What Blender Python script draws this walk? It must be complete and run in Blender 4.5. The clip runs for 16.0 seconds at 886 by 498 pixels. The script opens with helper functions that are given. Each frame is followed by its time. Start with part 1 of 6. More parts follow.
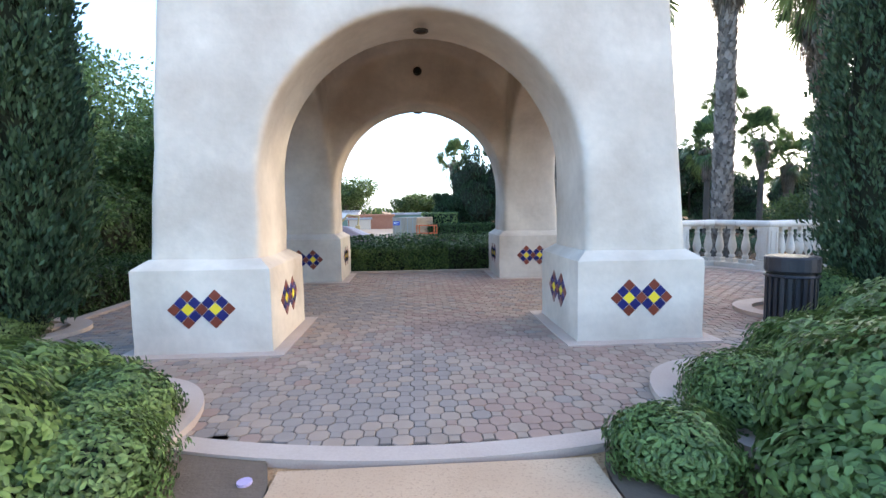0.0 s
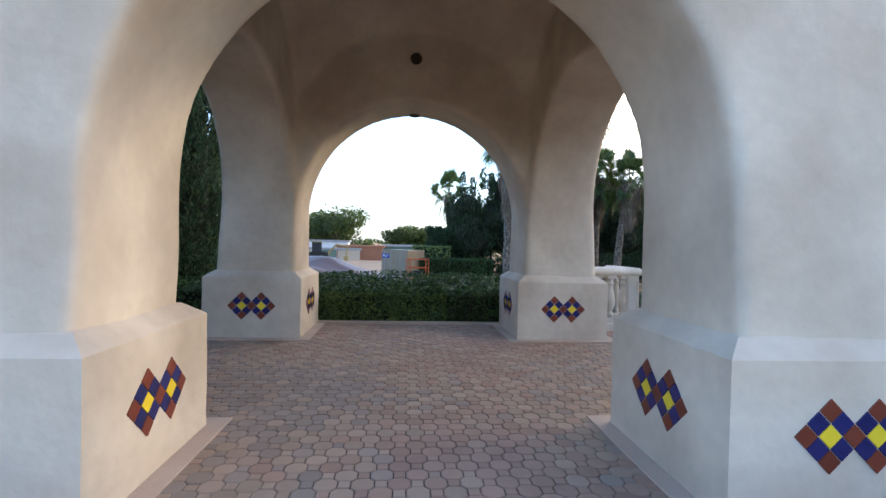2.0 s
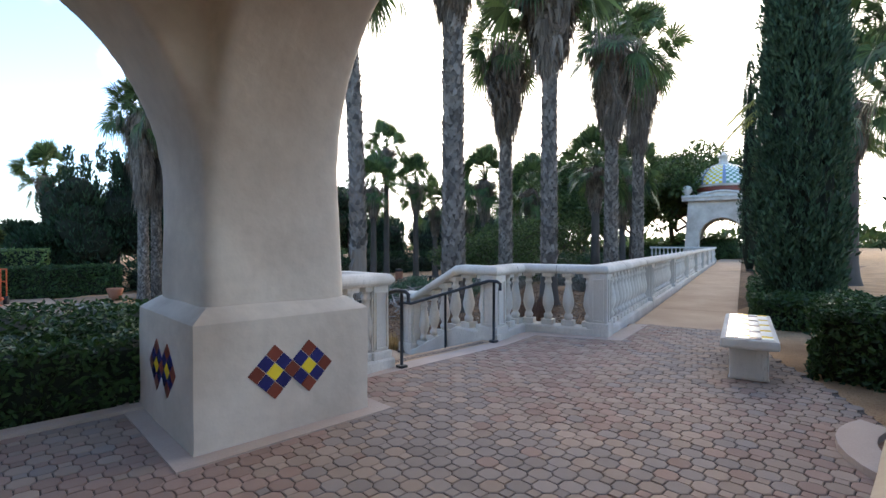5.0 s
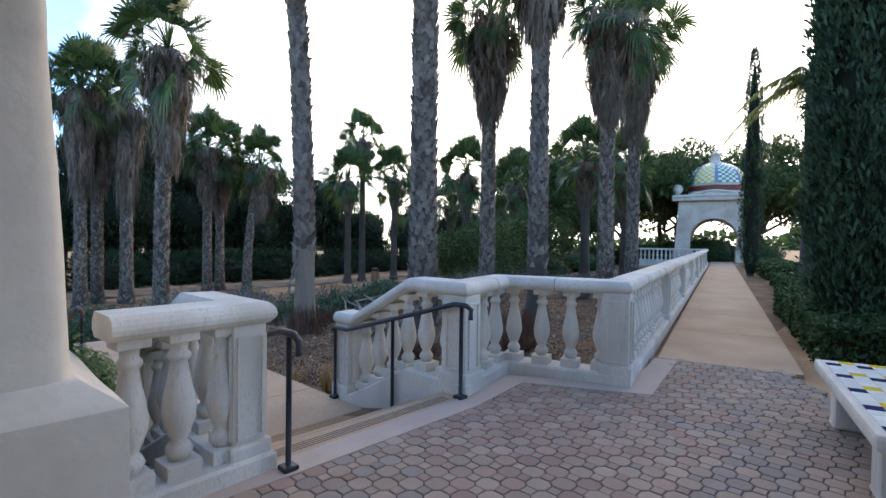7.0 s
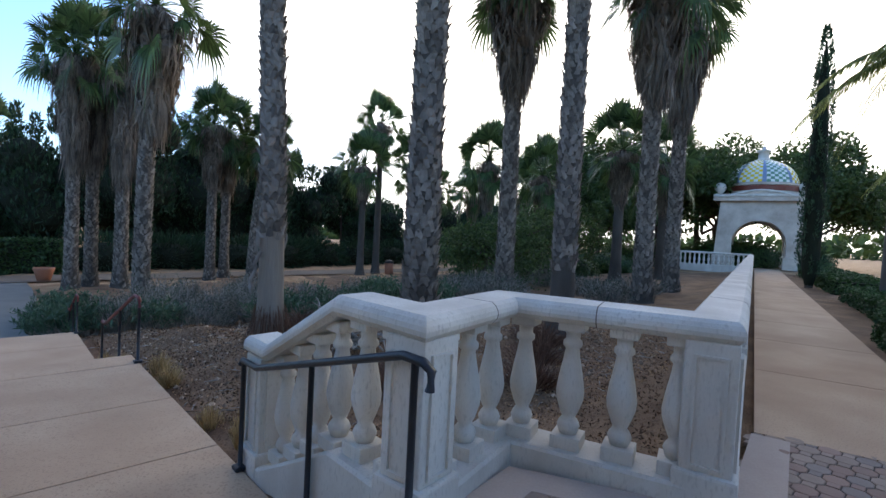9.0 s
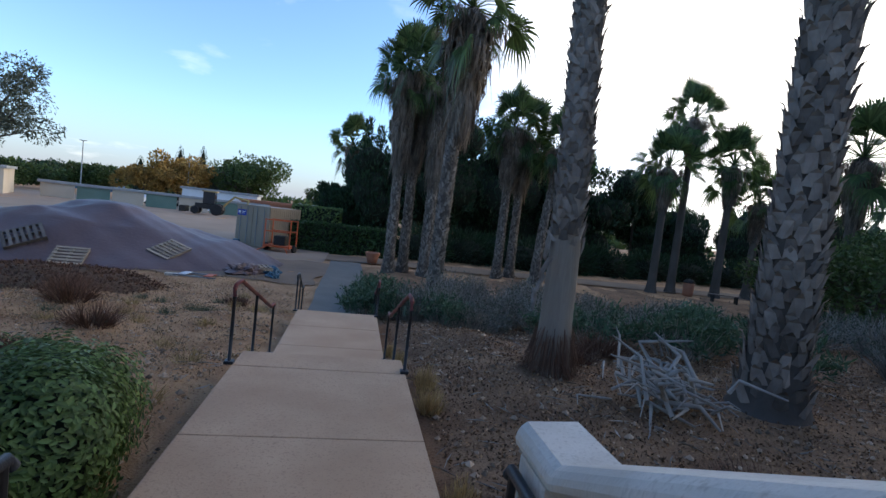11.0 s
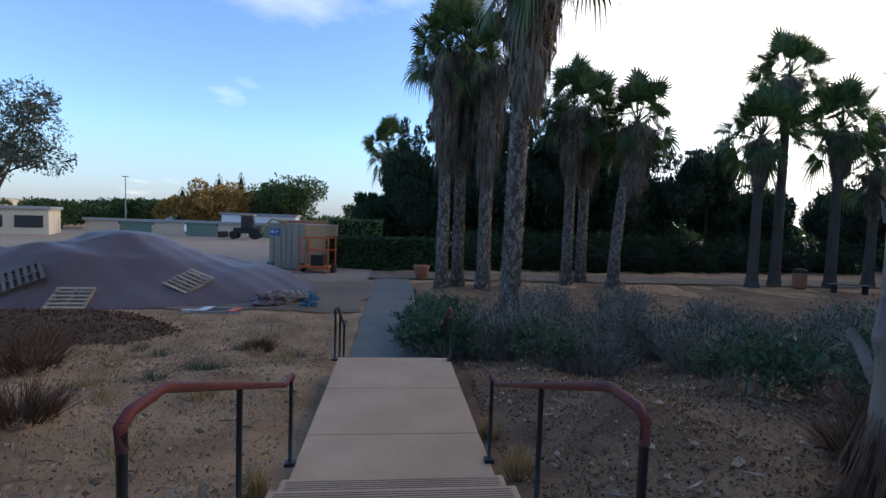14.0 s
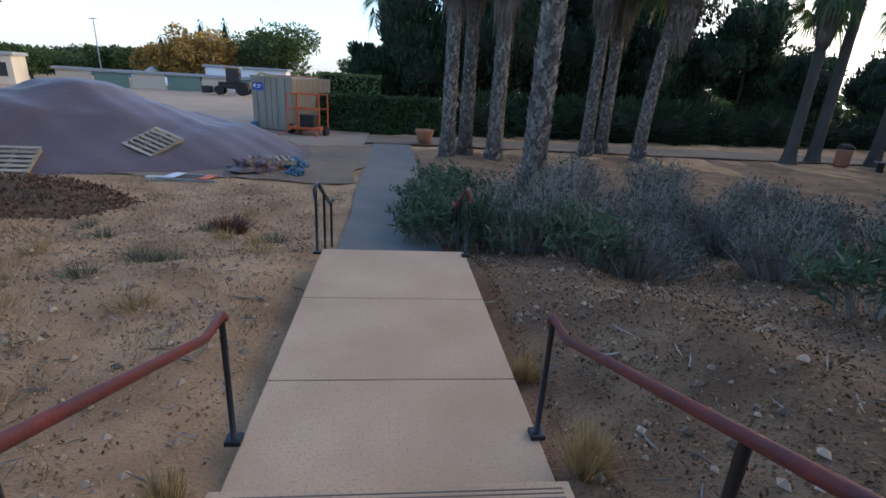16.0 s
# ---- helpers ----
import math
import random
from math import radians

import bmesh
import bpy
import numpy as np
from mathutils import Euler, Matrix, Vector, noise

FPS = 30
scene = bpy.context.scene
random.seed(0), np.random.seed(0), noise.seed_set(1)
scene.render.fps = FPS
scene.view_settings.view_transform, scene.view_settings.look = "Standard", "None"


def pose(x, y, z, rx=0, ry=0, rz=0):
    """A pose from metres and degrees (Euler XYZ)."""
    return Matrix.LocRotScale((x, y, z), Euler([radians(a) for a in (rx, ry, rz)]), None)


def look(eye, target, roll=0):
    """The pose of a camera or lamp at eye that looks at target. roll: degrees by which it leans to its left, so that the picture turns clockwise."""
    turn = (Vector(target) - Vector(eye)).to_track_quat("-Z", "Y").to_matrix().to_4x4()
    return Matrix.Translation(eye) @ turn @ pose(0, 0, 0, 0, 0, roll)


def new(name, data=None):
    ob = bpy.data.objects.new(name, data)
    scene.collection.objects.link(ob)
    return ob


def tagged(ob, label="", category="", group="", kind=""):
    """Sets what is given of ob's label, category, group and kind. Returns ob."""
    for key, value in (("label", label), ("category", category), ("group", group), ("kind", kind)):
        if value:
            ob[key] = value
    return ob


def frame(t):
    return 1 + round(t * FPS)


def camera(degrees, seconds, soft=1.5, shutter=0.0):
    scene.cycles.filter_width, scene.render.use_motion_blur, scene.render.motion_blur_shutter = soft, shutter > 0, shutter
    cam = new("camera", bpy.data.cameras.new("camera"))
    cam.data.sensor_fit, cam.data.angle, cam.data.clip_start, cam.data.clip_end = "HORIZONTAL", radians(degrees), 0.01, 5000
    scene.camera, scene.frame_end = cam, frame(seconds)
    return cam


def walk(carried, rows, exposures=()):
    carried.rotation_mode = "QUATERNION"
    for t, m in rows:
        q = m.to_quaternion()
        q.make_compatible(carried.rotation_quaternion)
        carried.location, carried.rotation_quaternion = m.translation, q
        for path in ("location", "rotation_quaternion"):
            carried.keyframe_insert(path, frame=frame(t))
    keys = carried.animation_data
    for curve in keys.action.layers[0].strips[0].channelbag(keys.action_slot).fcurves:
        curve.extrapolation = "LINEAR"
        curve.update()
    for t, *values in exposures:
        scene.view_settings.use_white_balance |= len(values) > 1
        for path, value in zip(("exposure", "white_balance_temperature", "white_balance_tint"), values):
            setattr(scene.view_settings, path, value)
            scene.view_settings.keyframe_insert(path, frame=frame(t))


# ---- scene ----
cam = camera(85.4, 16.0)

PATH = [
    (0, (-0.115, -4.868, 1.439), (0.001, -2.879, 1.269), -0.9),
    (0.5, (-0.144, -4.226, 1.449), (-0.015, -2.233, 1.35), -0.1),
    (1, (-0.151, -3.606, 1.443), (0.004, -1.613, 1.404), 0.9),
    (1.5, (-0.153, -2.964, 1.436), (0, -0.97, 1.399), 0.9),
    (2, (-0.102, -2.313, 1.436), (0.054, -0.32, 1.405), 1.3),
    (2.5, (-0.141, -1.681, 1.409), (0.015, 0.313, 1.38), 1.4),
    (3, (-0.233, -1.076, 1.394), (0.039, 0.905, 1.386), 2.1),
    (3.5, (-0.198, -0.47, 1.388), (0.255, 1.478, 1.406), 2.1),
    (4, (0.068, 0.265, 1.382), (0.8, 2.126, 1.409), 1.3),
    (4.5, (0.327, 0.903, 1.389), (1.385, 2.599, 1.385), 0.6),
    (5, (0.578, 1.333, 1.402), (1.973, 2.765, 1.376), 0.0),
    (5.2, (0.713, 1.453, 1.408), (2.15, 2.843, 1.374), 0.0),
    (7.3, (2.796, 2.964, 1.452), (4.234, 4.353, 1.414), 0.9),
    (7.5, (2.98, 3.107, 1.45), (4.411, 4.502, 1.398), 1.3),
    (8, (3.419, 3.422, 1.454), (4.856, 4.812, 1.4), 1.6),
    (8.5, (3.868, 3.692, 1.458), (5.299, 5.088, 1.396), 1.8),
    (9, (4.345, 3.976, 1.455), (5.716, 5.431, 1.388), 2.9),
    (9.5, (4.725, 4.44, 1.449), (5.902, 6.056, 1.382), 4.0),
    (10, (4.991, 4.896, 1.433), (5.828, 6.709, 1.331), 5.6),
    (10.2, (5.057, 5.076, 1.432), (5.76, 6.945, 1.322), 6.6),
    (12.3, (5.068, 7.494, 1.098), (5.214, 9.482, 0.952), 3.5),
    (12.5, (5.042, 7.723, 1.049), (5.184, 9.714, 0.915), 2.9),
    (13, (4.941, 8.341, 1.027), (5.085, 10.334, 0.921), 2.6),
    (13.5, (4.868, 8.979, 1.068), (5.017, 10.971, 0.967), 2.4),
    (14, (4.803, 9.591, 1.103), (5.006, 11.578, 0.986), 1.9),
    (14.5, (4.759, 10.131, 1.105), (5.008, 12.107, 0.934), 2.0),
    (15, (4.813, 10.642, 1.052), (5.083, 12.604, 0.778), 3.3),
    (15.5, (4.796, 11.175, 0.989), (5.035, 13.107, 0.528), 3.3),
    (16, (4.809, 11.621, 0.915), (5.026, 13.497, 0.257), 3.5),
]
walk(cam, [(t, look(eye, target, roll)) for t, eye, target, roll in PATH],
     [(0, 2.6, 7650, 11), (1.5, 2.05, 7800, 11), (3.5, 2.26, 8050, 12), (5.0, 1.89, 7650, 11), (7.5, 1.73, 7200, 10), (9.0, 1.39, 7000, 10), (10.0, 1.03, 6800, 10), (12.5, 0.88, 6800, 11), (15.0, 0.71, 6850, 11), (16.0, 1.4, 7350, 12)])

# ---- world, sun, exposure ----
SUN_AZ, SUN_EL = radians(72), radians(9)
world = bpy.data.worlds.new("sky")
scene.world = world
world.use_nodes = True
wn, wl = world.node_tree.nodes, world.node_tree.links
wn.clear()
w_out, w_bg = wn.new("ShaderNodeOutputWorld"), wn.new("ShaderNodeBackground")
w_sky = wn.new("ShaderNodeTexSky")
w_sky.sky_type, w_sky.sun_disc, w_sky.sun_elevation, w_sky.sun_rotation = "NISHITA", False, radians(24), SUN_AZ
w_sky.air_density, w_sky.dust_density, w_sky.ozone_density = 1.0, 0.5, 2.0
w_co, w_sep = wn.new("ShaderNodeTexCoord"), wn.new("ShaderNodeSeparateXYZ")
w_add, w_comb, w_div = wn.new("ShaderNodeMath"), wn.new("ShaderNodeCombineXYZ"), wn.new("ShaderNodeVectorMath")
w_add.operation, w_add.inputs[1].default_value = "ADD", 0.16
w_div.operation = "DIVIDE"
w_noise, w_ramp, w_mix = wn.new("ShaderNodeTexNoise"), wn.new("ShaderNodeValToRGB"), wn.new("ShaderNodeMix")
w_mix.data_type = "RGBA"
w_noise.inputs["Scale"].default_value, w_noise.inputs["Detail"].default_value = 0.55, 7
w_noise.inputs["Roughness"].default_value = 0.55
w_ramp.color_ramp.elements[0].position, w_ramp.color_ramp.elements[1].position = 0.42, 0.72
# thin cloud spreads from the side of the low sun
w_dot = wn.new("ShaderNodeVectorMath")
w_dot.operation = "DOT_PRODUCT"
w_dot.inputs[1].default_value = (math.sin(SUN_AZ), math.cos(SUN_AZ), 0.1)
w_map = wn.new("ShaderNodeMapRange")
w_map.inputs["From Min"].default_value, w_map.inputs["From Max"].default_value = 0.44, 0.97
w_map.inputs["To Min"].default_value, w_map.inputs["To Max"].default_value = -0.2, 0.32
w_sum = wn.new("ShaderNodeMath")
w_sum.operation = "ADD"
w_mix.inputs["B"].default_value = (8.2, 8.1, 8.0, 1)
wl.new(w_co.outputs["Generated"], w_sep.inputs[0])
wl.new(w_sep.outputs["Z"], w_add.inputs[0])
for k in range(3):
    wl.new(w_add.outputs[0], w_comb.inputs[k])
wl.new(w_co.outputs["Generated"], w_div.inputs[0])
wl.new(w_comb.outputs[0], w_div.inputs[1])
wl.new(w_div.outputs[0], w_noise.inputs["Vector"])
wl.new(w_co.outputs["Generated"], w_dot.inputs[0])
wl.new(w_dot.outputs["Value"], w_map.inputs["Value"])
wl.new(w_map.outputs[0], w_sum.inputs[0])
wl.new(w_noise.outputs["Fac"], w_sum.inputs[1])
wl.new(w_sum.outputs[0], w_ramp.inputs["Fac"])
w_haze, w_hmix = wn.new("ShaderNodeMapRange"), wn.new("ShaderNodeMix")
w_haze.inputs["From Min"].default_value, w_haze.inputs["From Max"].default_value = 0.01, 0.15
w_haze.inputs["To Min"].default_value, w_haze.inputs["To Max"].default_value = 0.75, 0.0
w_hmix.data_type = "RGBA"
w_hmix.inputs["B"].default_value = (1.65, 1.85, 2.5, 1)
wl.new(w_sep.outputs["Z"], w_haze.inputs["Value"])
wl.new(w_haze.outputs[0], w_hmix.inputs["Factor"])
w_tint = wn.new("ShaderNodeMix")
w_tint.data_type, w_tint.blend_type = "RGBA", "MULTIPLY"
w_tint.inputs["Factor"].default_value, w_tint.inputs["B"].default_value = 1.0, (0.74, 0.93, 1.2, 1)
wl.new(w_sky.outputs[0], w_tint.inputs["A"])
wl.new(w_tint.outputs["Result"], w_hmix.inputs["A"])
wl.new(w_hmix.outputs["Result"], w_mix.inputs["A"])
wl.new(w_ramp.outputs["Color"], w_mix.inputs["Factor"])
wl.new(w_mix.outputs["Result"], w_bg.inputs["Color"])
w_bg.inputs["Strength"].default_value = 0.15
wl.new(w_bg.outputs[0], w_out.inputs[0])

sun = new("sun", bpy.data.lights.new("sun", "SUN"))
sun.data.energy, sun.data.angle, sun.data.color = 0.9, radians(12), (1.0, 0.88, 0.72)
sun.matrix_world = look((60 * math.sin(SUN_AZ), 60 * math.cos(SUN_AZ), 60 * math.tan(SUN_EL)), (0, 0, 0))


# ---- materials ----
def mat(name, c1, c2, scale=3.0, fine=40.0, rough=0.8, bump=0.25, metal=0.0, vary=0.0, island=0.0, c3=None, big=0.35, dist=0.01, translucent=0.0, stretch=(1, 1, 1)):
    """A worn surface: two colours mixed by coarse and fine noise, with relief, and a shade that differs from piece to piece."""
    m = bpy.data.materials.new(name)
    m.use_nodes = True
    n, l = m.node_tree.nodes, m.node_tree.links
    b = n["Principled BSDF"]
    geo = n.new("ShaderNodeNewGeometry")
    mp = n.new("ShaderNodeMapping")
    mp.inputs["Scale"].default_value = stretch
    l.new(geo.outputs["Position"], mp.inputs["Vector"])
    na, nb = n.new("ShaderNodeTexNoise"), n.new("ShaderNodeTexNoise")
    na.inputs["Scale"].default_value, na.inputs["Detail"].default_value = scale, 5
    nb.inputs["Scale"].default_value, nb.inputs["Detail"].default_value = fine, 4
    l.new(mp.outputs[0], na.inputs["Vector"])
    l.new(mp.outputs[0], nb.inputs["Vector"])
    ra = n.new("ShaderNodeMapRange")
    ra.inputs["From Min"].default_value, ra.inputs["From Max"].default_value = 0.5 - big, 0.5 + big
    l.new(na.outputs["Fac"], ra.inputs["Value"])
    mx = n.new("ShaderNodeMix")
    mx.data_type = "RGBA"
    mx.inputs["A"].default_value, mx.inputs["B"].default_value = (*c1, 1), (*c2, 1)
    l.new(ra.outputs[0], mx.inputs["Factor"])
    col = mx.outputs["Result"]
    if c3:
        rb = n.new("ShaderNodeMapRange")
        rb.inputs["From Min"].default_value, rb.inputs["From Max"].default_value = 0.52, 0.7
        l.new(nb.outputs["Fac"], rb.inputs["Value"])
        m3 = n.new("ShaderNodeMix")
        m3.data_type = "RGBA"
        m3.inputs["B"].default_value = (*c3, 1)
        l.new(col, m3.inputs["A"])
        l.new(rb.outputs[0], m3.inputs["Factor"])
        col = m3.outputs["Result"]
    hsv = n.new("ShaderNodeHueSaturation")
    l.new(col, hsv.inputs["Color"])
    vr = n.new("ShaderNodeMapRange")
    amount = max(vary, island, 0.0)
    vr.inputs["To Min"].default_value, vr.inputs["To Max"].default_value = 1 - amount, 1 + amount
    if island:
        l.new(geo.outputs["Random Per Island"], vr.inputs["Value"])
    elif vary:
        oi = n.new("ShaderNodeObjectInfo")
        l.new(oi.outputs["Random"], vr.inputs["Value"])
    else:
        l.new(nb.outputs["Fac"], vr.inputs["Value"])
        vr.inputs["To Min"].default_value, vr.inputs["To Max"].default_value = 0.9, 1.1
    l.new(vr.outputs[0], hsv.inputs["Value"])
    l.new(hsv.outputs[0], b.inputs["Base Color"])
    b.inputs["Roughness"].default_value, b.inputs["Metallic"].default_value = rough, metal
    b.inputs["Specular IOR Level"].default_value = 0.3
    if bump:
        bp, ad = n.new("ShaderNodeBump"), n.new("ShaderNodeMath")
        ad.operation = "ADD"
        l.new(na.outputs["Fac"], ad.inputs[0])
        l.new(nb.outputs["Fac"], ad.inputs[1])
        l.new(ad.outputs[0], bp.inputs["Height"])
        bp.inputs["Strength"].default_value, bp.inputs["Distance"].default_value = bump, dist
        l.new(bp.outputs[0], b.inputs["Normal"])
    if translucent:
        tr, ms = n.new("ShaderNodeBsdfTranslucent"), n.new("ShaderNodeMixShader")
        l.new(hsv.outputs[0], tr.inputs["Color"])
        ms.inputs[0].default_value = translucent
        l.new(b.outputs[0], ms.inputs[1])
        l.new(tr.outputs[0], ms.inputs[2])
        l.new(ms.outputs[0], n["Material Output"].inputs["Surface"])
    return m


M_STUCCO = mat("stucco", (0.455, 0.365, 0.285), (0.69, 0.595, 0.485), 1.2, 10, 0.9, 0.3, big=0.22, dist=0.02)
M_CONC = mat("pink_concrete", (0.46, 0.285, 0.17), (0.61, 0.405, 0.255), 1.1, 60, 0.85, 0.2, c3=(0.39, 0.24, 0.145), big=0.22)
M_GROOVE = mat("grooved_nosing", (0.13, 0.095, 0.075), (0.20, 0.15, 0.12), 6, 60, 0.9, 0.2)
M_KERB = mat("kerb_concrete", (0.44, 0.32, 0.25), (0.56, 0.435, 0.35), 2.2, 60, 0.85, 0.2)
M_STONE = mat("cast_stone", (0.52, 0.465, 0.39), (0.71, 0.655, 0.57), 2.6, 60, 0.85, 0.3, c3=(0.50, 0.45, 0.38), big=0.2, stretch=(1, 1, 0.35))
M_JOINT = mat("joint_sand", (0.055, 0.042, 0.034), (0.10, 0.078, 0.064), 3, 90, 0.95, 0.3)
M_PAVE = [mat("paver_rose", (0.295, 0.18, 0.132), (0.355, 0.228, 0.17), 4, 90, 0.85, 0.3, island=0.13),
          mat("paver_tan", (0.315, 0.218, 0.158), (0.38, 0.27, 0.2), 4, 90, 0.85, 0.3, island=0.13),
          mat("paver_grey", (0.25, 0.19, 0.152), (0.31, 0.24, 0.195), 4, 90, 0.85, 0.3, island=0.13)]
M_TILE_Y = mat("tile_yellow", (0.80, 0.55, 0.03), (0.85, 0.62, 0.06), 12, 60, 0.25, 0.05, vary=0.08)
M_TILE_B = mat("tile_blue", (0.015, 0.018, 0.09), (0.03, 0.03, 0.13), 12, 60, 0.25, 0.05, vary=0.15)
M_TILE_R = mat("tile_red", (0.16, 0.035, 0.02), (0.22, 0.05, 0.03), 12, 60, 0.3, 0.05, vary=0.15)
M_TILE_W = mat("tile_white", (0.70, 0.70, 0.62), (0.78, 0.78, 0.72), 12, 60, 0.3, 0.05, vary=0.08)
M_TILE_G = mat("tile_green", (0.10, 0.22, 0.13), (0.15, 0.30, 0.18), 12, 60, 0.3, 0.05, vary=0.15)
M_TILE_S = mat("tile_slate_blue", (0.16, 0.22, 0.33), (0.22, 0.28, 0.40), 12, 60, 0.3, 0.05, vary=0.15)
M_GROUT = mat("grout", (0.45, 0.42, 0.38), (0.55, 0.52, 0.48), 8, 60, 0.9, 0.1)
M_BLACK = mat("black_paint", (0.015, 0.017, 0.02), (0.035, 0.035, 0.04), 12, 120, 0.35, 0.2)
M_RUST = mat("red_rust_paint", (0.20, 0.035, 0.025), (0.10, 0.03, 0.028), 6, 60, 0.55, 0.25, big=0.2)
M_DARK = mat("dark_recess", (0.02, 0.018, 0.015), (0.04, 0.035, 0.03), 6, 40, 0.7, 0.0)
M_RING = mat("bronze_ring", (0.05, 0.035, 0.02), (0.09, 0.06, 0.04), 12, 60, 0.4, 0.0, metal=0.7)
M_GROUND = mat("mulch_ground", (0.28, 0.148, 0.07), (0.55, 0.33, 0.172), 1.1, 42, 0.95, 0.55, c3=(0.225, 0.118, 0.056), big=0.2, dist=0.04)
M_MULCH = mat("dark_mulch_ground", (0.13, 0.07, 0.037), (0.30, 0.175, 0.096), 1.3, 42, 0.95, 0.7, c3=(0.085, 0.046, 0.025), big=0.2, dist=0.03)
M_TRACK = mat("trodden_track", (0.17, 0.115, 0.075), (0.26, 0.185, 0.125), 0.5, 14, 0.95, 0.3, big=0.25)
M_DIRT = mat("pale_dirt", (0.25, 0.18, 0.125), (0.33, 0.245, 0.175), 0.3, 14, 0.95, 0.3, big=0.25)
M_ASPH = mat("asphalt_path", (0.14, 0.132, 0.112), (0.20, 0.188, 0.16), 1.2, 120, 0.95, 0.25)
M_SOIL = mat("planter_soil", (0.11, 0.075, 0.05), (0.19, 0.13, 0.09), 4, 50, 0.95, 0.5)
M_LEAF = mat("hedge_leaf", (0.028, 0.062, 0.018), (0.05, 0.10, 0.028), 2.0, 20, 0.45, 0, island=0.45, translucent=0.25)
M_LEAF2 = mat("bush_leaf", (0.07, 0.135, 0.045), (0.185, 0.25, 0.07), 1.5, 20, 0.4, 0, island=0.5, translucent=0.3)
# near-black fill for foliage cores: the inner shade put into their colour
M_CORE = mat("painted_inner_shade", (0.012, 0.016, 0.008), (0.022, 0.026, 0.013), 3, 20, 0.95, 0.4)
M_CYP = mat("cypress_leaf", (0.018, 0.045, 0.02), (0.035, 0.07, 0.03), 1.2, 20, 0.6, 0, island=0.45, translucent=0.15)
M_LIGHT = mat("light_tree_leaf", (0.075, 0.15, 0.055), (0.16, 0.24, 0.085), 0.8, 20, 0.5, 0, island=0.5, translucent=0.4)
M_SPRAY = mat("cypress_spray", (0.03, 0.066, 0.034), (0.06, 0.105, 0.05), 1.6, 20, 0.6, 0, island=0.5, translucent=0.15)
M_OLIVE = mat("tree_leaf", (0.04, 0.075, 0.022), (0.085, 0.12, 0.035), 0.6, 20, 0.5, 0, island=0.45, translucent=0.35)
M_AUTUMN = mat("autumn_leaf", (0.40, 0.20, 0.05), (0.32, 0.22, 0.06), 0.6, 20, 0.6, 0, island=0.4, translucent=0.3)
M_SAGE = mat("sage_leaf", (0.05, 0.066, 0.045), (0.11, 0.122, 0.085), 1.5, 20, 0.7, 0, island=0.4, translucent=0.2)
M_AGAVE = mat("green_rosette_leaf", (0.04, 0.085, 0.045), (0.09, 0.15, 0.08), 1.5, 20, 0.5, 0, island=0.4, translucent=0.2)
M_TWIG = mat("grey_twig", (0.20, 0.175, 0.145), (0.40, 0.36, 0.31), 4, 40, 0.9, 0.2, island=0.35)
M_BARK = mat("tree_bark", (0.06, 0.045, 0.035), (0.12, 0.095, 0.075), 4, 40, 0.95, 0.6)
M_PALM = mat("palm_trunk", (0.05, 0.04, 0.032), (0.12, 0.10, 0.082), 2.5, 30, 0.95, 0.6, stretch=(1, 1, 0.35))
M_BOOT = mat("palm_boot", (0.10, 0.078, 0.062), (0.29, 0.25, 0.21), 5, 40, 0.9, 0.3, island=0.55)
M_SKIRT = mat("dead_frond", (0.10, 0.072, 0.052), (0.29, 0.24, 0.19), 1.6, 30, 0.9, 0, island=0.45, translucent=0.15)
M_FROND = mat("palm_frond", (0.035, 0.075, 0.03), (0.10, 0.145, 0.045), 1.2, 20, 0.4, 0, island=0.5, translucent=0.3)
M_FEATHER = mat("feather_frond", (0.12, 0.17, 0.055), (0.26, 0.26, 0.08), 1.2, 20, 0.45, 0, island=0.45, translucent=0.45)
M_STRAW = mat("dry_grass", (0.36, 0.24, 0.10), (0.46, 0.33, 0.16), 3, 30, 0.9, 0, island=0.35, translucent=0.3)
M_BRUSH = mat("brown_brush", (0.10, 0.05, 0.03), (0.17, 0.09, 0.055), 3, 30, 0.9, 0, island=0.4)
M_TARP = mat("brown_tarp", (0.10, 0.064, 0.058), (0.15, 0.10, 0.092), 0.5, 9, 0.45, 0.22, dist=0.06)
M_PALLET = mat("pallet_wood", (0.26, 0.20, 0.14), (0.38, 0.30, 0.21), 3, 40, 0.9, 0.3, vary=0.3)
M_OLDWOOD = mat("old_wood", (0.10, 0.08, 0.065), (0.19, 0.155, 0.125), 3, 40, 0.9, 0.3, vary=0.3)
M_BLUEP = mat("blue_plastic", (0.03, 0.09, 0.13), (0.06, 0.14, 0.19), 3, 30, 0.5, 0.2)
M_CONT = mat("container_steel", (0.28, 0.22, 0.155), (0.35, 0.28, 0.20), 1.5, 30, 0.6, 0.2)
M_ORANGE = mat("orange_paint", (0.55, 0.10, 0.03), (0.62, 0.14, 0.05), 3, 30, 0.5, 0.1)
M_BUILD = mat("beige_building", (0.42, 0.36, 0.28), (0.50, 0.44, 0.36), 0.3, 12, 0.9, 0.1)
M_WHITE = mat("white_paint", (0.62, 0.62, 0.62), (0.74, 0.74, 0.74), 1, 20, 0.6, 0.05)
M_GREY = mat("grey_metal", (0.22, 0.23, 0.23), (0.32, 0.33, 0.33), 1, 20, 0.5, 0.1)
M_BLUEB = mat("blue_wall", (0.06, 0.12, 0.20), (0.09, 0.16, 0.25), 0.5, 12, 0.8, 0.1)
M_GLASS = mat("dark_window", (0.02, 0.025, 0.03), (0.04, 0.045, 0.05), 1, 20, 0.1, 0)
M_RUBBER = mat("rubber", (0.015, 0.015, 0.015), (0.03, 0.03, 0.03), 3, 40, 0.85, 0.1)
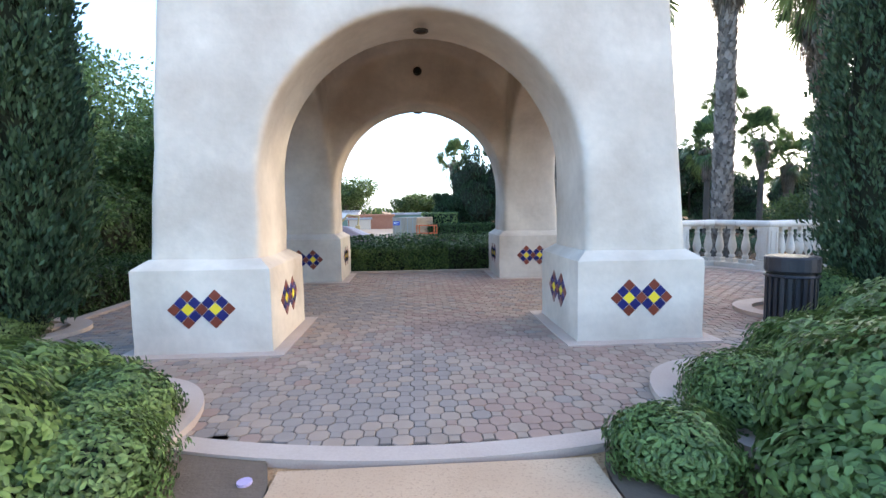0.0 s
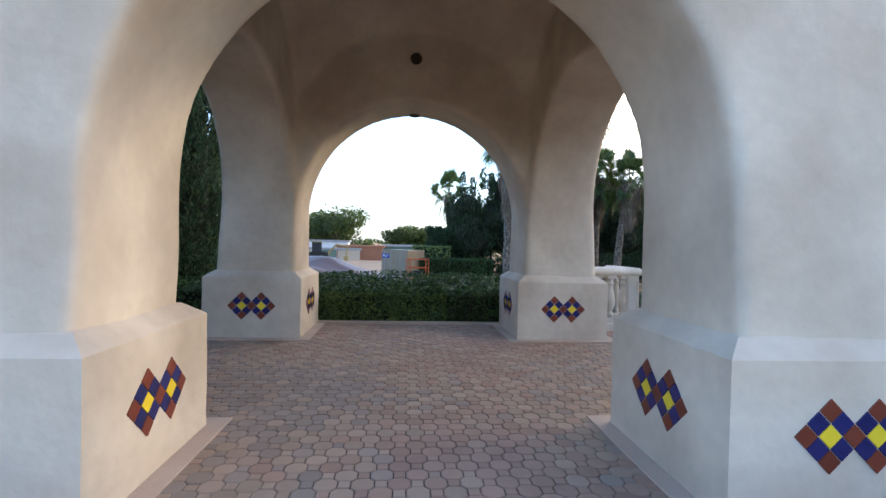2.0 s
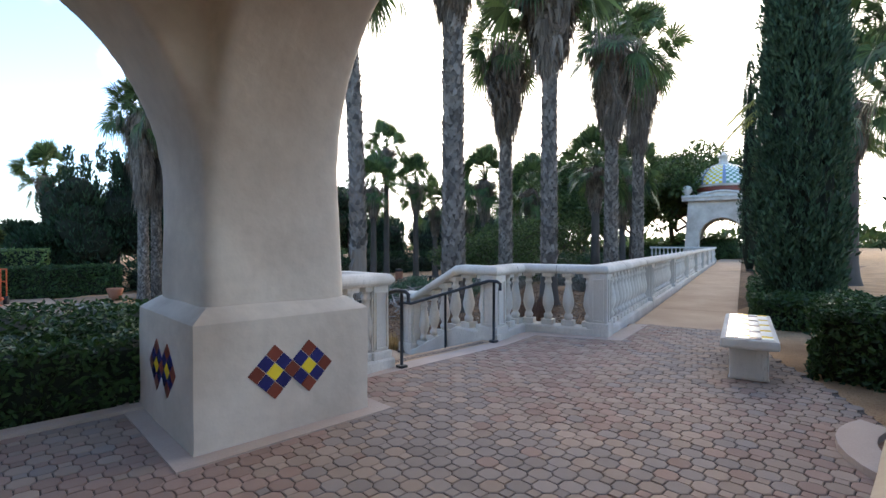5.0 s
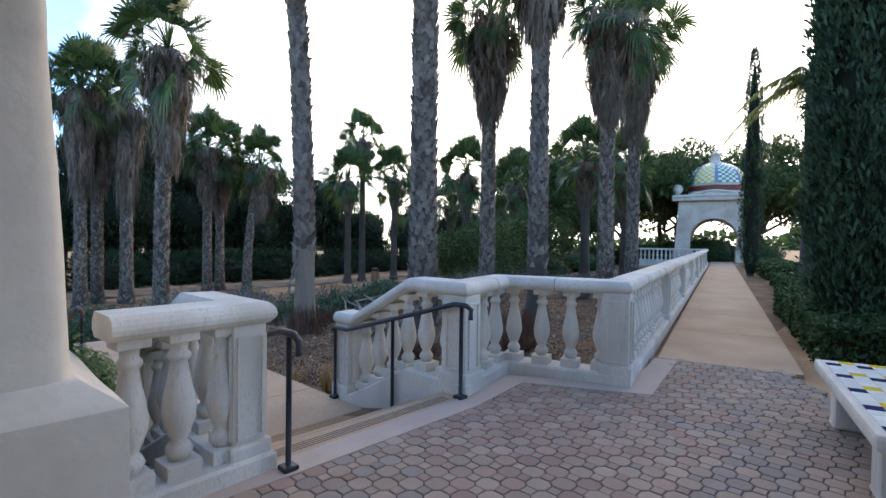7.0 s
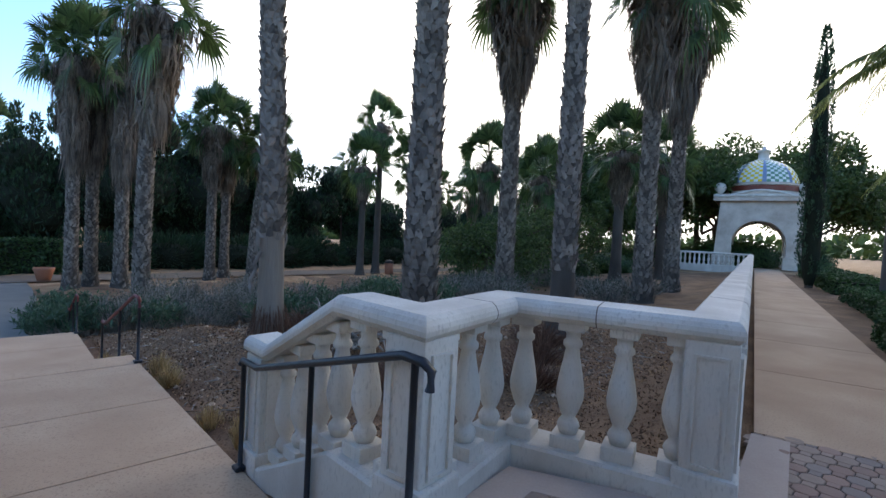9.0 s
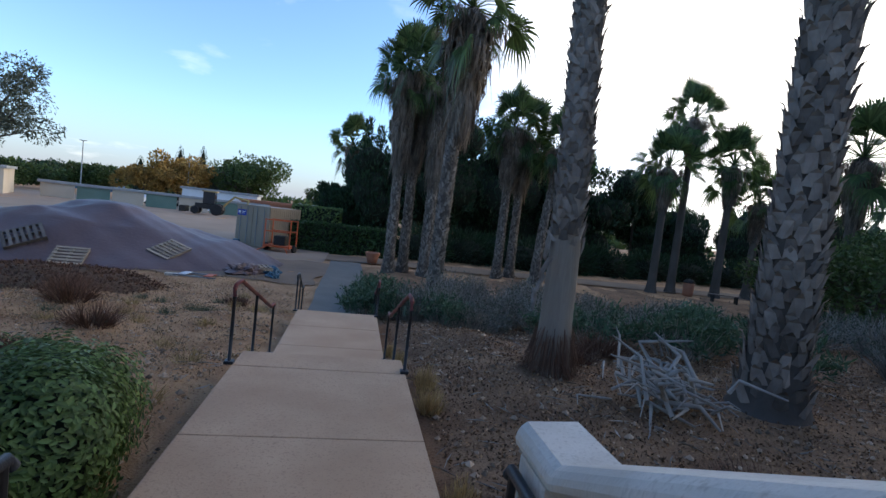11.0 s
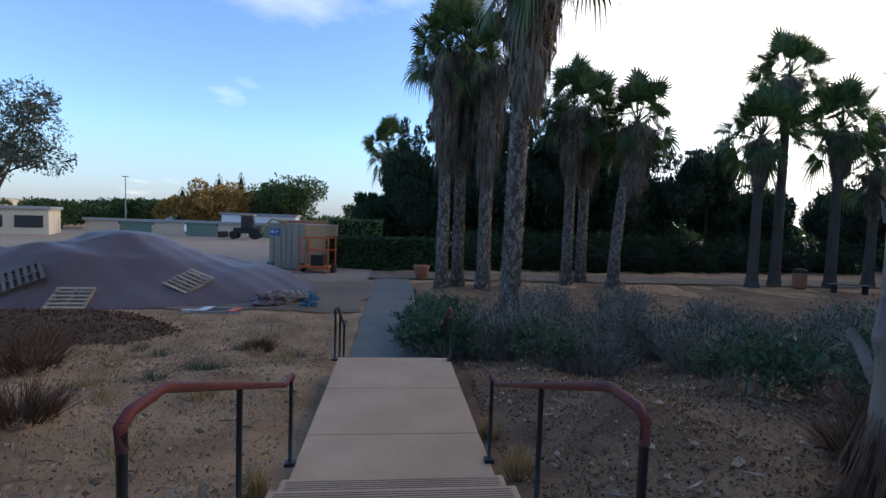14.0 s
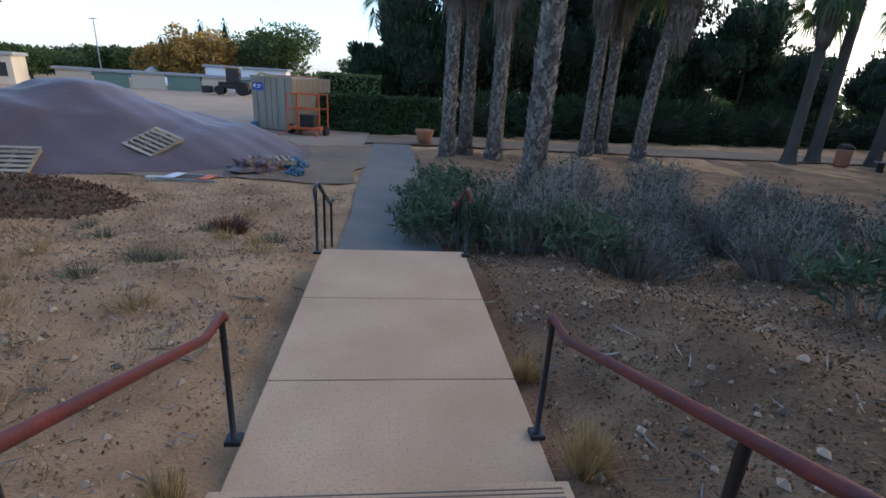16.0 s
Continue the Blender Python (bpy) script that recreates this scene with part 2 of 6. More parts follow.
M_GREEN = mat("green_fence", (0.10, 0.17, 0.14), (0.15, 0.22, 0.18), 0.6, 20, 0.8, 0.1)
M_BLUES = mat("blue_sign", (0.02, 0.05, 0.30), (0.03, 0.07, 0.36), 3, 30, 0.5, 0)
M_REDC = mat("terracotta", (0.30, 0.12, 0.07), (0.38, 0.17, 0.10), 3, 30, 0.85, 0.2)
M_YELM = mat("yellow_machine", (0.35, 0.26, 0.10), (0.28, 0.21, 0.10), 2, 30, 0.6, 0.1)
M_WEED = mat("grey_green_weed", (0.10, 0.12, 0.07), (0.15, 0.16, 0.10), 2, 30, 0.8, 0, island=0.4, translucent=0.2)


# ---- building helpers ----
def part(name, bm, material, parent=None, label=""):
    me = bpy.data.meshes.new(name)
    bm.to_mesh(me)
    bm.free()
    return link(name, me, material, parent, label)


def link(name, me, material, parent=None, label="", m=None):
    if material and not me.materials:
        me.materials.append(material)
    ob = new(name, me)
    ob.parent = parent
    if m is not None:
        ob.matrix_local = m
    if label:
        ob["label"] = label
    return ob


def thing(name, label, category, group="", m=None, kind=""):
    ob = new(name)
    ob.empty_display_size = 0.1
    if m is not None:
        ob.matrix_world = m
    return tagged(ob, label, category, group, kind)


def raw(name, verts, faces, material, parent=None, label="", smooth=False):
    me = bpy.data.meshes.new(name)
    me.from_pydata([tuple(v) for v in verts], [], [tuple(int(i) for i in f) for f in faces])
    if smooth:
        me.polygons.foreach_set("use_smooth", [True] * len(me.polygons))
    return link(name, me, material, parent, label)


def box(bm, x0, x1, y0, y1, z0, z1, bevel=0.0):
    made = bmesh.ops.create_cube(bm, size=1)["verts"]
    bmesh.ops.scale(bm, vec=(x1 - x0, y1 - y0, z1 - z0), verts=made)
    bmesh.ops.translate(bm, vec=((x0 + x1) / 2, (y0 + y1) / 2, (z0 + z1) / 2), verts=made)
    if bevel:
        edges = list({e for v in made for e in v.link_edges})
        bmesh.ops.bevel(bm, geom=edges, offset=bevel, segments=2, affect="EDGES", profile=0.6)
    return bm


def bx(x0, x1, y0, y1, z0, z1, bevel=0.0):
    return box(bmesh.new(), x0, x1, y0, y1, z0, z1, bevel)


def tube(points, r, sides=8, taper=None):
    """Vertices and faces of a round bar along points."""
    pts = [Vector(p) for p in points]
    verts, faces = [], []
    for i, p in enumerate(pts):
        d = (pts[min(i + 1, len(pts) - 1)] - pts[max(i - 1, 0)]).normalized()
        a = d.cross(Vector((0, 0, 1)) if abs(d.z) < 0.95 else Vector((1, 0, 0))).normalized()
        b = d.cross(a)
        rr = taper[i] if taper else r
        for k in range(sides):
            w = 2 * math.pi * k / sides
            verts.append(p + a * math.cos(w) * rr + b * math.sin(w) * rr)
    for i in range(len(pts) - 1):
        for k in range(sides):
            k2 = (k + 1) % sides
            faces.append((i * sides + k, i * sides + k2, (i + 1) * sides + k2, (i + 1) * sides + k))
    faces.append(tuple(range(sides)))
    faces.append(tuple(range((len(pts) - 1) * sides, len(pts) * sides))[::-1])
    return verts, faces


def joined(pieces):
    verts, faces = [], []
    for v, f in pieces:
        o = len(verts)
        verts += list(v)
        faces += [tuple(i + o for i in g) for g in f]
    return verts, faces


def extrude(outline, z0, z1):
    """Vertices and faces of a prism over a plan outline."""
    n = len(outline)
    v = [(x, y, z0) for x, y in outline] + [(x, y, z1) for x, y in outline]
    f = [tuple(range(n, 2 * n)), tuple(range(n))[::-1]] + [(i, (i + 1) % n, n + (i + 1) % n, n + i) for i in range(n)]
    return v, f


def lathe(profile, sides=12):
    v = [(r * math.cos(2 * math.pi * k / sides), r * math.sin(2 * math.pi * k / sides), z) for r, z in profile for k in range(sides)]
    f = [(i * sides + k, i * sides + (k + 1) % sides, (i + 1) * sides + (k + 1) % sides, (i + 1) * sides + k)
         for i in range(len(profile) - 1) for k in range(sides)]
    f += [tuple(range(sides))[::-1], tuple(range((len(profile) - 1) * sides, len(profile) * sides))]
    return v, f


def broad_leaves(name, centres, outward, size, material, seed, wide=0.55, loose=0.95):
    """Six-cornered leaves with a folded midrib, lying with their faces turned outward like tiles."""
    g = np.random.default_rng(seed)
    c = np.asarray(centres, float)
    n = len(c)
    o = np.asarray(outward, float) + g.normal(0, loose, (n, 3)) + np.array([0, 0, 0.25])
    o /= np.linalg.norm(o, axis=1)[:, None] + 1e-9
    d = g.normal(0, 1, (n, 3)) + np.array([0, 0, 0.15])
    d -= o * (d * o).sum(1)[:, None]
    d /= np.linalg.norm(d, axis=1)[:, None] + 1e-9
    s = np.cross(o, d)
    L = size * g.uniform(0.6, 1.3, n)[:, None]
    W = L * wide * 0.5
    c = c - d * L * 0.5
    v = np.stack([c, c + d * L * 0.32 + s * W * 0.9 + o * L * 0.09, c + d * L * 0.68 + s * W * 0.75 + o * L * 0.05, c + d * L - o * L * 0.10,
                  c + d * L * 0.68 - s * W * 0.75 + o * L * 0.05, c + d * L * 0.32 - s * W * 0.9 + o * L * 0.09], 1).reshape(-1, 3)
    tri = np.array([0, 1, 2, 0, 2, 3, 0, 3, 4, 0, 4, 5])
    me = bpy.data.meshes.new(name)
    me.vertices.add(6 * n)
    me.vertices.foreach_set("co", v.ravel())
    me.loops.add(12 * n)
    me.loops.foreach_set("vertex_index", (np.arange(n)[:, None] * 6 + tri).ravel())
    me.polygons.add(4 * n)
    me.polygons.foreach_set("loop_start", np.arange(4 * n) * 3)
    me.update(calc_edges=True)
    me.materials.append(material)
    return me


def leaf_mesh(name, centres, outward, size, material, seed, wide=0.5, droop=0.0, jitter=0.8):
    """Folded leaves at many places, each turned roughly outward."""
    g = np.random.default_rng(seed)
    c = np.asarray(centres, float)
    n = len(c)
    d = np.asarray(outward, float) + g.normal(0, jitter, (n, 3))
    d[:, 2] -= droop
    d /= np.linalg.norm(d, axis=1)[:, None] + 1e-9
    s = g.normal(0, 1, (n, 3))
    s -= d * (s * d).sum(1)[:, None]
    s /= np.linalg.norm(s, axis=1)[:, None] + 1e-9
    up = np.cross(d, s)
    L = size * g.uniform(0.65, 1.3, n)[:, None]
    W = L * wide * 0.5
    v = np.stack([c, c + d * L * 0.5 + s * W + up * L * 0.06, c + d * L, c + d * L * 0.5 - s * W + up * L * 0.06], 1).reshape(-1, 3)
    me = bpy.data.meshes.new(name)
    me.vertices.add(4 * n)
    me.vertices.foreach_set("co", v.ravel())
    idx = (np.arange(n)[:, None] * 4 + np.array([0, 1, 2, 0, 2, 3])).ravel()
    me.loops.add(6 * n)
    me.loops.foreach_set("vertex_index", idx)
    me.polygons.add(2 * n)
    me.polygons.foreach_set("loop_start", np.arange(2 * n) * 3)
    me.update(calc_edges=True)
    me.materials.append(material)
    return me


def lumpy(rng, n, radii, lumps=9, hollow=0.55):
    """Places in the outer shell of a lumpy rounded mass, and the way out at each."""
    d = rng.normal(0, 1, (n, 3))
    d /= np.linalg.norm(d, axis=1)[:, None]
    k = rng.normal(0, 1, (lumps, 3))
    k /= np.linalg.norm(k, axis=1)[:, None]
    bulge = np.clip((d @ k.T - 0.72) / 0.28, 0, 1).max(1) * 0.28 + 0.8
    r = bulge * rng.uniform(hollow, 1.0, n) ** 0.5
    return d * r[:, None] * np.array(radii), d


def box_leaves(rng, n, x0, x1, y0, y1, z0, z1, skin=0.12):
    """Places over the top and sides of a clipped hedge."""
    a = np.array([(x1 - x0) * (y1 - y0), (x1 - x0) * (z1 - z0), (x1 - x0) * (z1 - z0), (y1 - y0) * (z1 - z0), (y1 - y0) * (z1 - z0)])
    side = rng.choice(5, n, p=a / a.sum())
    p = np.stack([rng.uniform(x0, x1, n), rng.uniform(y0, y1, n), rng.uniform(z0, z1, n)], 1)
    o = np.zeros((n, 3))
    for s, ax, val, w in ((0, 2, z1, 1), (1, 1, y0, -1), (2, 1, y1, 1), (3, 0, x0, -1), (4, 0, x1, 1)):
        m = side == s
        p[m, ax] = val
        o[m, ax] = w
    wob = np.array([noise.noise(Vector((q[0] * 1.6, q[1] * 1.6, q[2] * 2))) for q in p]) * 0.12
    return p + o * (wob - rng.uniform(0, skin, n))[:, None], o


# ---- the lie of the land ----
def line_y(x):
    return np.where(np.asarray(x) < 7.2, 6.0, np.maximum(6.0 - (np.asarray(x) - 7.2) * 1.2, 4.75 + 0.245 * (np.asarray(x) - 7.24)) + 0.1)


def land(x, y):
    x, y = np.asarray(x, float), np.asarray(y, float)
    d = y - line_y(x)
    z = np.interp(d, [-1, 0, 0.8, 2.0, 5.2, 8.3, 11.5, 14.0, 40, 90, 400], [-0.05, -0.08, -0.3, -0.56, -0.62, -1.32, -1.42, -1.82, -1.85, -2.3, -6])
    east = np.interp(d, [-1, 0, 0.8, 2.0, 5.2, 8.6, 11.5, 14.0, 40, 90, 400], [-0.05, -0.08, -0.25, -0.42, -0.5, -0.7, -1.3, -1.8, -1.85, -2.3, -6])
    z = z + (east - z) * np.clip((x - 6.2) / 1.3, 0, 1)
    bump = 0.05 * np.sin(x * 1.7 + 1.3 * np.sin(y * 0.9)) * np.sin(y * 1.3 + 0.8) + 0.025 * np.sin(x * 4.1 + y * 2.3) * np.sin(y * 3.7 - x)
    on_walk = (np.abs(x - 4.85) < 1.15) & (y > 6) & (y < 34)
    return z + np.where((d > 0.5) & ~on_walk, bump, 0.0) - np.where(on_walk & (y < 18.9), 0.1, 0.0)


def axis(lo, a, b, hi, step, n):
    g = np.geomspace(1, 1 + hi - b, n) - 1 + b
    h = a - (np.geomspace(1, 1 + a - lo, n) - 1)
    return np.concatenate([h[:0:-1], np.arange(a, b, step), g])


gx, gy = axis(-900, -14, 22, 900, 0.3, 26), axis(-600, -8, 40, 1500, 0.3, 26)
GX, GY = np.meshgrid(gx, gy)
GZ = land(GX, GY)
nx, ny = len(gx), len(gy)
gi = np.arange(nx * ny).reshape(ny, nx)
quads = np.stack([gi[:-1, :-1], gi[:-1, 1:], gi[1:, 1:], gi[1:, :-1]], -1).reshape(-1, 4)
ground = raw("ground", np.stack([GX, GY, GZ], -1).reshape(-1, 3), quads, M_GROUND, smooth=True)
ground.data.materials.append(M_MULCH)
mid_x, mid_y = (GX[:-1, :-1] + GX[1:, 1:]) / 2, (GY[:-1, :-1] + GY[1:, 1:]) / 2
in_bed = (mid_x > 5.6) & (mid_x < 40) & (mid_y > 4.4) & (mid_y < 31 + 2 * np.sin(mid_x) + 1.3 * np.sin(mid_x * 2.7))
ground.data.polygons.foreach_set("material_index", in_bed.ravel().astype(np.int32))
tagged(ground, "dry brown mulched ground with gravel and litter", "ground", kind="structure")


def sheet(name, outline, z, material, label, thick=0.1, cat="pavement", parent=None):
    ob = raw(name, *extrude(outline, z - thick, z), material, parent)
    return tagged(ob, label, cat, kind="structure") if parent is None else ob


def draped(name, x0, x1, y0, y1, material, label, lift=0.02, step=1.0, edge=0.0):
    xs, ys = np.linspace(x0, x1, max(2, int((x1 - x0) / step) + 1)), np.linspace(y0, y1, max(2, int((y1 - y0) / step) + 1))
    X, Y = np.meshgrid(xs, ys)
    if edge:
        X = X + edge * np.sin(Y * 0.7) * 0.5 + edge * 0.3 * np.sin(Y * 2.1)
    i = np.arange(X.size).reshape(X.shape)
    q = np.stack([i[:-1, :-1], i[:-1, 1:], i[1:, 1:], i[1:, :-1]], -1).reshape(-1, 4)
    return tagged(raw(name, np.stack([X, Y, land(X, Y) + lift], -1).reshape(-1, 3), q, material, smooth=True), label, "ground", kind="structure")


draped("dirt_yard", -70, 3.6, 31.5, 95, M_DIRT, "pale bare dirt yard with tyre marks", 0.06, 2.0)
draped("dirt_strip", 3.6, 60, 33.0, 36.0, M_TRACK, "brown trodden dirt track beneath the dark trees", 0.07, 1.5)
draped("asphalt_path", 3.95, 5.6, 18.7, 33.0, M_ASPH, "grey asphalt footpath leading away from the stairs", 0.05, 0.5, 0.06)
draped("trodden_patch", -2.5, 3.9, 24.5, 31.6, M_TRACK, "trodden brown dirt beside the path", 0.035, 0.6, 0.5)
draped("parking_road", 30, 120, 46, 60, M_ASPH, "grey asphalt car park behind the trees", 0.06, 3.0)

# ---- plaza ----
RP = 5.1


def arc(cx, cy, r, a0, a1, n):
    return [(cx + r * math.cos(radians(a0 + (a1 - a0) * i / n)), cy + r * math.sin(radians(a0 + (a1 - a0) * i / n))) for i in range(n + 1)]


plaza_outline = [(-4.6, 5.95)] + [(-4.6, 1.5)] + arc(0, 3.04, RP, 205, 335, 30) + [(5.6, 1.6), (6.4, 2.0), (9.2, 3.72), (8.8, 5.0), (7.24, 4.70), (6.75, 5.75), (5.85, 5.65), (4.0, 5.62), (3.0, 5.95)]
bed = sheet("plaza_bed", plaza_outline, -0.012, M_JOINT, "dark sand bed under the plaza pavers", 0.12)


def inside(px, py, poly):
    r = False
    for (x0, y0), (x1, y1) in zip(poly, poly[1:] + poly[:1]):
        if (y0 > py) != (y1 > py) and px < (x1 - x0) * (py - y0) / (y1 - y0) + x0:
            r = not r
    return r


# front walk and the kerb ring
sheet("front_walk", [(-0.9, -2.27), (0.88, -2.27), (0.95, -9), (-0.97, -9)], -0.002, M_CONC, "smooth pink concrete walk up to the plaza", 0.1)


def band(name, inner, outer, z0, z1, material, label, parent=None):
    n = len(inner)
    pieces = []
    for i in range(n - 1):
        pieces.append(extrude([inner[i], outer[i], outer[i + 1], inner[i + 1]], z0, z1))
    ob = raw(name, *joined(pieces), material, parent)
    return tagged(ob, label, "kerb", kind="structure") if parent is None else ob


band("kerb_front", arc(0, 3.04, RP, 236, 304, 28), arc(0, 3.04, RP + 0.17, 236, 304, 28), -0.1, 0.006, M_KERB, "curved pink concrete kerb round the plaza")
for sx in (-1, 1):
    cx, cy = sx * 2.42, -1.75
    ring_i = [(cx + sx * 0.58 * math.cos(w), cy + 0.78 * math.sin(w)) for w in np.linspace(radians(235), radians(60), 24)]
    ring_o = [(cx + sx * 0.80 * math.cos(w), cy + 1.0 * math.sin(w)) for w in np.linspace(radians(235), radians(60), 24)]
    band("kerb_planter", ring_i, ring_o, -0.1, 0.05, M_KERB, "rounded pink concrete kerb of a planting bed")
    ring_i = [(sx * 5.0 + sx * 0.62 * math.cos(w), 1.1 + 0.5 * math.sin(w)) for w in np.linspace(radians(290), radians(60), 20)]
    ring_o = [(sx * 5.0 + sx * 0.85 * math.cos(w), 1.1 + 0.72 * math.sin(w)) for w in np.linspace(radians(290), radians(60), 20)]
    band("kerb_planter", ring_i, ring_o, -0.1, 0.05, M_KERB, "rounded pink concrete kerb of a planting bed")
sheet("kerb_back", [(-4.7, 5.95), (3.0, 5.95), (3.0, 6.11), (-4.7, 6.11)], 0.03, M_KERB, "straight concrete kerb below the hedge", 0.2, "kerb")
sheet("kerb_west", [(-4.76, 1.2), (-4.6, 1.2), (-4.6, 6.1), (-4.76, 6.1)], 0.03, M_KERB, "straight concrete kerb below the hedge", 0.2, "kerb")

# long walk to the far pavilion
U, N = Vector((0.9712, 0.2382)), Vector((-0.2382, 0.9712))
W0 = Vector((7.24, 4.72))


def along(s, off):
    p = W0 + U * s + N * off
    return (p.x, p.y)


for k in range(16):
    s0 = 1.55 + k * 2.4
    long_slab = sheet("long_walk", [along(s0 + 0.008, -0.12), along(s0 + 2.392, -0.12), along(s0 + 2.392, -1.62), along(s0 + 0.008, -1.62)], 0.0, M_CONC, "pink concrete slab of the long walk beside the balustrade", 0.12)
band("kerb_balustrade", [(3.0, 5.45), (4.05, 5.42), (5.75, 5.42), (6.62, 5.55), (7.18, 4.45), along(1.5, -0.35)], [(3.0, 5.70), (4.05, 5.66), (5.75, 5.66), (6.75, 5.82), (7.30, 4.75), along(1.5, -0.10)], -0.1, 0.004, M_KERB, "flat concrete edging below the balustrade")

# ---- stairs ----
SX0, SX1 = 3.92, 5.80
stairs = thing("stairway", "pink concrete stairway with three short flights and broad landings", "stairs", kind="structure")


def flight(y0, z0, z1, n, tread):
    """n risers from z0 down to z1, starting at y0."""
    h = (z0 - z1) / n
    for k in range(n - 1):
        part("step", bx(SX0, SX1, y0 + tread * k, y0 + tread * (k + 1) + 0.03, z1 - 0.35, z0 - h * (k + 1), 0.012), M_CONC, stairs)
        for j in range(6):
            yy = y0 + tread * (k + 1) - 0.02 - 0.03 * j
            part("nosing_strip", bx(SX0 + 0.05, SX1 - 0.05, yy - 0.005, yy + 0.004, z0 - h * (k + 1) - 0.004, z0 - h * (k + 1) + 0.002), M_GROOVE, stairs)


def slab(y0, y1, z, joints):
    ys = [y0] + list(joints) + [y1]
    for a, b in zip(ys[:-1], ys[1:]):
        part("landing_slab", bx(SX0, SX1, a + 0.006, b - 0.006, z - 0.3, z, 0.008), M_CONC, stairs)
    part("landing_joint", bx(SX0 + 0.02, SX1 - 0.02, y0 + 0.02, y1 - 0.02, z - 0.29, z - 0.02), M_DARK, stairs)


for j in range(4):
    part("nosing_strip", bx(SX0 + 0.1, SX1 - 0.1, 5.80 - 0.03 * j, 5.812 - 0.03 * j, -0.004, 0.005), M_GROOVE, stairs)
part("landing_slab", bx(SX0 - 0.1, SX1 + 0.05, 5.66, 5.9, -0.5, 0.003, 0.012), M_CONC, stairs)
flight(5.9, 0.0, -0.475, 3, 0.36)
slab(6.62, 11.8, -0.475, (8.24, 9.68, 11.28))
flight(11.8, -0.475, -1.25, 5, 0.44)
slab(13.56, 17.7, -1.25, (14.76, 16.2))
flight(17.7, -1.25, -1.78, 3, 0.36)
slab(18.42, 18.85, -1.78, ())


def handrail(x, y0, z0, y1, z1, posts, rust, label, ext=0.3, h=0.86):
    """A steel rail down a flight, with level ends, on posts at (y, z) places."""
    ob = thing("handrail", label, "handrail", "stair handrails")
    pts = [(x, y0 - ext - 0.05, z0 + h - 0.12), (x, y0 - ext - 0.06, z0 + h - 0.03), (x, y0 - ext, z0 + h), (x, y0, z0 + h), (x, y1, z1 + h), (x, y1 + 0.27, z1 + h), (x, y1 + 0.3, z1 + h - 0.04)]
    raw("rail", *tube(pts, 0.024, 10), M_RUST if rust else M_BLACK, ob, "rail with worn red paint" if rust else "", smooth=True)
    for py, pz, top in posts:
        p = raw("post", *tube([(x, py, pz), (x, py, top - 0.012)], 0.019, 8), M_BLACK, ob, smooth=True)
        part("foot_plate", bx(x - 0.05, x + 0.05, py - 0.05, py + 0.05, pz - 0.002, pz + 0.035, 0.012), M_BLACK, p)
    return ob


for x in (3.88, 5.79):
    r = x > 5
    q = 0.0 if r else -0.16
    handrail(x - q * 0.7, 5.75 + q, 0.0, 7.45, -0.475, [(5.66 + q, 0.0, 0.86), (6.63, -0.475, 0.61), (7.7, -0.475, 0.385)], False, "black painted steel handrail with a curled end beside the top steps", 0.15)
    handrail(x, 11.62, -0.475, 13.87, -1.25, [(11.32, -0.475, 0.385), (12.6, -0.785, 0.045), (14.12, -1.25, -0.39)], True, "black steel handrail with a worn red top rail", 0.25)
    handrail(x, 17.72, -1.25, 18.82, -1.78, [(17.52, -1.25, -0.39), (18.22, -1.61, -0.63), (18.97, -1.86, -0.92)], r, "thin black steel handrail beside the lowest steps", 0.22)

# ---- pavilion ----
PA, PO = 1.575, 2.95        # half opening, half outside
INS = 0.13


def tile_face(ped, m, tiles):
    s = 0.0955
    q = s / math.sqrt(2)
    for du in (-math.sqrt(2) * s, math.sqrt(2) * s):
        for i in (-1, 0, 1):
            for j in (-1, 0, 1):
                if du > 0 and i == -1 and j == -1:
                    continue
                u, v = du + (i + j) * q, (i - j) * q
                kind = "y" if i == 0 and j == 0 else ("b" if i == 0 or j == 0 else "r")
                o = link("tile", tiles[kind], None, ped)
                o.matrix_local = m @ pose(u, 0, v, 0, 45, 0)
    return


def tile_mesh(material):
    bm = bx(-0.0455, 0.0455, -0.006, 0.012, -0.0455, 0.0455, 0.004)
    me = bpy.data.meshes.new("tile")
    bm.to_mesh(me)
    bm.free()
    me.materials.append(material)
    return me


TILES = {"y": tile_mesh(M_TILE_Y), "b": tile_mesh(M_TILE_B), "r": tile_mesh(M_TILE_R)}


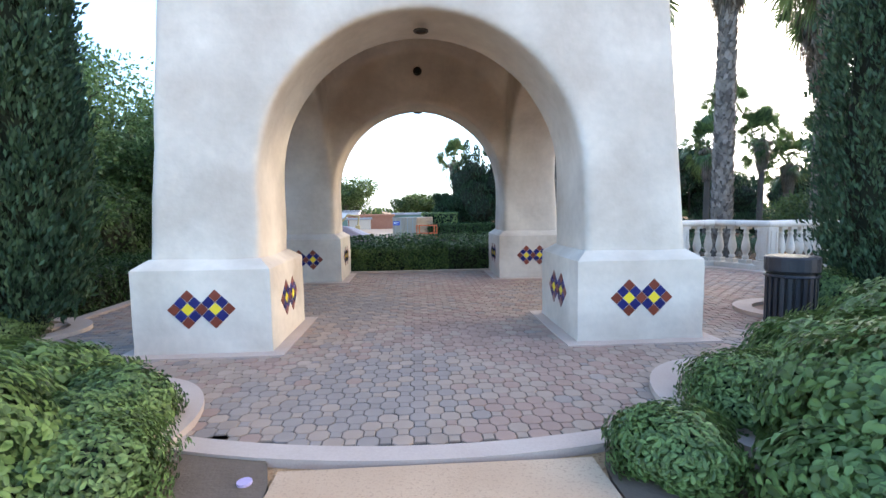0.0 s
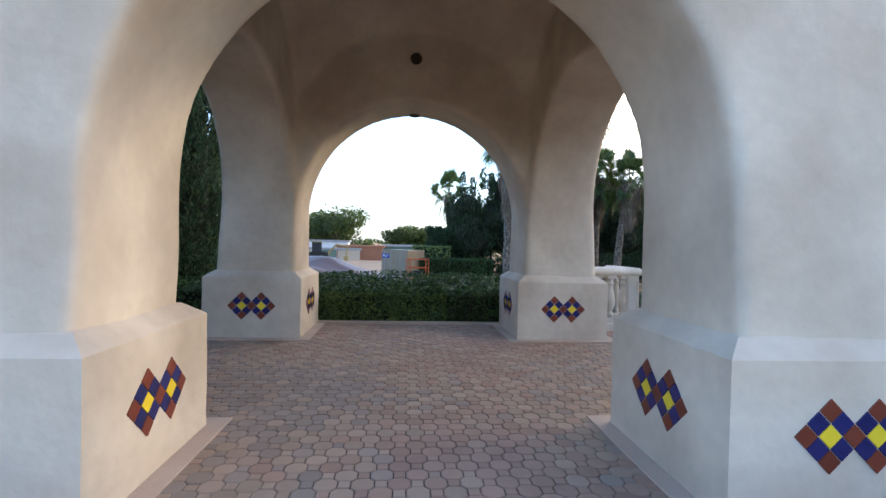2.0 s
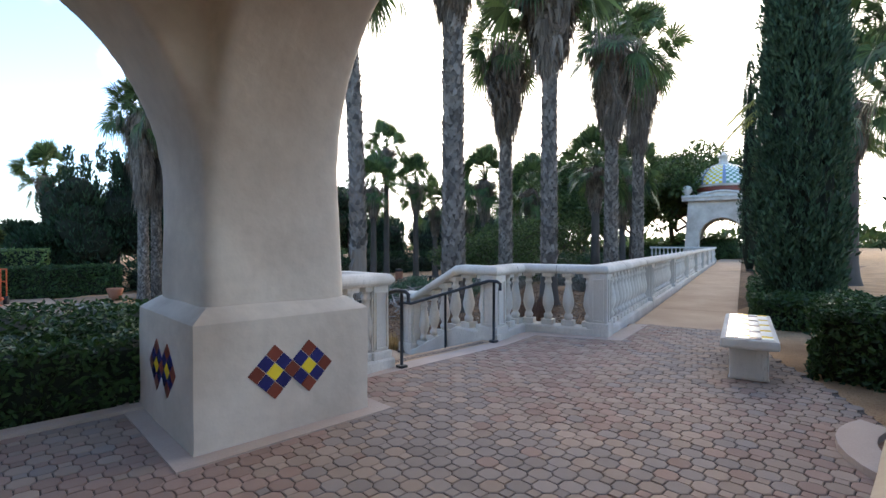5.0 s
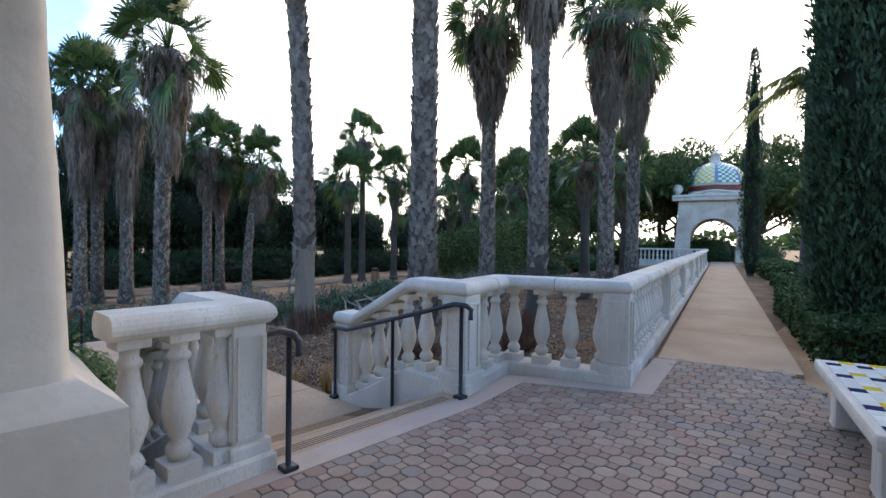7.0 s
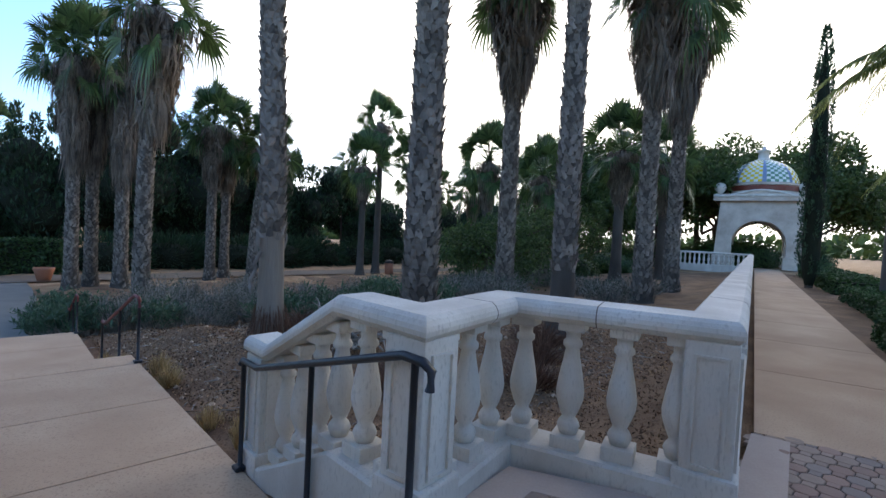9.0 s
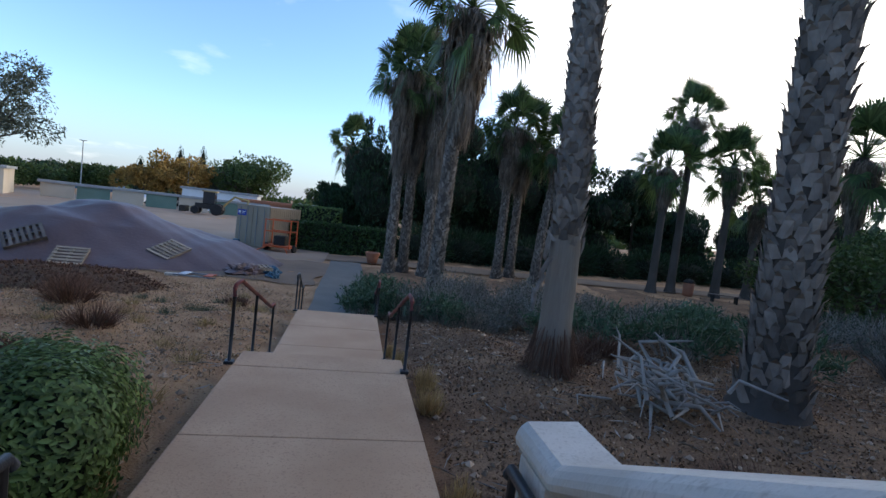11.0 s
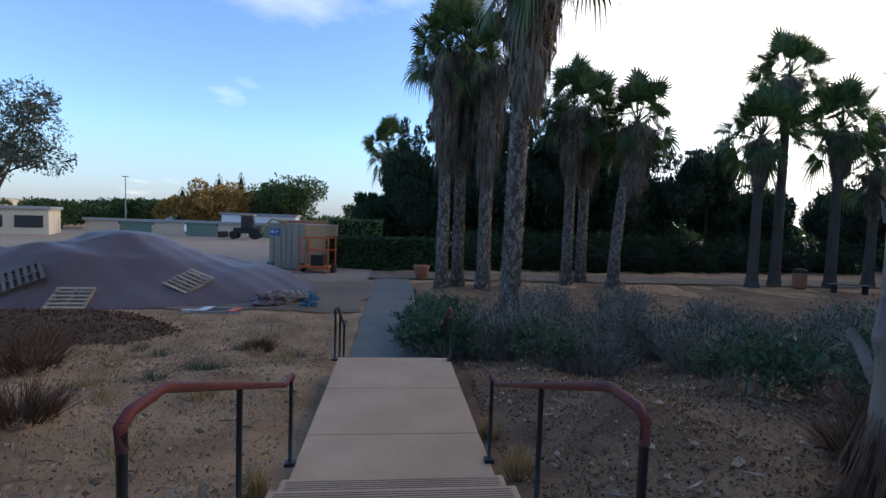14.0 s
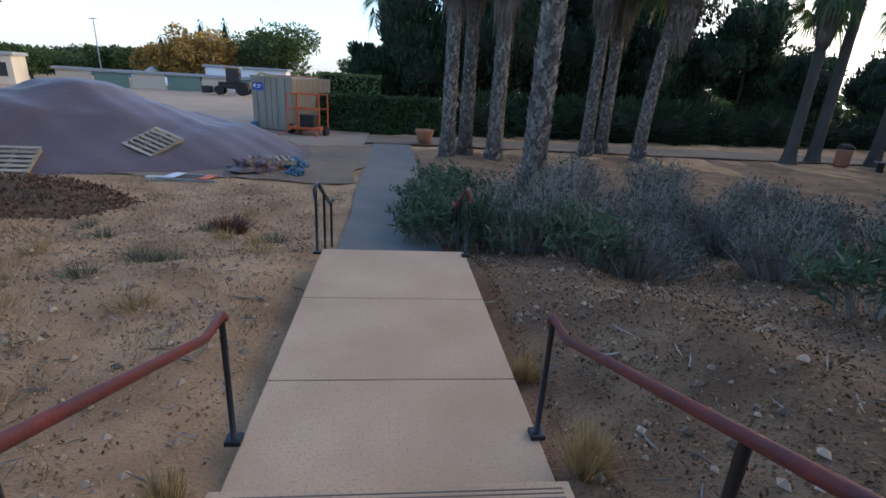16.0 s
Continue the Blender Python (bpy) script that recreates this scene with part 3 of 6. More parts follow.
def pedestal_mesh():
    """A plastered block with soft edges and a sloped shoulder, slightly uneven."""
    bm = bmesh.new()
    w = (PO - PA) / 2
    box(bm, -w, w, -w, w, 0.0, 0.86)
    ext = bmesh.ops.extrude_face_region(bm, geom=[f for f in bm.faces if all(v.co.z > 0.5 for v in f.verts)])
    up = [g for g in ext["geom"] if isinstance(g, bmesh.types.BMVert)]
    for v in up:
        v.co = Vector((v.co.x * (w - INS) / w, v.co.y * (w - INS) / w, 0.955))
    bmesh.ops.delete(bm, geom=[f for f in bm.faces if f.calc_center_median().z < 0.001], context="FACES_ONLY")
    bmesh.ops.subdivide_edges(bm, edges=bm.edges[:], cuts=7, use_grid_fill=True)
    bmesh.ops.recalc_face_normals(bm, faces=bm.faces[:])
    bm.normal_update()
    for _ in range(1):
        bmesh.ops.smooth_vert(bm, verts=[v for v in bm.verts if v.co.z > 0.02], factor=0.12, use_axis_x=True, use_axis_y=True, use_axis_z=True)
    for v in bm.verts:
        d = noise.noise(v.co * 2.3) * 0.008 + noise.noise(v.co * 7) * 0.003
        v.co += v.normal * d
    for f in bm.faces:
        f.smooth = True
    me = bpy.data.meshes.new("pedestal")
    bm.to_mesh(me)
    bm.free()
    me.set_sharp_from_angle(angle=radians(38))
    me.materials.append(M_STUCCO)
    return me


def vault_body(height):
    """The shell: a battered block, cut by two barrel passages and a sail vault, then softened like hand-laid plaster."""
    o = PO - INS
    solid = bmesh.new()
    box(solid, -o, o, -o, o, 0.72, height)
    a = PA + INS
    cut = []
    for turn in (0, 90):
        prof = [(-a, 0.3), (-a, 1.80)] + [(-a * math.cos(math.pi * k / 32), 1.80 + a * math.sin(math.pi * k / 32)) for k in range(1, 32)] + [(a, 1.80), (a, 0.3)]
        bm = bmesh.new()
        front = [bm.verts.new((x, -4, z)) for x, z in prof]
        back = [bm.verts.new((x, 4, z)) for x, z in prof]
        bm.faces.new(front)
        bm.faces.new(back[::-1])
        for k in range(len(prof)):
            k2 = (k + 1) % len(prof)
            bm.faces.new((front[k2], front[k], back[k], back[k2]))
        bmesh.ops.recalc_face_normals(bm, faces=bm.faces[:])
        bmesh.ops.rotate(bm, cent=(0, 0, 0), matrix=Matrix.Rotation(radians(turn), 3, "Z"), verts=bm.verts)
        cut.append(bm)
    # the vault over the crossing: a ball trimmed to the square between the piers
    bm = bmesh.new()
    r = (a + 0.03) * math.sqrt(2) + 0.02
    bmesh.ops.create_uvsphere(bm, u_segments=64, v_segments=40, radius=r)
    bmesh.ops.scale(bm, vec=(1, 1, 0.86), verts=bm.verts)
    bmesh.ops.translate(bm, vec=(0, 0, 3.02), verts=bm.verts)
    side = a + 0.03
    for nrm in ((1, 0, 0), (-1, 0, 0), (0, 1, 0), (0, -1, 0)):
        g = bm.verts[:] + bm.edges[:] + bm.faces[:]
        res = bmesh.ops.bisect_plane(bm, geom=g, plane_co=Vector(nrm) * side, plane_no=nrm, clear_outer=True)
        es = [e for e in res["geom_cut"] if isinstance(e, bmesh.types.BMEdge)]
        bmesh.ops.contextual_create(bm, geom=es)
    bmesh.ops.recalc_face_normals(bm, faces=bm.faces[:])
    cut.append(bm)
    bm = bmesh.new()
    box(bm, -side, side, -side, side, 0.3, 3.05)
    cut.append(bm)
    body = part("shell", solid, M_STUCCO)
    tools = [part("tool", c, None) for c in cut]
    for tl in tools:
        md = body.modifiers.new("cut", "BOOLEAN")
        md.object, md.operation, md.solver = tl, "DIFFERENCE", "EXACT"
    md = body.modifiers.new("soften", "REMESH")
    md.mode, md.voxel_size, md.use_smooth_shade = "VOXEL", 0.042, True
    md = body.modifiers.new("smooth", "SMOOTH")
    md.factor, md.iterations = 0.5, 12
    me = bpy.data.meshes.new_from_object(body.evaluated_get(bpy.context.evaluated_depsgraph_get()))
    bpy.data.objects.remove(body)
    for tl in tools:
        bpy.data.objects.remove(tl)
    co = np.empty(len(me.vertices) * 3)
    me.vertices.foreach_get("co", co)
    co = co.reshape(-1, 3)
    co += np.array([[noise.noise(Vector(c) * 1.7) * 0.012 + noise.noise(Vector(c) * 5) * 0.003] * 3 for c in co]) * np.array([1, 1, 0.3])
    # the outer faces lean inward towards the top
    for ax in (0, 1):
        lean_in = np.clip((np.abs(co[:, ax]) - a - 0.05) / (o - a - 0.05), 0, 1) * 0.25 * np.clip((co[:, 2] - 0.9) / (height - 0.9), 0, 1)
        co[:, ax] -= np.sign(co[:, ax]) * lean_in
    me.vertices.foreach_set("co", co.ravel())
    me.polygons.foreach_set("use_smooth", [True] * len(me.polygons))
    if not me.materials:
        me.materials.append(M_STUCCO)
    return me


def spot_mesh():
    v, f = lathe([(0.085, 0.0), (0.085, -0.014), (0.062, -0.014), (0.055, 0.0)], 20)
    me = bpy.data.meshes.new("lamp_ring")
    me.from_pydata(v, [], f[:-2])
    me.materials.append(M_RING)
    v, f = lathe([(0.062, -0.002), (0.05, -0.004)], 20)
    hole = bpy.data.meshes.new("lamp_recess")
    hole.from_pydata(v, [], f)
    hole.materials.append(M_DARK)
    return me, hole


PED, SHELL, SPOT = pedestal_mesh(), vault_body(5.35), spot_mesh()
pav = thing("pavilion", "cream stucco arched pavilion with four tiled pedestals", "pavilion", m=pose(0, 3.05, 0), kind="structure")
pav.scale = (1, 1.03, 1)
link("shell", SHELL, M_STUCCO, pav)
pm = (PA + PO) / 2
pw = (PO - PA) / 2
for sx in (-1, 1):
    for sy in (-1, 1):
        ped = link("pedestal", PED, M_STUCCO, pav, m=pose(sx * pm, sy * pm, 0))
        foot = raw("footing", *joined([extrude([(-pw - 0.14, -pw - 0.14), (pw + 0.14, -pw - 0.14), (pw, -pw + 0.01), (-pw, -pw + 0.01)], -0.03, 0.012),
                                       extrude([(pw + 0.14, pw + 0.14), (-pw - 0.14, pw + 0.14), (-pw, pw - 0.01), (pw, pw - 0.01)], -0.03, 0.012),
                                       extrude([(pw + 0.14, -pw - 0.14), (pw + 0.14, pw + 0.14), (pw - 0.01, pw), (pw - 0.01, -pw)], -0.03, 0.0125),
                                       extrude([(-pw - 0.14, pw + 0.14), (-pw - 0.14, -pw - 0.14), (-pw + 0.01, -pw), (-pw + 0.01, pw)], -0.03, 0.0125)]), M_KERB, ped, "flat concrete border")
        for k in range(4):
            tile_face(ped, pose(0, 0, 0, 0, 0, 90 * k) @ pose(0, -pw - 0.001, 0.465), TILES)


def spot(x, y, z, parent_m=None):
    ob = thing("recessed_spotlight", "unlit round recessed spotlight with a dark bronze ring", "spotlight", "spotlights in the vault", m=pose(x, y, z))
    link("ring", SPOT[0], M_RING, ob)
    link("recess", SPOT[1], M_DARK, ob)
    return ob


for x, y in ((0, 0.72), (0, 5.36), (-2.32, 3.04), (2.32, 3.04)):
    spot(x, y, 3.43)
side_spot = thing("recessed_spotlight", "unlit round spotlight set in the wall above the arch", "spotlight", "spotlights in the vault", m=pose(0, 4.822, 4.12, -90))
link("ring", SPOT[0], M_RING, side_spot)
link("recess", SPOT[1], M_DARK, side_spot)

# ---- balustrades ----
BAL_V, BAL_F = lathe([(0.052, 0.0), (0.075, 0.05), (0.062, 0.075), (0.042, 0.095), (0.062, 0.13), (0.087, 0.19), (0.092, 0.235), (0.078, 0.31), (0.055, 0.40), (0.044, 0.455), (0.062, 0.47), (0.062, 0.49), (0.046, 0.505), (0.048, 0.535), (0.066, 0.555)], 14)


def baluster_mesh():
    bm = bmesh.new()
    vs = [bm.verts.new(v) for v in BAL_V]
    for f in BAL_F:
        bm.faces.new([vs[i] for i in f]).smooth = True
    bmesh.ops.scale(bm, vec=(0.99, 0.99, 1.24), verts=bm.verts)
    bmesh.ops.translate(bm, vec=(0, 0, 0.075), verts=bm.verts)
    box(bm, -0.095, 0.095, -0.095, 0.095, 0.0, 0.085, 0.008)
    box(bm, -0.082, 0.082, -0.082, 0.082, 0.755, 0.825, 0.008)
    me = bpy.data.meshes.new("baluster")
    bm.to_mesh(me)
    bm.free()
    me.materials.append(M_STONE)
    return me


BAL = baluster_mesh()


def sweep(name, parent, pts, profile, material):
    """A moulding of the given (across, up) profile along plan points with heights, mitred at the corners."""
    pts = [Vector(p) for p in pts]
    V, F = [], []
    n = len(profile)
    for i, p in enumerate(pts):
        a = (p - pts[i - 1]).to_2d().normalized() if i else (pts[1] - p).to_2d().normalized()
        b = (pts[i + 1] - p).to_2d().normalized() if i < len(pts) - 1 else a
        t = (a + b).normalized()
        k = 1 / max(0.4, t.dot(a))
        side = Vector((-t.y, t.x)) * k
        for u, w in profile:
            V.append((p.x + side.x * u, p.y + side.y * u, p.z + w))
    for i in range(len(pts) - 1):
        for j in range(n):
            j2 = (j + 1) % n
            F.append((i * n + j, i * n + j2, (i + 1) * n + j2, (i + 1) * n + j))
    F += [tuple(range(n))[::-1], tuple(range((len(pts) - 1) * n, len(pts) * n))]
    return raw(name, V, F, material, parent)


COPING = [(-0.12, 0.925), (-0.135, 0.94), (-0.155, 0.96), (-0.16, 0.985), (-0.155, 1.01), (-0.14, 1.035), (-0.115, 1.055), (0.115, 1.062), (0.14, 1.035), (0.155, 1.01), (0.16, 0.985), (0.155, 0.96), (0.135, 0.94), (0.12, 0.925)]
PLINTH = [(-0.16, -0.4), (-0.16, 0.095), (-0.145, 0.115), (0.145, 0.115), (0.16, 0.095), (0.16, -0.4)]


def rail_run(parent, pts, counts):
    """Plinth and coping along points (x, y, base height), with balusters on each stretch."""
    sweep("plinth", parent, pts, PLINTH, M_STONE)
    sweep("coping", parent, pts, COPING, M_STONE)
    for p, q, n in zip(pts[:-1], pts[1:], counts):
        p, q = Vector(p), Vector(q)
        ang = math.degrees(math.atan2(q.y - p.y, q.x - p.x))
        for k in range(n):
            c = p.lerp(q, (k + 0.5) / n)
            link("baluster", BAL, None, parent, m=pose(c.x, c.y, 0.113 + c.z, 0, 0, ang))


def newel(parent, x, y, rot, z0=-0.35, z1=0.93, w=0.27):
    bm = bx(-w / 2, w / 2, -w / 2, w / 2, z0, z1, 0.01)
    o = part("newel", bm, M_STONE, parent)
    o.matrix_local = pose(x, y, 0, 0, 0, rot)
    for k in range(4):
        m = pose(0, 0, 0, 0, 0, 90 * k)
        bm = bmesh.new()
        lo, hi = z1 - 0.69, z1 - 0.09
        for a in ((-0.085, -0.07, lo, hi), (0.07, 0.085, lo, hi), (-0.085, 0.085, hi, hi + 0.015), (-0.085, 0.085, lo - 0.015, lo)):
            box(bm, a[0], a[1], -w / 2 - 0.016, -w / 2 + 0.002, a[2], a[3])
        po = part("panel_moulding", bm, M_STONE, o)
        po.matrix_local = m
    bm = bx(-w / 2 - 0.03, w / 2 + 0.03, -w / 2 - 0.03, w / 2 + 0.03, z0, z1 - 0.73, 0.02)
    po = part("newel_base", bm, M_STONE, o)
    return o


bal = thing("balustrade", "weathered pale cast-stone balustrade beside the stairs and long walk", "balustrade", kind="structure")
NB, MB, CB = (5.98, 5.83), (6.95, 6.08), (7.36, 4.88)
pend = Vector(CB)
LB = pend + U * 33.0
rail_run(bal, [(5.98, 7.80, -0.50), (5.98, 7.45, -0.50), (5.98, 6.47, 0.0), (*NB, 0.0), (*MB, 0.0), (*CB, 0.0), (LB.x, LB.y, 0.0)], [0, 4, 2, 3, 4, 0])
newel(bal, *NB, 8)
newel(bal, *CB, 14)
newel(bal, 5.98, 7.65, 0, -1.0, 0.425)
for k in range(8):
    for j in range(13):
        c = pend + U * (4.1 * k + 0.38 + 0.272 * j)
        link("baluster", BAL, None, bal, m=pose(c.x, c.y, 0.113, 0, 0, 13.8))
    if k:
        c = pend + U * (4.1 * k + 0.05)
        newel(bal, c.x, c.y, 13.8)
for k in range(9):
    c = pend + U * (2.1 * k + 1.15)
    e = c + U * 0.007
    sweep("coping_joint", bal, [(c.x, c.y, 0.0), (e.x, e.y, 0.0)], [(u * 1.01, 0.99 + (w - 0.99) * 1.01) for u, w in COPING], M_GROOVE)
for p, q, u in ((NB, MB, 0.55), (MB, CB, 0.5)):
    c = Vector(p).lerp(Vector(q), u)
    e = c + (Vector(q) - Vector(p)).normalized() * 0.007
    sweep("coping_joint", bal, [(c.x, c.y, 0.0), (e.x, e.y, 0.0)], [(u * 1.01, 0.99 + (w - 0.99) * 1.01) for u, w in COPING], M_GROOVE)
bal2 = thing("balustrade", "weathered pale cast-stone balustrade between the pier and stairs", "balustrade", kind="structure")
rail_run(bal2, [(3.05, 5.66, 0.0), (3.79, 5.72, 0.0), (3.77, 6.42, 0.0), (3.77, 7.42, -0.50), (3.77, 7.75, -0.50)], [3, 2, 4, 0])
newel(bal2, 3.79, 5.72, 4, w=0.21)
newel(bal2, 3.77, 7.60, 0, -1.0, 0.425)


# ---- hedges and bushes ----
def hedge(name, x0, x1, y0, y1, z0, z1, n, seed, label, material=None, size=0.05, cat="hedge", m=None):
    g = np.random.default_rng(seed)
    ob = thing(name, label, cat)
    c, o = box_leaves(g, n, x0, x1, y0, y1, z0, z1)
    link("foliage", broad_leaves("foliage", c, o, size * 1.15, material or M_LEAF, seed, 0.5, 0.7), None, ob)
    # solid filler block, coloured as the shade between the hedge leaves
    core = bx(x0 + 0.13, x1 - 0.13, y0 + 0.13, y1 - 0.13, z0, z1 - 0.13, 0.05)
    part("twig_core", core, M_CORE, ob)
    if m is not None:
        ob.matrix_world = m
    return ob


def bush(name, x, y, z, rx, ry, rz, n, seed, label, material, size=0.06, wide=0.5, cat="bush", core=True, droop=0.0, base=True):
    """A rounded shrub standing on z; rz is its height."""
    g = np.random.default_rng(seed)
    ob = thing(name, label, cat, m=pose(x, y, z))
    p, d = lumpy(g, n, (rx, ry, rz * 0.62), 26, 0.45)
    p *= 1 + 0.16 * np.array([noise.noise(Vector(q) * 3.2 + Vector((seed, 0, 0))) + 0.6 * noise.noise(Vector(q) * 8.0) for q in d])[:, None]
    p[:, 2] = np.abs(p[:, 2] + rz * 0.38)
    if wide >= 0.5:
        link("foliage", broad_leaves("foliage", p, d, size, material, seed, wide), None, ob)
    else:
        link("foliage", leaf_mesh("foliage", p, d + np.array([0, 0, 0.35]), size, material, seed, wide, droop), None, ob)
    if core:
        # lumpy filler whose near-black colour stands for shade inside the shrub
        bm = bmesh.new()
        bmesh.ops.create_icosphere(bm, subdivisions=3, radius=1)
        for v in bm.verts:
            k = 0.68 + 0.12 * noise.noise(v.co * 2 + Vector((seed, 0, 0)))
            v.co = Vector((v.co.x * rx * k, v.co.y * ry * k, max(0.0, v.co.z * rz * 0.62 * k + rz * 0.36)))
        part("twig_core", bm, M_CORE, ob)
    return ob


hedge("hedge", -5.6, 3.05, 6.15, 7.3, -0.3, 0.60, 26000, 1, "dark green clipped hedge behind the pavilion", size=0.06)
hedge("hedge", -5.9, 3.2, 7.3, 8.6, -0.5, 0.70, 14000, 2, "dark green loosely clipped hedge behind the pavilion", size=0.07)
for k, (x, w) in enumerate(((-0.85, 0.62), (0.15, 0.5), (-1.75, 0.5))):
    hedge("clipped_shrub", x - w, x + w, 6.13, 6.7, -0.1, 0.52, 5000, 5 + k, "low clipped green shrub before the hedge", M_LEAF2, 0.045)
hedge("hedge", -6.3, -4.78, 2.0, 6.4, -0.1, 0.6, 14000, 9, "dark green clipped hedge beside the plaza", size=0.06)
hedge("hedge", 6.9, 8.9, 0.5, 2.3, -0.1, 0.72, 12000, 10, "dark green clipped hedge behind the bench", size=0.06)
walk_m = Matrix.Translation((W0.x, W0.y, 0)) @ pose(0, 0, 0, 0, 0, 13.8)
hedge("hedge", 2.3, 8.2, -3.5, -1.85, -0.1, 0.5, 16000, 11, "dark green clipped hedge along the long walk", size=0.07, m=walk_m)
hedge("hedge", 10.0, 17, -4.2, -2.4, -0.1, 0.45, 9000, 17, "dark green clipped hedge along the long walk", size=0.09, m=walk_m)
hedge("hedge", 19.0, 34, -4.2, -2.4, -0.1, 0.55, 9000, 18, "dark green clipped hedge near the far pavilion", size=0.12, m=walk_m)
BUSHES = [(-2.95, -1.75, 0.75, 0.7, 0.62, 15), (3.0, -1.9, 0.8, 0.7, 0.7, 16), (-2.95, -2.75, 1.15, 1.0, 0.80, 1), (-2.25, -3.3, 0.75, 0.75, 0.55, 2), (-4.3, -2.0, 1.4, 1.2, 0.82, 3), (-3.5, -0.95, 1.0, 0.6, 0.42, 4), (-4.4, -3.8, 1.5, 1.3, 0.85, 12), (-5.9, -0.3, 1.3, 1.3, 0.75, 13),
          (2.85, -2.75, 1.1, 1.0, 0.85, 5), (2.0, -3.05, 0.6, 0.6, 0.45, 6), (4.2, -1.9, 1.3, 1.3, 0.92, 7), (4.5, -3.6, 1.5, 1.2, 0.95, 14), (3.1, -1.45, 0.65, 0.55, 0.6, 8)]
for x, y, rx, ry, h, sd in BUSHES:
    bush("leafy_bush", x, y, -0.03, rx, ry, h, int(19000 * rx * ry) + 5000, 20 + sd, "glossy green broad-leaved bush in the planting bed", M_LEAF2, 0.065, 0.6)
for x, y, rx, h, sd in [(-2.05, -1.75, 0.42, 0.5, 1), (1.28, -2.42, 0.36, 0.36, 2), (-1.85, -2.5, 0.5, 0.46, 7), (-2.1, -2.1, 0.45, 0.5, 8), (2.1, -1.9, 0.45, 0.5, 3), (4.65, 0.5, 0.5, 0.75, 4), (-4.9, 0.6, 0.6, 0.5, 5), (5.6, 0.7, 0.7, 0.6, 6)]:
    bush("feathery_shrub", x, y, -0.03, rx, rx, h, 9000, 60 + sd, "light green fine-leaved shrub at the kerb", M_LEAF2, 0.04, 0.5)
for x, y in ((-2.6, -2.6), (2.6, -2.6), (-4.6, -0.6), (4.9, -0.5)):
    raw("planting_soil", *extrude([(x + 1.7 * math.cos(w), y + (1.35 if x < 4.5 and x > -4.5 else 1.5) * math.sin(w)) for w in np.linspace(0, 2 * math.pi, 40)[:-1]], -0.1, -0.012), M_SOIL)
for ob in [o for o in scene.objects if o.name.startswith("planting_soil")]:
    tagged(ob, "dark bare soil of a planting bed", "soil", kind="structure")


# ---- trees ----
def cypress(x, y, z, h, r, n, seed, label, lean=0.0):
    """A column of many upright sprays, each a small clump of scale leaves, with hollows between them that show a core
    coloured as shade.
    """
    g = np.random.default_rng(seed)
    ob = thing("cypress", label, "tree", m=pose(x, y, z))
    raw("trunk", *tube([(0, 0, -0.2), (0, 0, h * 0.7)], 0.12, 8, [0.16, 0.05]), M_BARK, ob, smooth=True)
    def girth(u):
        return np.interp(u, [0, 0.05, 0.15, 0.5, 0.8, 0.95, 1], [0.45, 0.8, 1.0, 0.92, 0.6, 0.25, 0.03]) * r
    sprays = n // 26
    su, sa = g.uniform(0.005, 0.97, sprays), g.uniform(0, 2 * np.pi, sprays)
    sr = girth(su) * g.uniform(0.80, 1.06, sprays)
    pick = np.repeat(np.arange(sprays), 26)
    t = g.uniform(0, 1, len(pick))
    tall, fat = max(0.28, h * 0.05), max(0.055, r * 0.10)
    rr = sr[pick] * (1 - 0.10 * t) + g.normal(0, fat, len(pick)) * (1 - 0.75 * t)
    a = sa[pick] + g.normal(0, fat, len(pick)) * (1 - 0.75 * t) / np.maximum(sr[pick], 0.08)
    zz = su[pick] * h + t * tall
    rr = np.minimum(rr, girth(np.minimum(zz / h, 1.0)) * 1.12 + 0.03)
    p = np.stack([rr * np.cos(a) + lean * su[pick], rr * np.sin(a), 0.05 + zz], 1)
    d = np.stack([np.cos(a) * 0.5, np.sin(a) * 0.5, np.full(len(pick), 1.2)], 1)
    link("crown", leaf_mesh("crown", p, d, max(0.09, h * 0.013), M_SPRAY, seed, 0.34, 0, 0.4), None, ob)
    # inner column painted as dark as the shade behind the sprays
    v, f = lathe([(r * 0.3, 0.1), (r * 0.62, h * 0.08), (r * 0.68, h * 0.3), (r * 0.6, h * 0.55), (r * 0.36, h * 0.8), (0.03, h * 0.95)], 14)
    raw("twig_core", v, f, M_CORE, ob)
    return ob


def limbs(g, h, spread, count, r0):
    pieces = [tube([(0, 0, -0.3), (0.06 * h * g.normal(), 0.03 * h * g.normal(), h * 0.3), (0.05 * h * g.normal(), 0.05 * h * g.normal(), h * 0.62)], r0, 8, [r0, r0 * 0.75, r0 * 0.4])]
    tips = []
    for k in range(count):
        a, hh = 2 * math.pi * k / count + g.uniform(-0.4, 0.4), h * g.uniform(0.28, 0.6)
        q = Vector((spread * g.uniform(0.5, 0.95) * math.cos(a), spread * g.uniform(0.5, 0.95) * math.sin(a), hh + h * g.uniform(0.12, 0.35)))
        mid = Vector((q.x * 0.45, q.y * 0.45, (hh + q.z) / 2 - 0.02 * h))
        pieces.append(tube([(0, 0, hh * 0.9), mid, q], r0, 6, [r0 * 0.5, r0 * 0.32, r0 * 0.12]))
        tips.append(q)
        for j in range(2):
            q2 = mid + Vector((g.normal() * spread * 0.35, g.normal() * spread * 0.35, h * g.uniform(0.05, 0.25)))
            pieces.append(tube([mid, (mid + q2) / 2 + Vector((0, 0, 0.03 * h)), q2], r0, 5, [r0 * 0.25, r0 * 0.16, r0 * 0.06]))
            tips.append(q2)
    return joined(pieces), tips


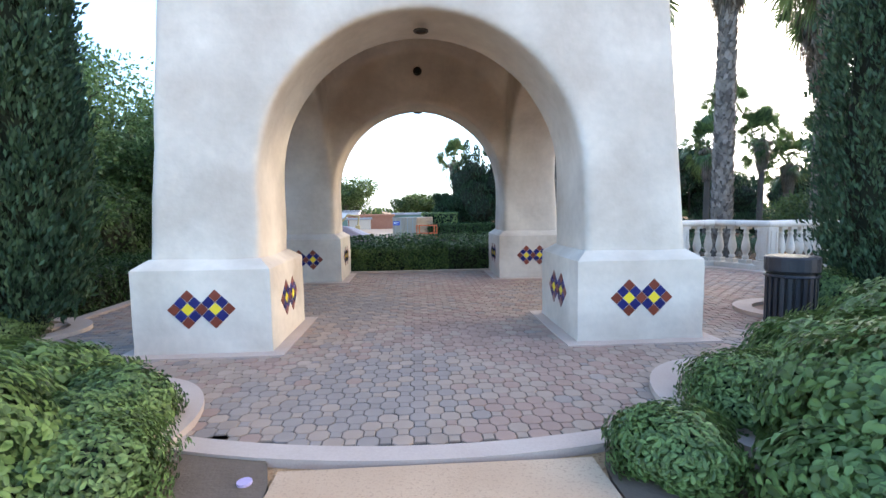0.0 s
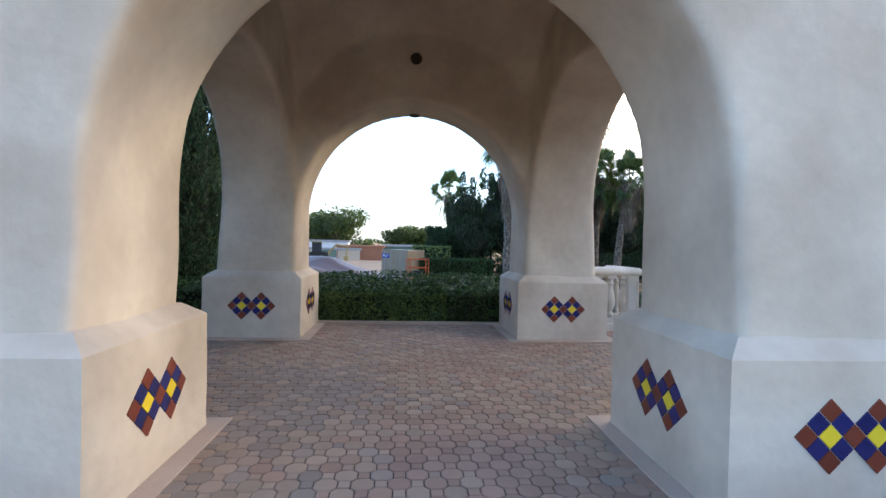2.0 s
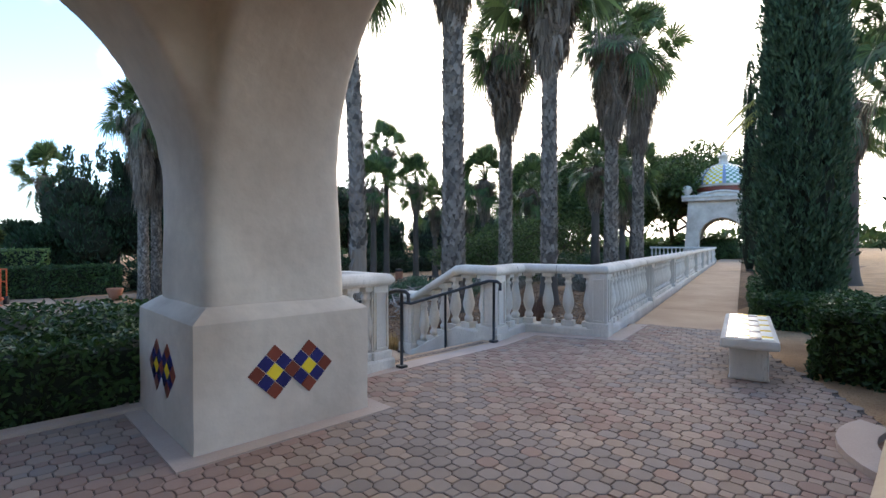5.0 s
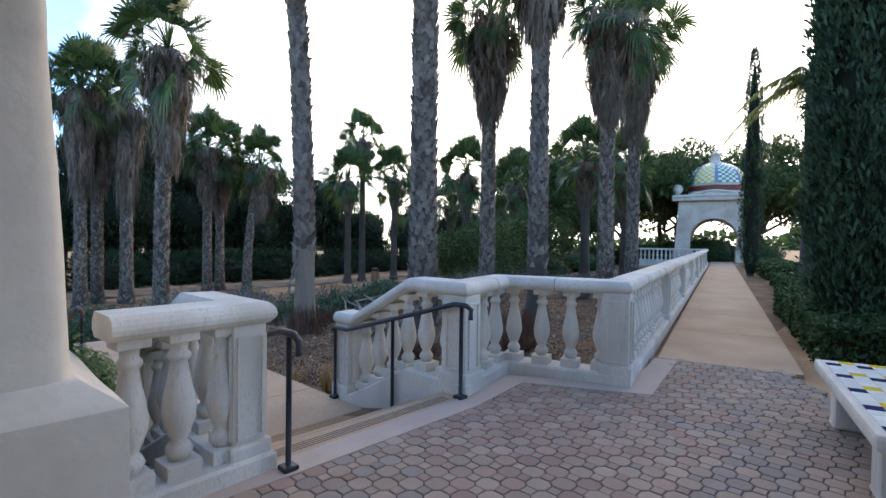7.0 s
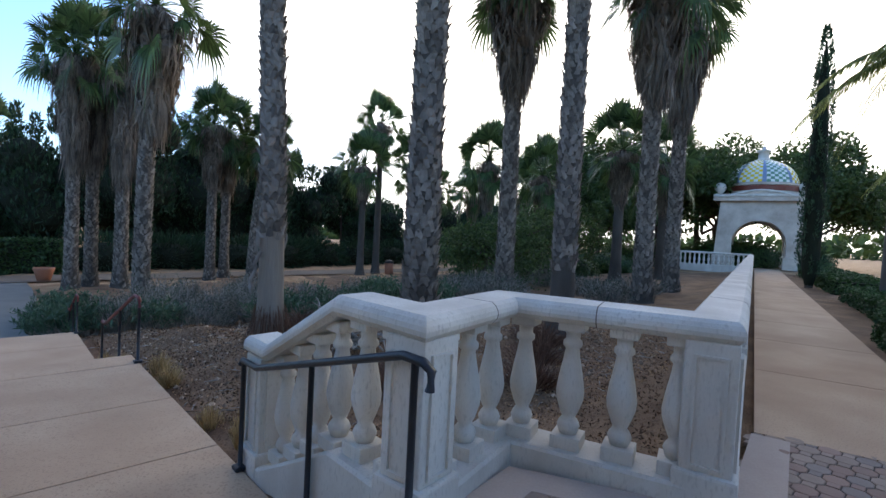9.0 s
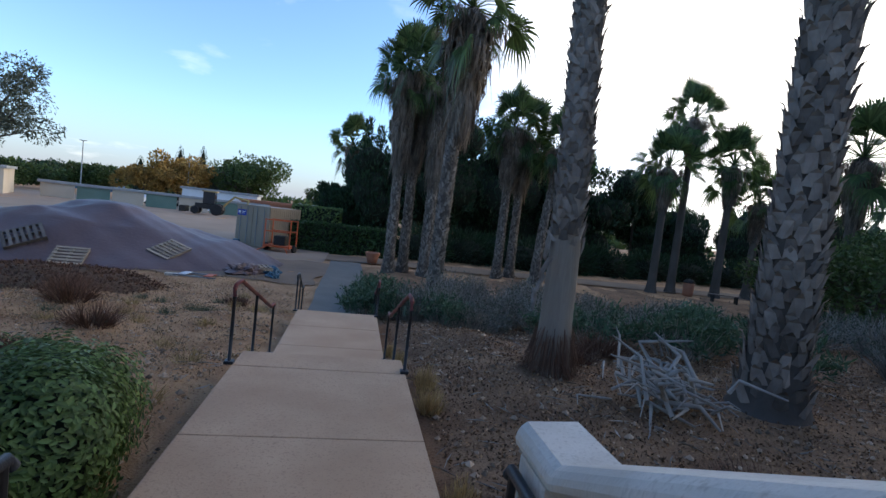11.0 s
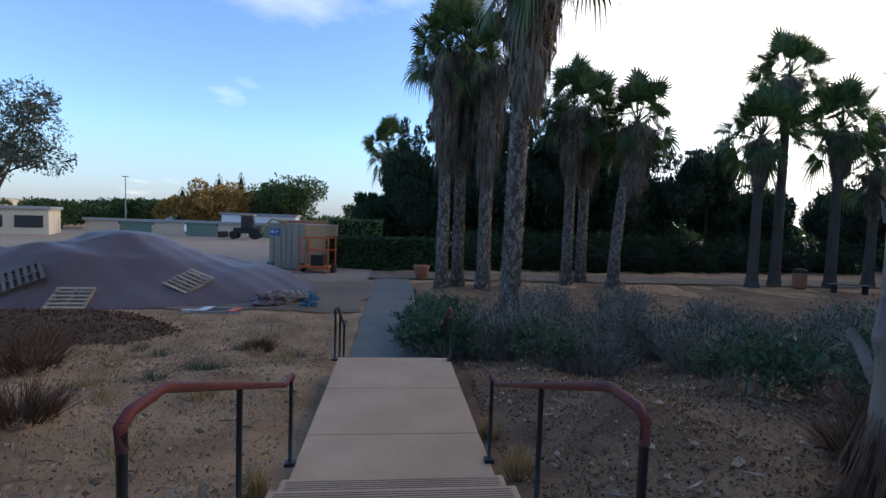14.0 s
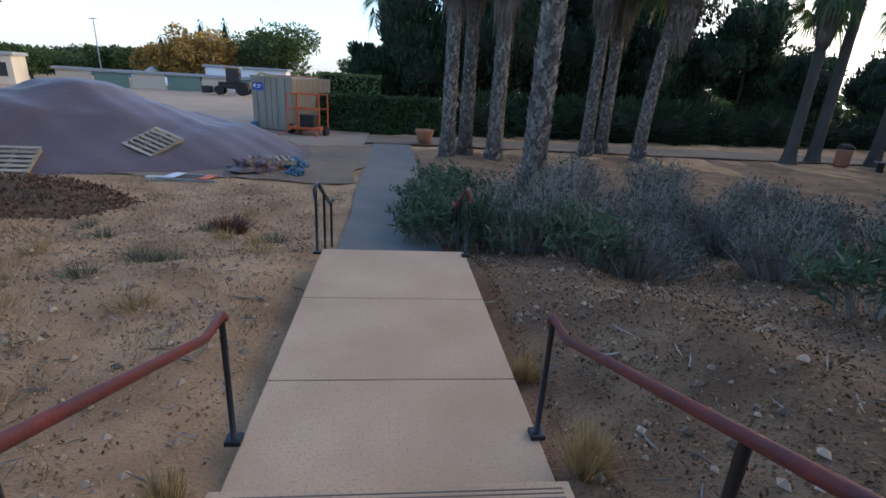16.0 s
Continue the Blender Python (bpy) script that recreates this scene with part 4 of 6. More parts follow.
def tree(x, y, h, spread, n, seed, label, material, leaf=0.16, clump=0.33, bare=0.35, z=None, wide=0.5, droop=0.0, name="tree"):
    g = np.random.default_rng(seed)
    z = float(land(x, y)) if z is None else z
    ob = thing(name, label, "tree", m=pose(x, y, z))
    (v, f), tips = limbs(g, h, spread, 7, h * 0.028)
    raw("trunk", v, f, M_BARK, ob, smooth=True)
    cs = [t for t in tips] + [Vector((spread * 0.55 * g.normal(), spread * 0.55 * g.normal(), h * g.uniform(bare + 0.15, 0.92))) for _ in range(12)]
    per = n // len(cs)
    P, D = [], []
    for c in cs:
        rad = spread * clump * g.uniform(0.7, 1.3)
        p, d = lumpy(g, per, (rad, rad, rad * 0.8), 7, 0.25)
        P.append(p + np.array(c))
        D.append(d)
    link("crown", leaf_mesh("crown", np.concatenate(P), np.concatenate(D), leaf, material, seed, wide, droop), None, ob)
    return ob


cypress(-4.75, 0.95, -0.05, 8.0, 0.75, 52000, 101, "tall dark green columnar cypress beside the plaza")
cypress(5.8, 0.55, -0.05, 7.0, 0.95, 52000, 102, "tall dark green columnar cypress behind the litter bin")
cypress(12.0, 3.15, -0.05, 9.5, 0.74, 48000, 103, "tall dark green columnar cypress beside the long walk")
cypress(29.0, 8.0, -0.05, 10.6, 0.5, 6000, 104, "slender tall cypress near the far pavilion")
cypress(-4.8, 7.9, -0.3, 8.5, 0.9, 44000, 105, "tall dark green columnar cypress behind the hedge")
for k, (x, y, h, sp) in enumerate([(-8.6, 5.2, 5.6, 2.4), (-7.6, 2.4, 3.9, 1.7), (-10.5, 8.5, 6.6, 2.8), (-7.4, 0.2, 3.4, 1.5), (-11, 3.4, 6.0, 2.8), (-9.4, 0.6, 4.6, 2.2), (-15, 7, 7, 3.4), (-7.0, 10.4, 4.6, 1.9), (-8.6, 12.2, 5.4, 2.2), (-6.3, 13.4, 3.8, 1.7), (-10.2, 11.5, 5.6, 2.4), (-7.2, 7.4, 3.4, 1.5)]):
    tree(x, y, h, sp, 15000, 120 + k, "leafy green tree at the edge of the park", M_LIGHT, 0.12, 0.36, 0.2, -0.1)
for k, (x, y, r, h) in enumerate([(3.38, 8.95, 0.5, 0.98), (3.2, 9.55, 0.52, 0.9), (2.6, 9.1, 0.65, 1.0), (3.2, 8.3, 0.42, 0.85)]):
    bush("dark_shrub", x, y, -0.62, r, r, h, 7000, 145 + k, "olive green shrub beside the stair landing", M_LEAF2, 0.05, 0.5)
for k, (x, y, h) in enumerate([(-7.0, 3.6, 2.2), (-7.2, 6.0, 2.3), (-6.9, 8.6, 2.2), (-8.2, 9.6, 2.6), (-6.9, 0.9, 1.9), (-7.6, -3.2, 1.6), (-9.0, 4.5, 2.4)]):
    bush("tall_shrub", x, y, -0.05, 1.3, 1.3, h, 9000, 140 + k, "tall dark green shrub behind the plaza", M_LEAF, 0.09)
tree(-13.4, 33, 8.8, 3.4, 14000, 151, "tall open grey-green eucalyptus", M_SAGE, 0.2, 0.26, 0.3, wide=0.3, droop=0.5)
for k, (x, y, h, sp) in enumerate([(53.5, 20.5, 11.5, 5.5), (56, 12.5, 11, 5.5), (50, 30, 13, 6), (58, 26, 12, 6), (62, 14, 12, 6), (47, 22, 9.5, 4.5), (57, 20, 12, 5), (44, 26, 8, 4), (46, 29, 10, 5)]):
    tree(x, y, h, sp, 15000, 160 + k, "large dark leafy tree beyond the far pavilion", M_OLIVE, 0.4, 0.36, 0.25, -0.5)


def dark_tree(x, y, h, r, seed):
    """A broad old juniper: dense dark masses with upright tufts at the top."""
    g = np.random.default_rng(seed)
    ob = thing("juniper", "dense dark green juniper with a ragged top", "tree", "dark tree belt", m=pose(x, y, float(land(x, y))))
    pieces = [tube([(0.5 * k, 0.2 * k, -0.3), (0.9 * k, 0.3 * k, h * 0.5)], 0.2, 6, [0.2, 0.08]) for k in (-1, 0, 1)]
    raw("trunk", *joined(pieces), M_BARK, ob)
    P, D = [], []
    # filler balls added in near black for the shade inside the crown
    core = bmesh.new()
    for k in range(15):
        a = g.uniform(0, 2 * math.pi)
        c = np.array([r * 0.62 * math.cos(a) * g.uniform(0.2, 1), r * 0.62 * math.sin(a) * g.uniform(0.2, 1), h * g.uniform(0.2, 0.82)])
        rad = r * g.uniform(0.35, 0.55)
        p, d = lumpy(g, 750, (rad, rad, rad * 1.05), 9, 0.7)
        P.append(p + c)
        D.append(d * 0.5 + np.array([0, 0, 1.0]))
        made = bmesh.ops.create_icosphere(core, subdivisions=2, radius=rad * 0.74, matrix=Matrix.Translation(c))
    for k in range(9):
        a = g.uniform(0, 2 * math.pi)
        c = np.array([r * 0.8 * math.cos(a) * g.uniform(0, 1), r * 0.8 * math.sin(a) * g.uniform(0, 1), h * g.uniform(0.78, 0.9)])
        p, d = lumpy(g, 160, (0.35, 0.35, h * 0.12), 4, 0.5)
        P.append(p + c)
        D.append(d * 0.3 + np.array([0, 0, 1.2]))
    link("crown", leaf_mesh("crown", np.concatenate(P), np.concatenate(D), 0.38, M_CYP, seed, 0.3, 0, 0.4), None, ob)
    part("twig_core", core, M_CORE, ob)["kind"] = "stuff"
    return ob


for k, (x, y, h, r) in enumerate([(7.6, 44, 10.4, 4.0), (12.0, 45, 11.4, 4.4), (17.0, 46, 11.0, 4.6), (22.0, 46, 10.6, 4.4), (26.5, 47, 9.8, 4.2), (31.0, 47, 10.4, 2.6), (3.8, 45, 4.6, 2.0), (37, 50, 6.5, 4), (43, 47, 6.5, 4.5), (49, 44, 7, 4.5), (56, 40, 7, 5)]):
    dark_tree(x, y, h, r, 200 + k)
for k, (x, y) in enumerate([(20.5, 17.5), (23.5, 20.5), (27.5, 19.0), (26, 25)]):
    tree(x, y, 3.6, 2.6, 9000, 180 + k, "soft green bushy tree between the palms", M_OLIVE, 0.16, 0.4, 0.1)
for k, (x, y, rx, h) in enumerate([(50, 15.5, 2.2, 2.4), (51, 18.5, 2.5, 2.8), (49, 21.5, 2.5, 2.2), (47, 25, 3.0, 2.6), (43, 28, 3.0, 2.2), (40, 31, 3.0, 2.4), (53, 12.5, 2.5, 1.6), (36, 28, 2.5, 2.0), (32, 24, 2.2, 1.8), (35, 20, 2.0, 1.4), (38, 24, 2.4, 2.2), (30, 20, 1.8, 1.5)]):
    bush("park_shrub", x, y, float(land(x, y)) - 0.1, rx, rx, h, 6000, 620 + k, "dark green rounded shrub deep in the park", M_LEAF, 0.2)
hedge("hedge", 1.0, 7.2, 37.2, 39.6, -2.0, 0.0, 9000, 231, "dark rounded hedge beside the container", size=0.16)
hedge("hedge", 0.6, 4.0, 41.0, 43.0, -2.0, 1.0, 4000, 232, "bright clipped green hedge behind the container", M_LEAF2, 0.16)
for k, (x, y) in enumerate([(9.5, 39), (13, 40), (17.5, 39.5), (21, 40), (25, 41), (29, 41.5), (15.5, 41), (19.3, 41), (23, 41), (33, 42), (37, 42), (11.2, 41)]):
    bush("dark_shrub", x, y, -1.95, 2.5, 1.4, 2.3, 2600, 240 + k, "dark green strap-leaved shrub under the trees", M_CYP, 0.4, 0.15)


# ---- palms ----
def fan_crown(seed, leaves=48, radius=1.15):
    """Pleated fans on long stalks: stiff upright ones in the middle, arching and drooping ones below, with sky between them."""
    g = np.random.default_rng(seed)
    V, F = [], []
    for k in range(leaves):
        a = k * 2.39996 + g.uniform(-0.35, 0.35)
        el = radians(float(np.interp((k + 0.5) / leaves, [0, 0.35, 0.75, 1], [84, 52, 5, -45])) + g.uniform(-12, 12))
        d = Vector((math.cos(a) * math.cos(el), math.sin(a) * math.cos(el), math.sin(el)))
        L = radius * g.uniform(0.72, 1.15)
        knee = d * L * 0.36
        base = d * L * 0.64 + Vector((0, 0, -0.09 * L * math.cos(el)))
        side = d.cross(Vector((0, 0, 1)))
        side = side.normalized() if side.length > 0.05 else Vector((math.sin(a), -math.cos(a), 0))
        side = (Matrix.Rotation(g.uniform(-1.25, 1.25), 3, d) @ side).normalized()
        out = (base - knee).normalized()
        nrm = side.cross(out).normalized()
        o = len(V)
        V += [side * 0.016, side * -0.016, knee - side * 0.011, knee + side * 0.011, base - side * 0.008, base + side * 0.008]
        F += [(o, o + 1, o + 2, o + 3), (o + 3, o + 2, o + 4, o + 5)]
        blades = 19
        sag = 0.22 + 0.5 * max(0.0, 0.6 - math.sin(el)) * g.uniform(0.6, 1.3)
        for j in range(blades):
            w = radians(-100 + 200 * j / (blades - 1))
            bd = (out * math.cos(w) + side * math.sin(w) + nrm * 0.22 * abs(math.sin(w))).normalized()
            l = L * 0.44 * (0.74 + 0.26 * math.cos(w * 0.9)) * g.uniform(0.85, 1.08)
            mid = base + bd * l * 0.5
            far_p = base + bd * l * 0.8 + Vector((0, 0, -sag * 0.22 * l))
            tip = base + bd * l * 0.97 + Vector((0, 0, -sag * l * g.uniform(0.4, 1.2)))
            across = bd.cross(nrm).normalized() * l * 0.055
            o = len(V)
            V += [base, mid + across, mid - across, far_p + across * 0.55, far_p - across * 0.55, tip]
            F += [(o, o + 1, o + 2), (o + 1, o + 3, o + 4, o + 2), (o + 3, o + 5, o + 4)]
    me = bpy.data.meshes.new("crown")
    me.from_pydata([tuple(v) for v in V], [], F)
    me.materials.append(M_FROND)
    return me


def skirt_mesh(seed, n=820):
    """Dead fronds hanging round the trunk in a shaggy coat, one unit long, with broken fans jutting from its shoulder."""
    g = np.random.default_rng(seed)
    V, F = [], []
    phase = g.uniform(0, 6.3, 3)
    for k in range(n):
        a = g.uniform(0, 2 * math.pi)
        u = g.uniform(0, 1) ** 0.9
        z0 = 0.03 - u * 0.80
        shape = float(np.interp(u, [0, 0.12, 0.3, 0.6, 0.85, 1], [0.20, 0.34, 0.36, 0.27, 0.19, 0.13]))
        shape *= 1 + 0.16 * math.sin(3 * a + phase[0] + 5 * u) + 0.10 * math.sin(5 * a + phase[1] - 9 * u)
        r0 = shape * g.uniform(0.62, 1.08)
        out = Vector((math.cos(a), math.sin(a), 0))
        tang = Vector((-math.sin(a), math.cos(a), 0))
        l = g.uniform(0.12, 0.30) * (1.25 if u > 0.7 else 1.0)
        p0 = out * r0 * 0.7 + Vector((0, 0, z0))
        p1 = out * (r0 + 0.02) + Vector((0, 0, z0 - l * 0.4)) + tang * g.normal(0, 0.025)
        p2 = out * r0 * g.uniform(0.8, 1.05) + Vector((0, 0, z0 - l)) + tang * g.normal(0, 0.04)
        for j in range(3):
            w = tang * g.uniform(0.005, 0.016)
            s = tang * g.normal(0, 0.035) + out * g.normal(0, 0.015)
            o = len(V)
            V += [p0 - w, p0 + w, p1 + w * 1.4 + s, p1 - w * 1.4 + s, p2 + s * 1.8 + Vector((0, 0, g.normal(0, 0.035)))]
            F += [(o, o + 1, o + 2, o + 3), (o + 3, o + 2, o + 4)]
    for k in range(26):
        a, drop = g.uniform(0, 2 * math.pi), g.uniform(0.02, 0.12)
        out, tang = Vector((math.cos(a), math.sin(a), 0)), Vector((-math.sin(a), math.cos(a), 0))
        hub = out * g.uniform(0.34, 0.52) + Vector((0, 0, 0.02 - drop))
        o = len(V)
        V += [tang * 0.008, tang * -0.008, hub - tang * 0.006, hub + tang * 0.006]
        F.append((o, o + 1, o + 2, o + 3))
        for j in range(11):
            w = (j - 5) / 5
            tip = hub + out * g.uniform(0.0, 0.12) * (1 - abs(w)) + tang * w * g.uniform(0.10, 0.16) + Vector((0, 0, -g.uniform(0.10, 0.22)))
            mid = hub.lerp(tip, 0.5) + out * 0.035 + tang * w * 0.03
            e = tang * 0.011
            o = len(V)
            V += [hub, mid - e, tip, mid + e]
            F += [(o, o + 1, o + 3), (o + 1, o + 2, o + 3)]
    me = bpy.data.meshes.new("skirt")
    me.from_pydata([tuple(v) for v in V], [], F)
    me.materials.append(M_SKIRT)
    return me


CROWNS = [fan_crown(s) for s in (1, 2, 3, 4, 5)]
SKIRTS = [skirt_mesh(s) for s in (4, 5, 6)]


def palm(x, y, h, r, seed, skirt=2.6, crown=1.7, boots=True, bark=None, smooth_to=0.0, lean=(0, 0), flare=1.6, boot_size=0.15, label="tall fan palm with a shaggy skirt of dead fronds"):
    g = np.random.default_rng(seed)
    z = float(land(x, y)) - 0.05
    ob = thing("fan_palm", label, "palm", "fan palms", m=pose(x, y, z))
    crown *= 0.8
    zs = [0, 0.12, 0.35, 0.8, 1.4] + list(np.linspace(2.2, h, max(4, int(h / 0.9))))
    def at(zz):
        u = zz / h
        return Vector((lean[0] * u * u, lean[1] * u * u, zz))
    def rad(zz):
        return r * (1 + (flare - 1) * math.exp(-zz / 0.35)) * (1 - 0.28 * zz / h)
    raw("trunk", *tube([at(q) for q in zs], r, 16, [rad(q) for q in zs]), bark or M_PALM, ob, smooth=True)
    if boots:
        V, F = [], []
        zz, k = smooth_to + 0.1, 0
        while zz < h - skirt * 0.5:
            a = k * 2.39996 + g.uniform(-0.15, 0.15)
            out, tang = Vector((math.cos(a), math.sin(a), 0)), Vector((-math.sin(a), math.cos(a), 0))
            R, c = rad(zz), at(zz)
            w, l, t = boot_size * g.uniform(0.7, 1.15), boot_size * g.uniform(0.9, 1.5), boot_size * g.uniform(0.2, 0.5)
            twist = tang * g.normal(0, 0.04)
            b = c + out * R * 0.96
            o = len(V)
            V += [b - tang * w * 0.5, b + tang * w * 0.5, b + tang * w * 0.32 + out * (t * 0.8) + Vector((0, 0, l * 0.75)) + twist, b - tang * w * 0.32 + out * (t * 0.8) + Vector((0, 0, l * 0.75)) + twist, b + out * t * 1.5 + Vector((0, 0, l)) + twist, b + out * t * 0.5 + Vector((0, 0, -l * 0.1))]
            F += [(o, o + 5, o + 3), (o + 5, o + 1, o + 2), (o + 5, o + 2, o + 3), (o + 3, o + 2, o + 4), (o, o + 3, o + 2, o + 1)]
            zz += 0.0095 * (boot_size / 0.15) ** 1.5 / max(r, 0.12) * 0.28
            k += 1
        raw("boot_coat", V, F, M_BOOT, ob, "rough cut leaf bases")["kind"] = "stuff"
    top = at(h)
    if skirt:
        s = link("skirt", SKIRTS[seed % 3], None, ob)
        s.matrix_local = Matrix.Translation(top + Vector((0, 0, -0.1))) @ Matrix.Rotation(seed * 1.3, 4, "Z") @ Matrix.Diagonal(((1.4 if boots else 1.0) * crown, (1.4 if boots else 1.0) * crown, skirt, 1))
    cr = link("crown", CROWNS[seed % 5], None, ob)
    cr.matrix_local = Matrix.Translation(top + Vector((0, 0, 0.0))) @ Matrix.Rotation(seed * 0.7, 4, "Z") @ Matrix.Diagonal((crown * 1.1, crown * 1.1, crown * 1.3, 1))
    return ob


P1 = palm(7.9, 12.05, 9.9, 0.215, 1, 2.6, 2.0, lean=(-0.5, 0), bark=mat("smooth_palm_bark", (0.17, 0.13, 0.095), (0.35, 0.285, 0.225), 5, 40, 0.95, 0.7, stretch=(1, 1, 0.12)), smooth_to=1.7, flare=1.4, boot_size=0.14, label="fan palm with smooth grey lower trunk and rough leaf bases")
palm(10.3, 10.9, 11.2, 0.31, 2, 2.9, 2.1, boot_size=0.19, label="stout fan palm with a dark rough trunk")
palm(12.86, 9.4, 10.0, 0.24, 3, 3.0, 2.0, smooth_to=1.2, label="fan palm with shaggy brown skirt beside the balustrade")
palm(16.1, 13.6, 10.2, 0.27, 4, 3.8, 2.1)
palm(19.2, 10.6, 10.2, 0.27, 5, 4.0, 2.1)
palm(24.0, 11.6, 11.0, 0.27, 6, 4.4, 2.2)
palm(7.9, 22.0, 10.2, 0.25, 7, 4.2, 2.0, lean=(0.25, 0), boot_size=0.13)
palm(6.9, 30.4, 10.2, 0.25, 8, 5.0, 1.9, boot_size=0.13)
palm(7.7, 31.2, 10.7, 0.25, 9, 5.2, 1.9, boot_size=0.13)
palm(8.7, 30.2, 9.9, 0.28, 10, 5.0, 1.9, boot_size=0.13)
palm(13.3, 32.5, 8.7, 0.25, 11, 3.4, 2.0, boot_size=0.13)
palm(14.3, 33.2, 8.5, 0.25, 12, 3.4, 2.0, boot_size=0.13)
palm(15.2, 31.4, 7.9, 0.25, 13, 3.2, 1.9, lean=(0.8, 0), boot_size=0.13)
for k, (x, y, h) in enumerate([(25.3, 33.5, 11.2), (23.6, 33.0, 7.9), (28.3, 33.2, 8.6), (31, 33.6, 6.6), (35, 33, 6.8), (24.5, 22, 7.2), (29, 21.5, 6.6), (33, 26, 6.4), (30, 14.5, 6.2), (26.5, 15.2, 6.4), (38, 19, 6.0)]):
    palm(x, y, h, 0.26, 20 + k, 2.6, 2.1, boots=False, label="fan palm with green crown farther off in the park")
for k, (x, y, h) in enumerate([(16.5, 1.6, 6.6), (22, 3.4, 6.4), (4.2, 46, 8.2)]):
    palm(x, y, h, 0.26, 40 + k, 2.2, 2.0, boots=False, label="fan palm rising behind the hedges")

def feather_palm(x, y, h, seed, label):
    """A queen palm: smooth trunk, arching fronds with hanging leaflets."""
    g = np.random.default_rng(seed)
    ob = thing("queen_palm", label, "palm", m=pose(x, y, -0.1))
    raw("trunk", *tube([(0, 0, -0.2), (0.05, 0, h * 0.5), (0, 0, h)], 0.16, 12, [0.2, 0.16, 0.13]), M_PALM, ob, smooth=True)
    V, F = [], []
    for k in range(18):
        a, el = k * 2.39996, radians(78 - 5 * k + g.uniform(-6, 6))
        d = Vector((math.cos(a), math.sin(a), 0))
        side = Vector((-math.sin(a), math.cos(a), 0))
        L = g.uniform(1.7, 2.4)
        last = Vector((0, 0, h))
        for j in range(1, 17):
            u = j / 16
            p = Vector((0, 0, h)) + d * L * (u * math.cos(el) + 0.25 * u * u) + Vector((0, 0, L * (u * math.sin(el) - 1.1 * u * u)))
            w0 = 0.03 * (1.15 - u)
            o = len(V)
            V += [last - side * w0, last + side * w0, p + side * w0, p - side * w0, last + Vector((0, 0, w0)), p + Vector((0, 0, w0))]
            F += [(o, o + 1, o + 2, o + 3), (o, o + 4, o + 5, o + 3), (o + 1, o + 4, o + 5, o + 2)]
            for sgn in (-1, 1):
                for q in (0.1, 0.35, 0.6, 0.85):
                    b = last.lerp(p, q)
                    l = 0.5 * (1 - 0.7 * abs(u - 0.4)) * g.uniform(0.8, 1.15)
                    tip = b + side * sgn * l * g.uniform(0.3, 0.6) + d * l * 0.3 + Vector((0, 0, -l * g.uniform(0.5, 0.85)))
                    mid = b.lerp(tip, 0.45) + side * sgn * 0.05 + Vector((0, 0, 0.05))
                    o = len(V)
                    V += [b + d * 0.012, b - d * 0.012, mid - d * 0.02, mid + d * 0.02, tip]
                    F += [(o, o + 1, o + 2, o + 3), (o + 3, o + 2, o + 4)]
            last = p
    raw("crown", V, F, M_FEATHER, ob)
    return ob


feather_palm(23.2, 5.2, 7.2, 3, "queen palm with drooping yellow-green feather fronds")
feather_palm(30.0, 4.0, 6.0, 4, "queen palm with drooping feather fronds farther off")

g9 = np.random.default_rng(91)
V, F = [], []
for k in range(520):
    a, z0 = g9.uniform(0, 2 * math.pi), g9.uniform(0.05, 0.7)
    r0, r1 = 0.25 + 0.10 * math.exp(-z0 / 0.35), g9.uniform(0.30, 0.50)
    t = Vector((-math.sin(a), math.cos(a), 0)) * 0.005
    p0, p1 = Vector((r0 * math.cos(a), r0 * math.sin(a), z0)), Vector((r1 * math.cos(a + g9.normal(0, 0.08)), r1 * math.sin(a), 0.03))
    pm1 = p0.lerp(p1, 0.5) + Vector((0, 0, 0.03)) * g9.uniform(-1, 1)
    o = len(V)
    V += [p0 - t, p0 + t, pm1 + t, pm1 - t, p1]
    F += [(o, o + 1, o + 2, o + 3), (o + 3, o + 2, o + 4)]
raw("root_fringe", V, F, M_BRUSH, P1, "fringe of brown fibrous roots")["kind"] = "stuff"

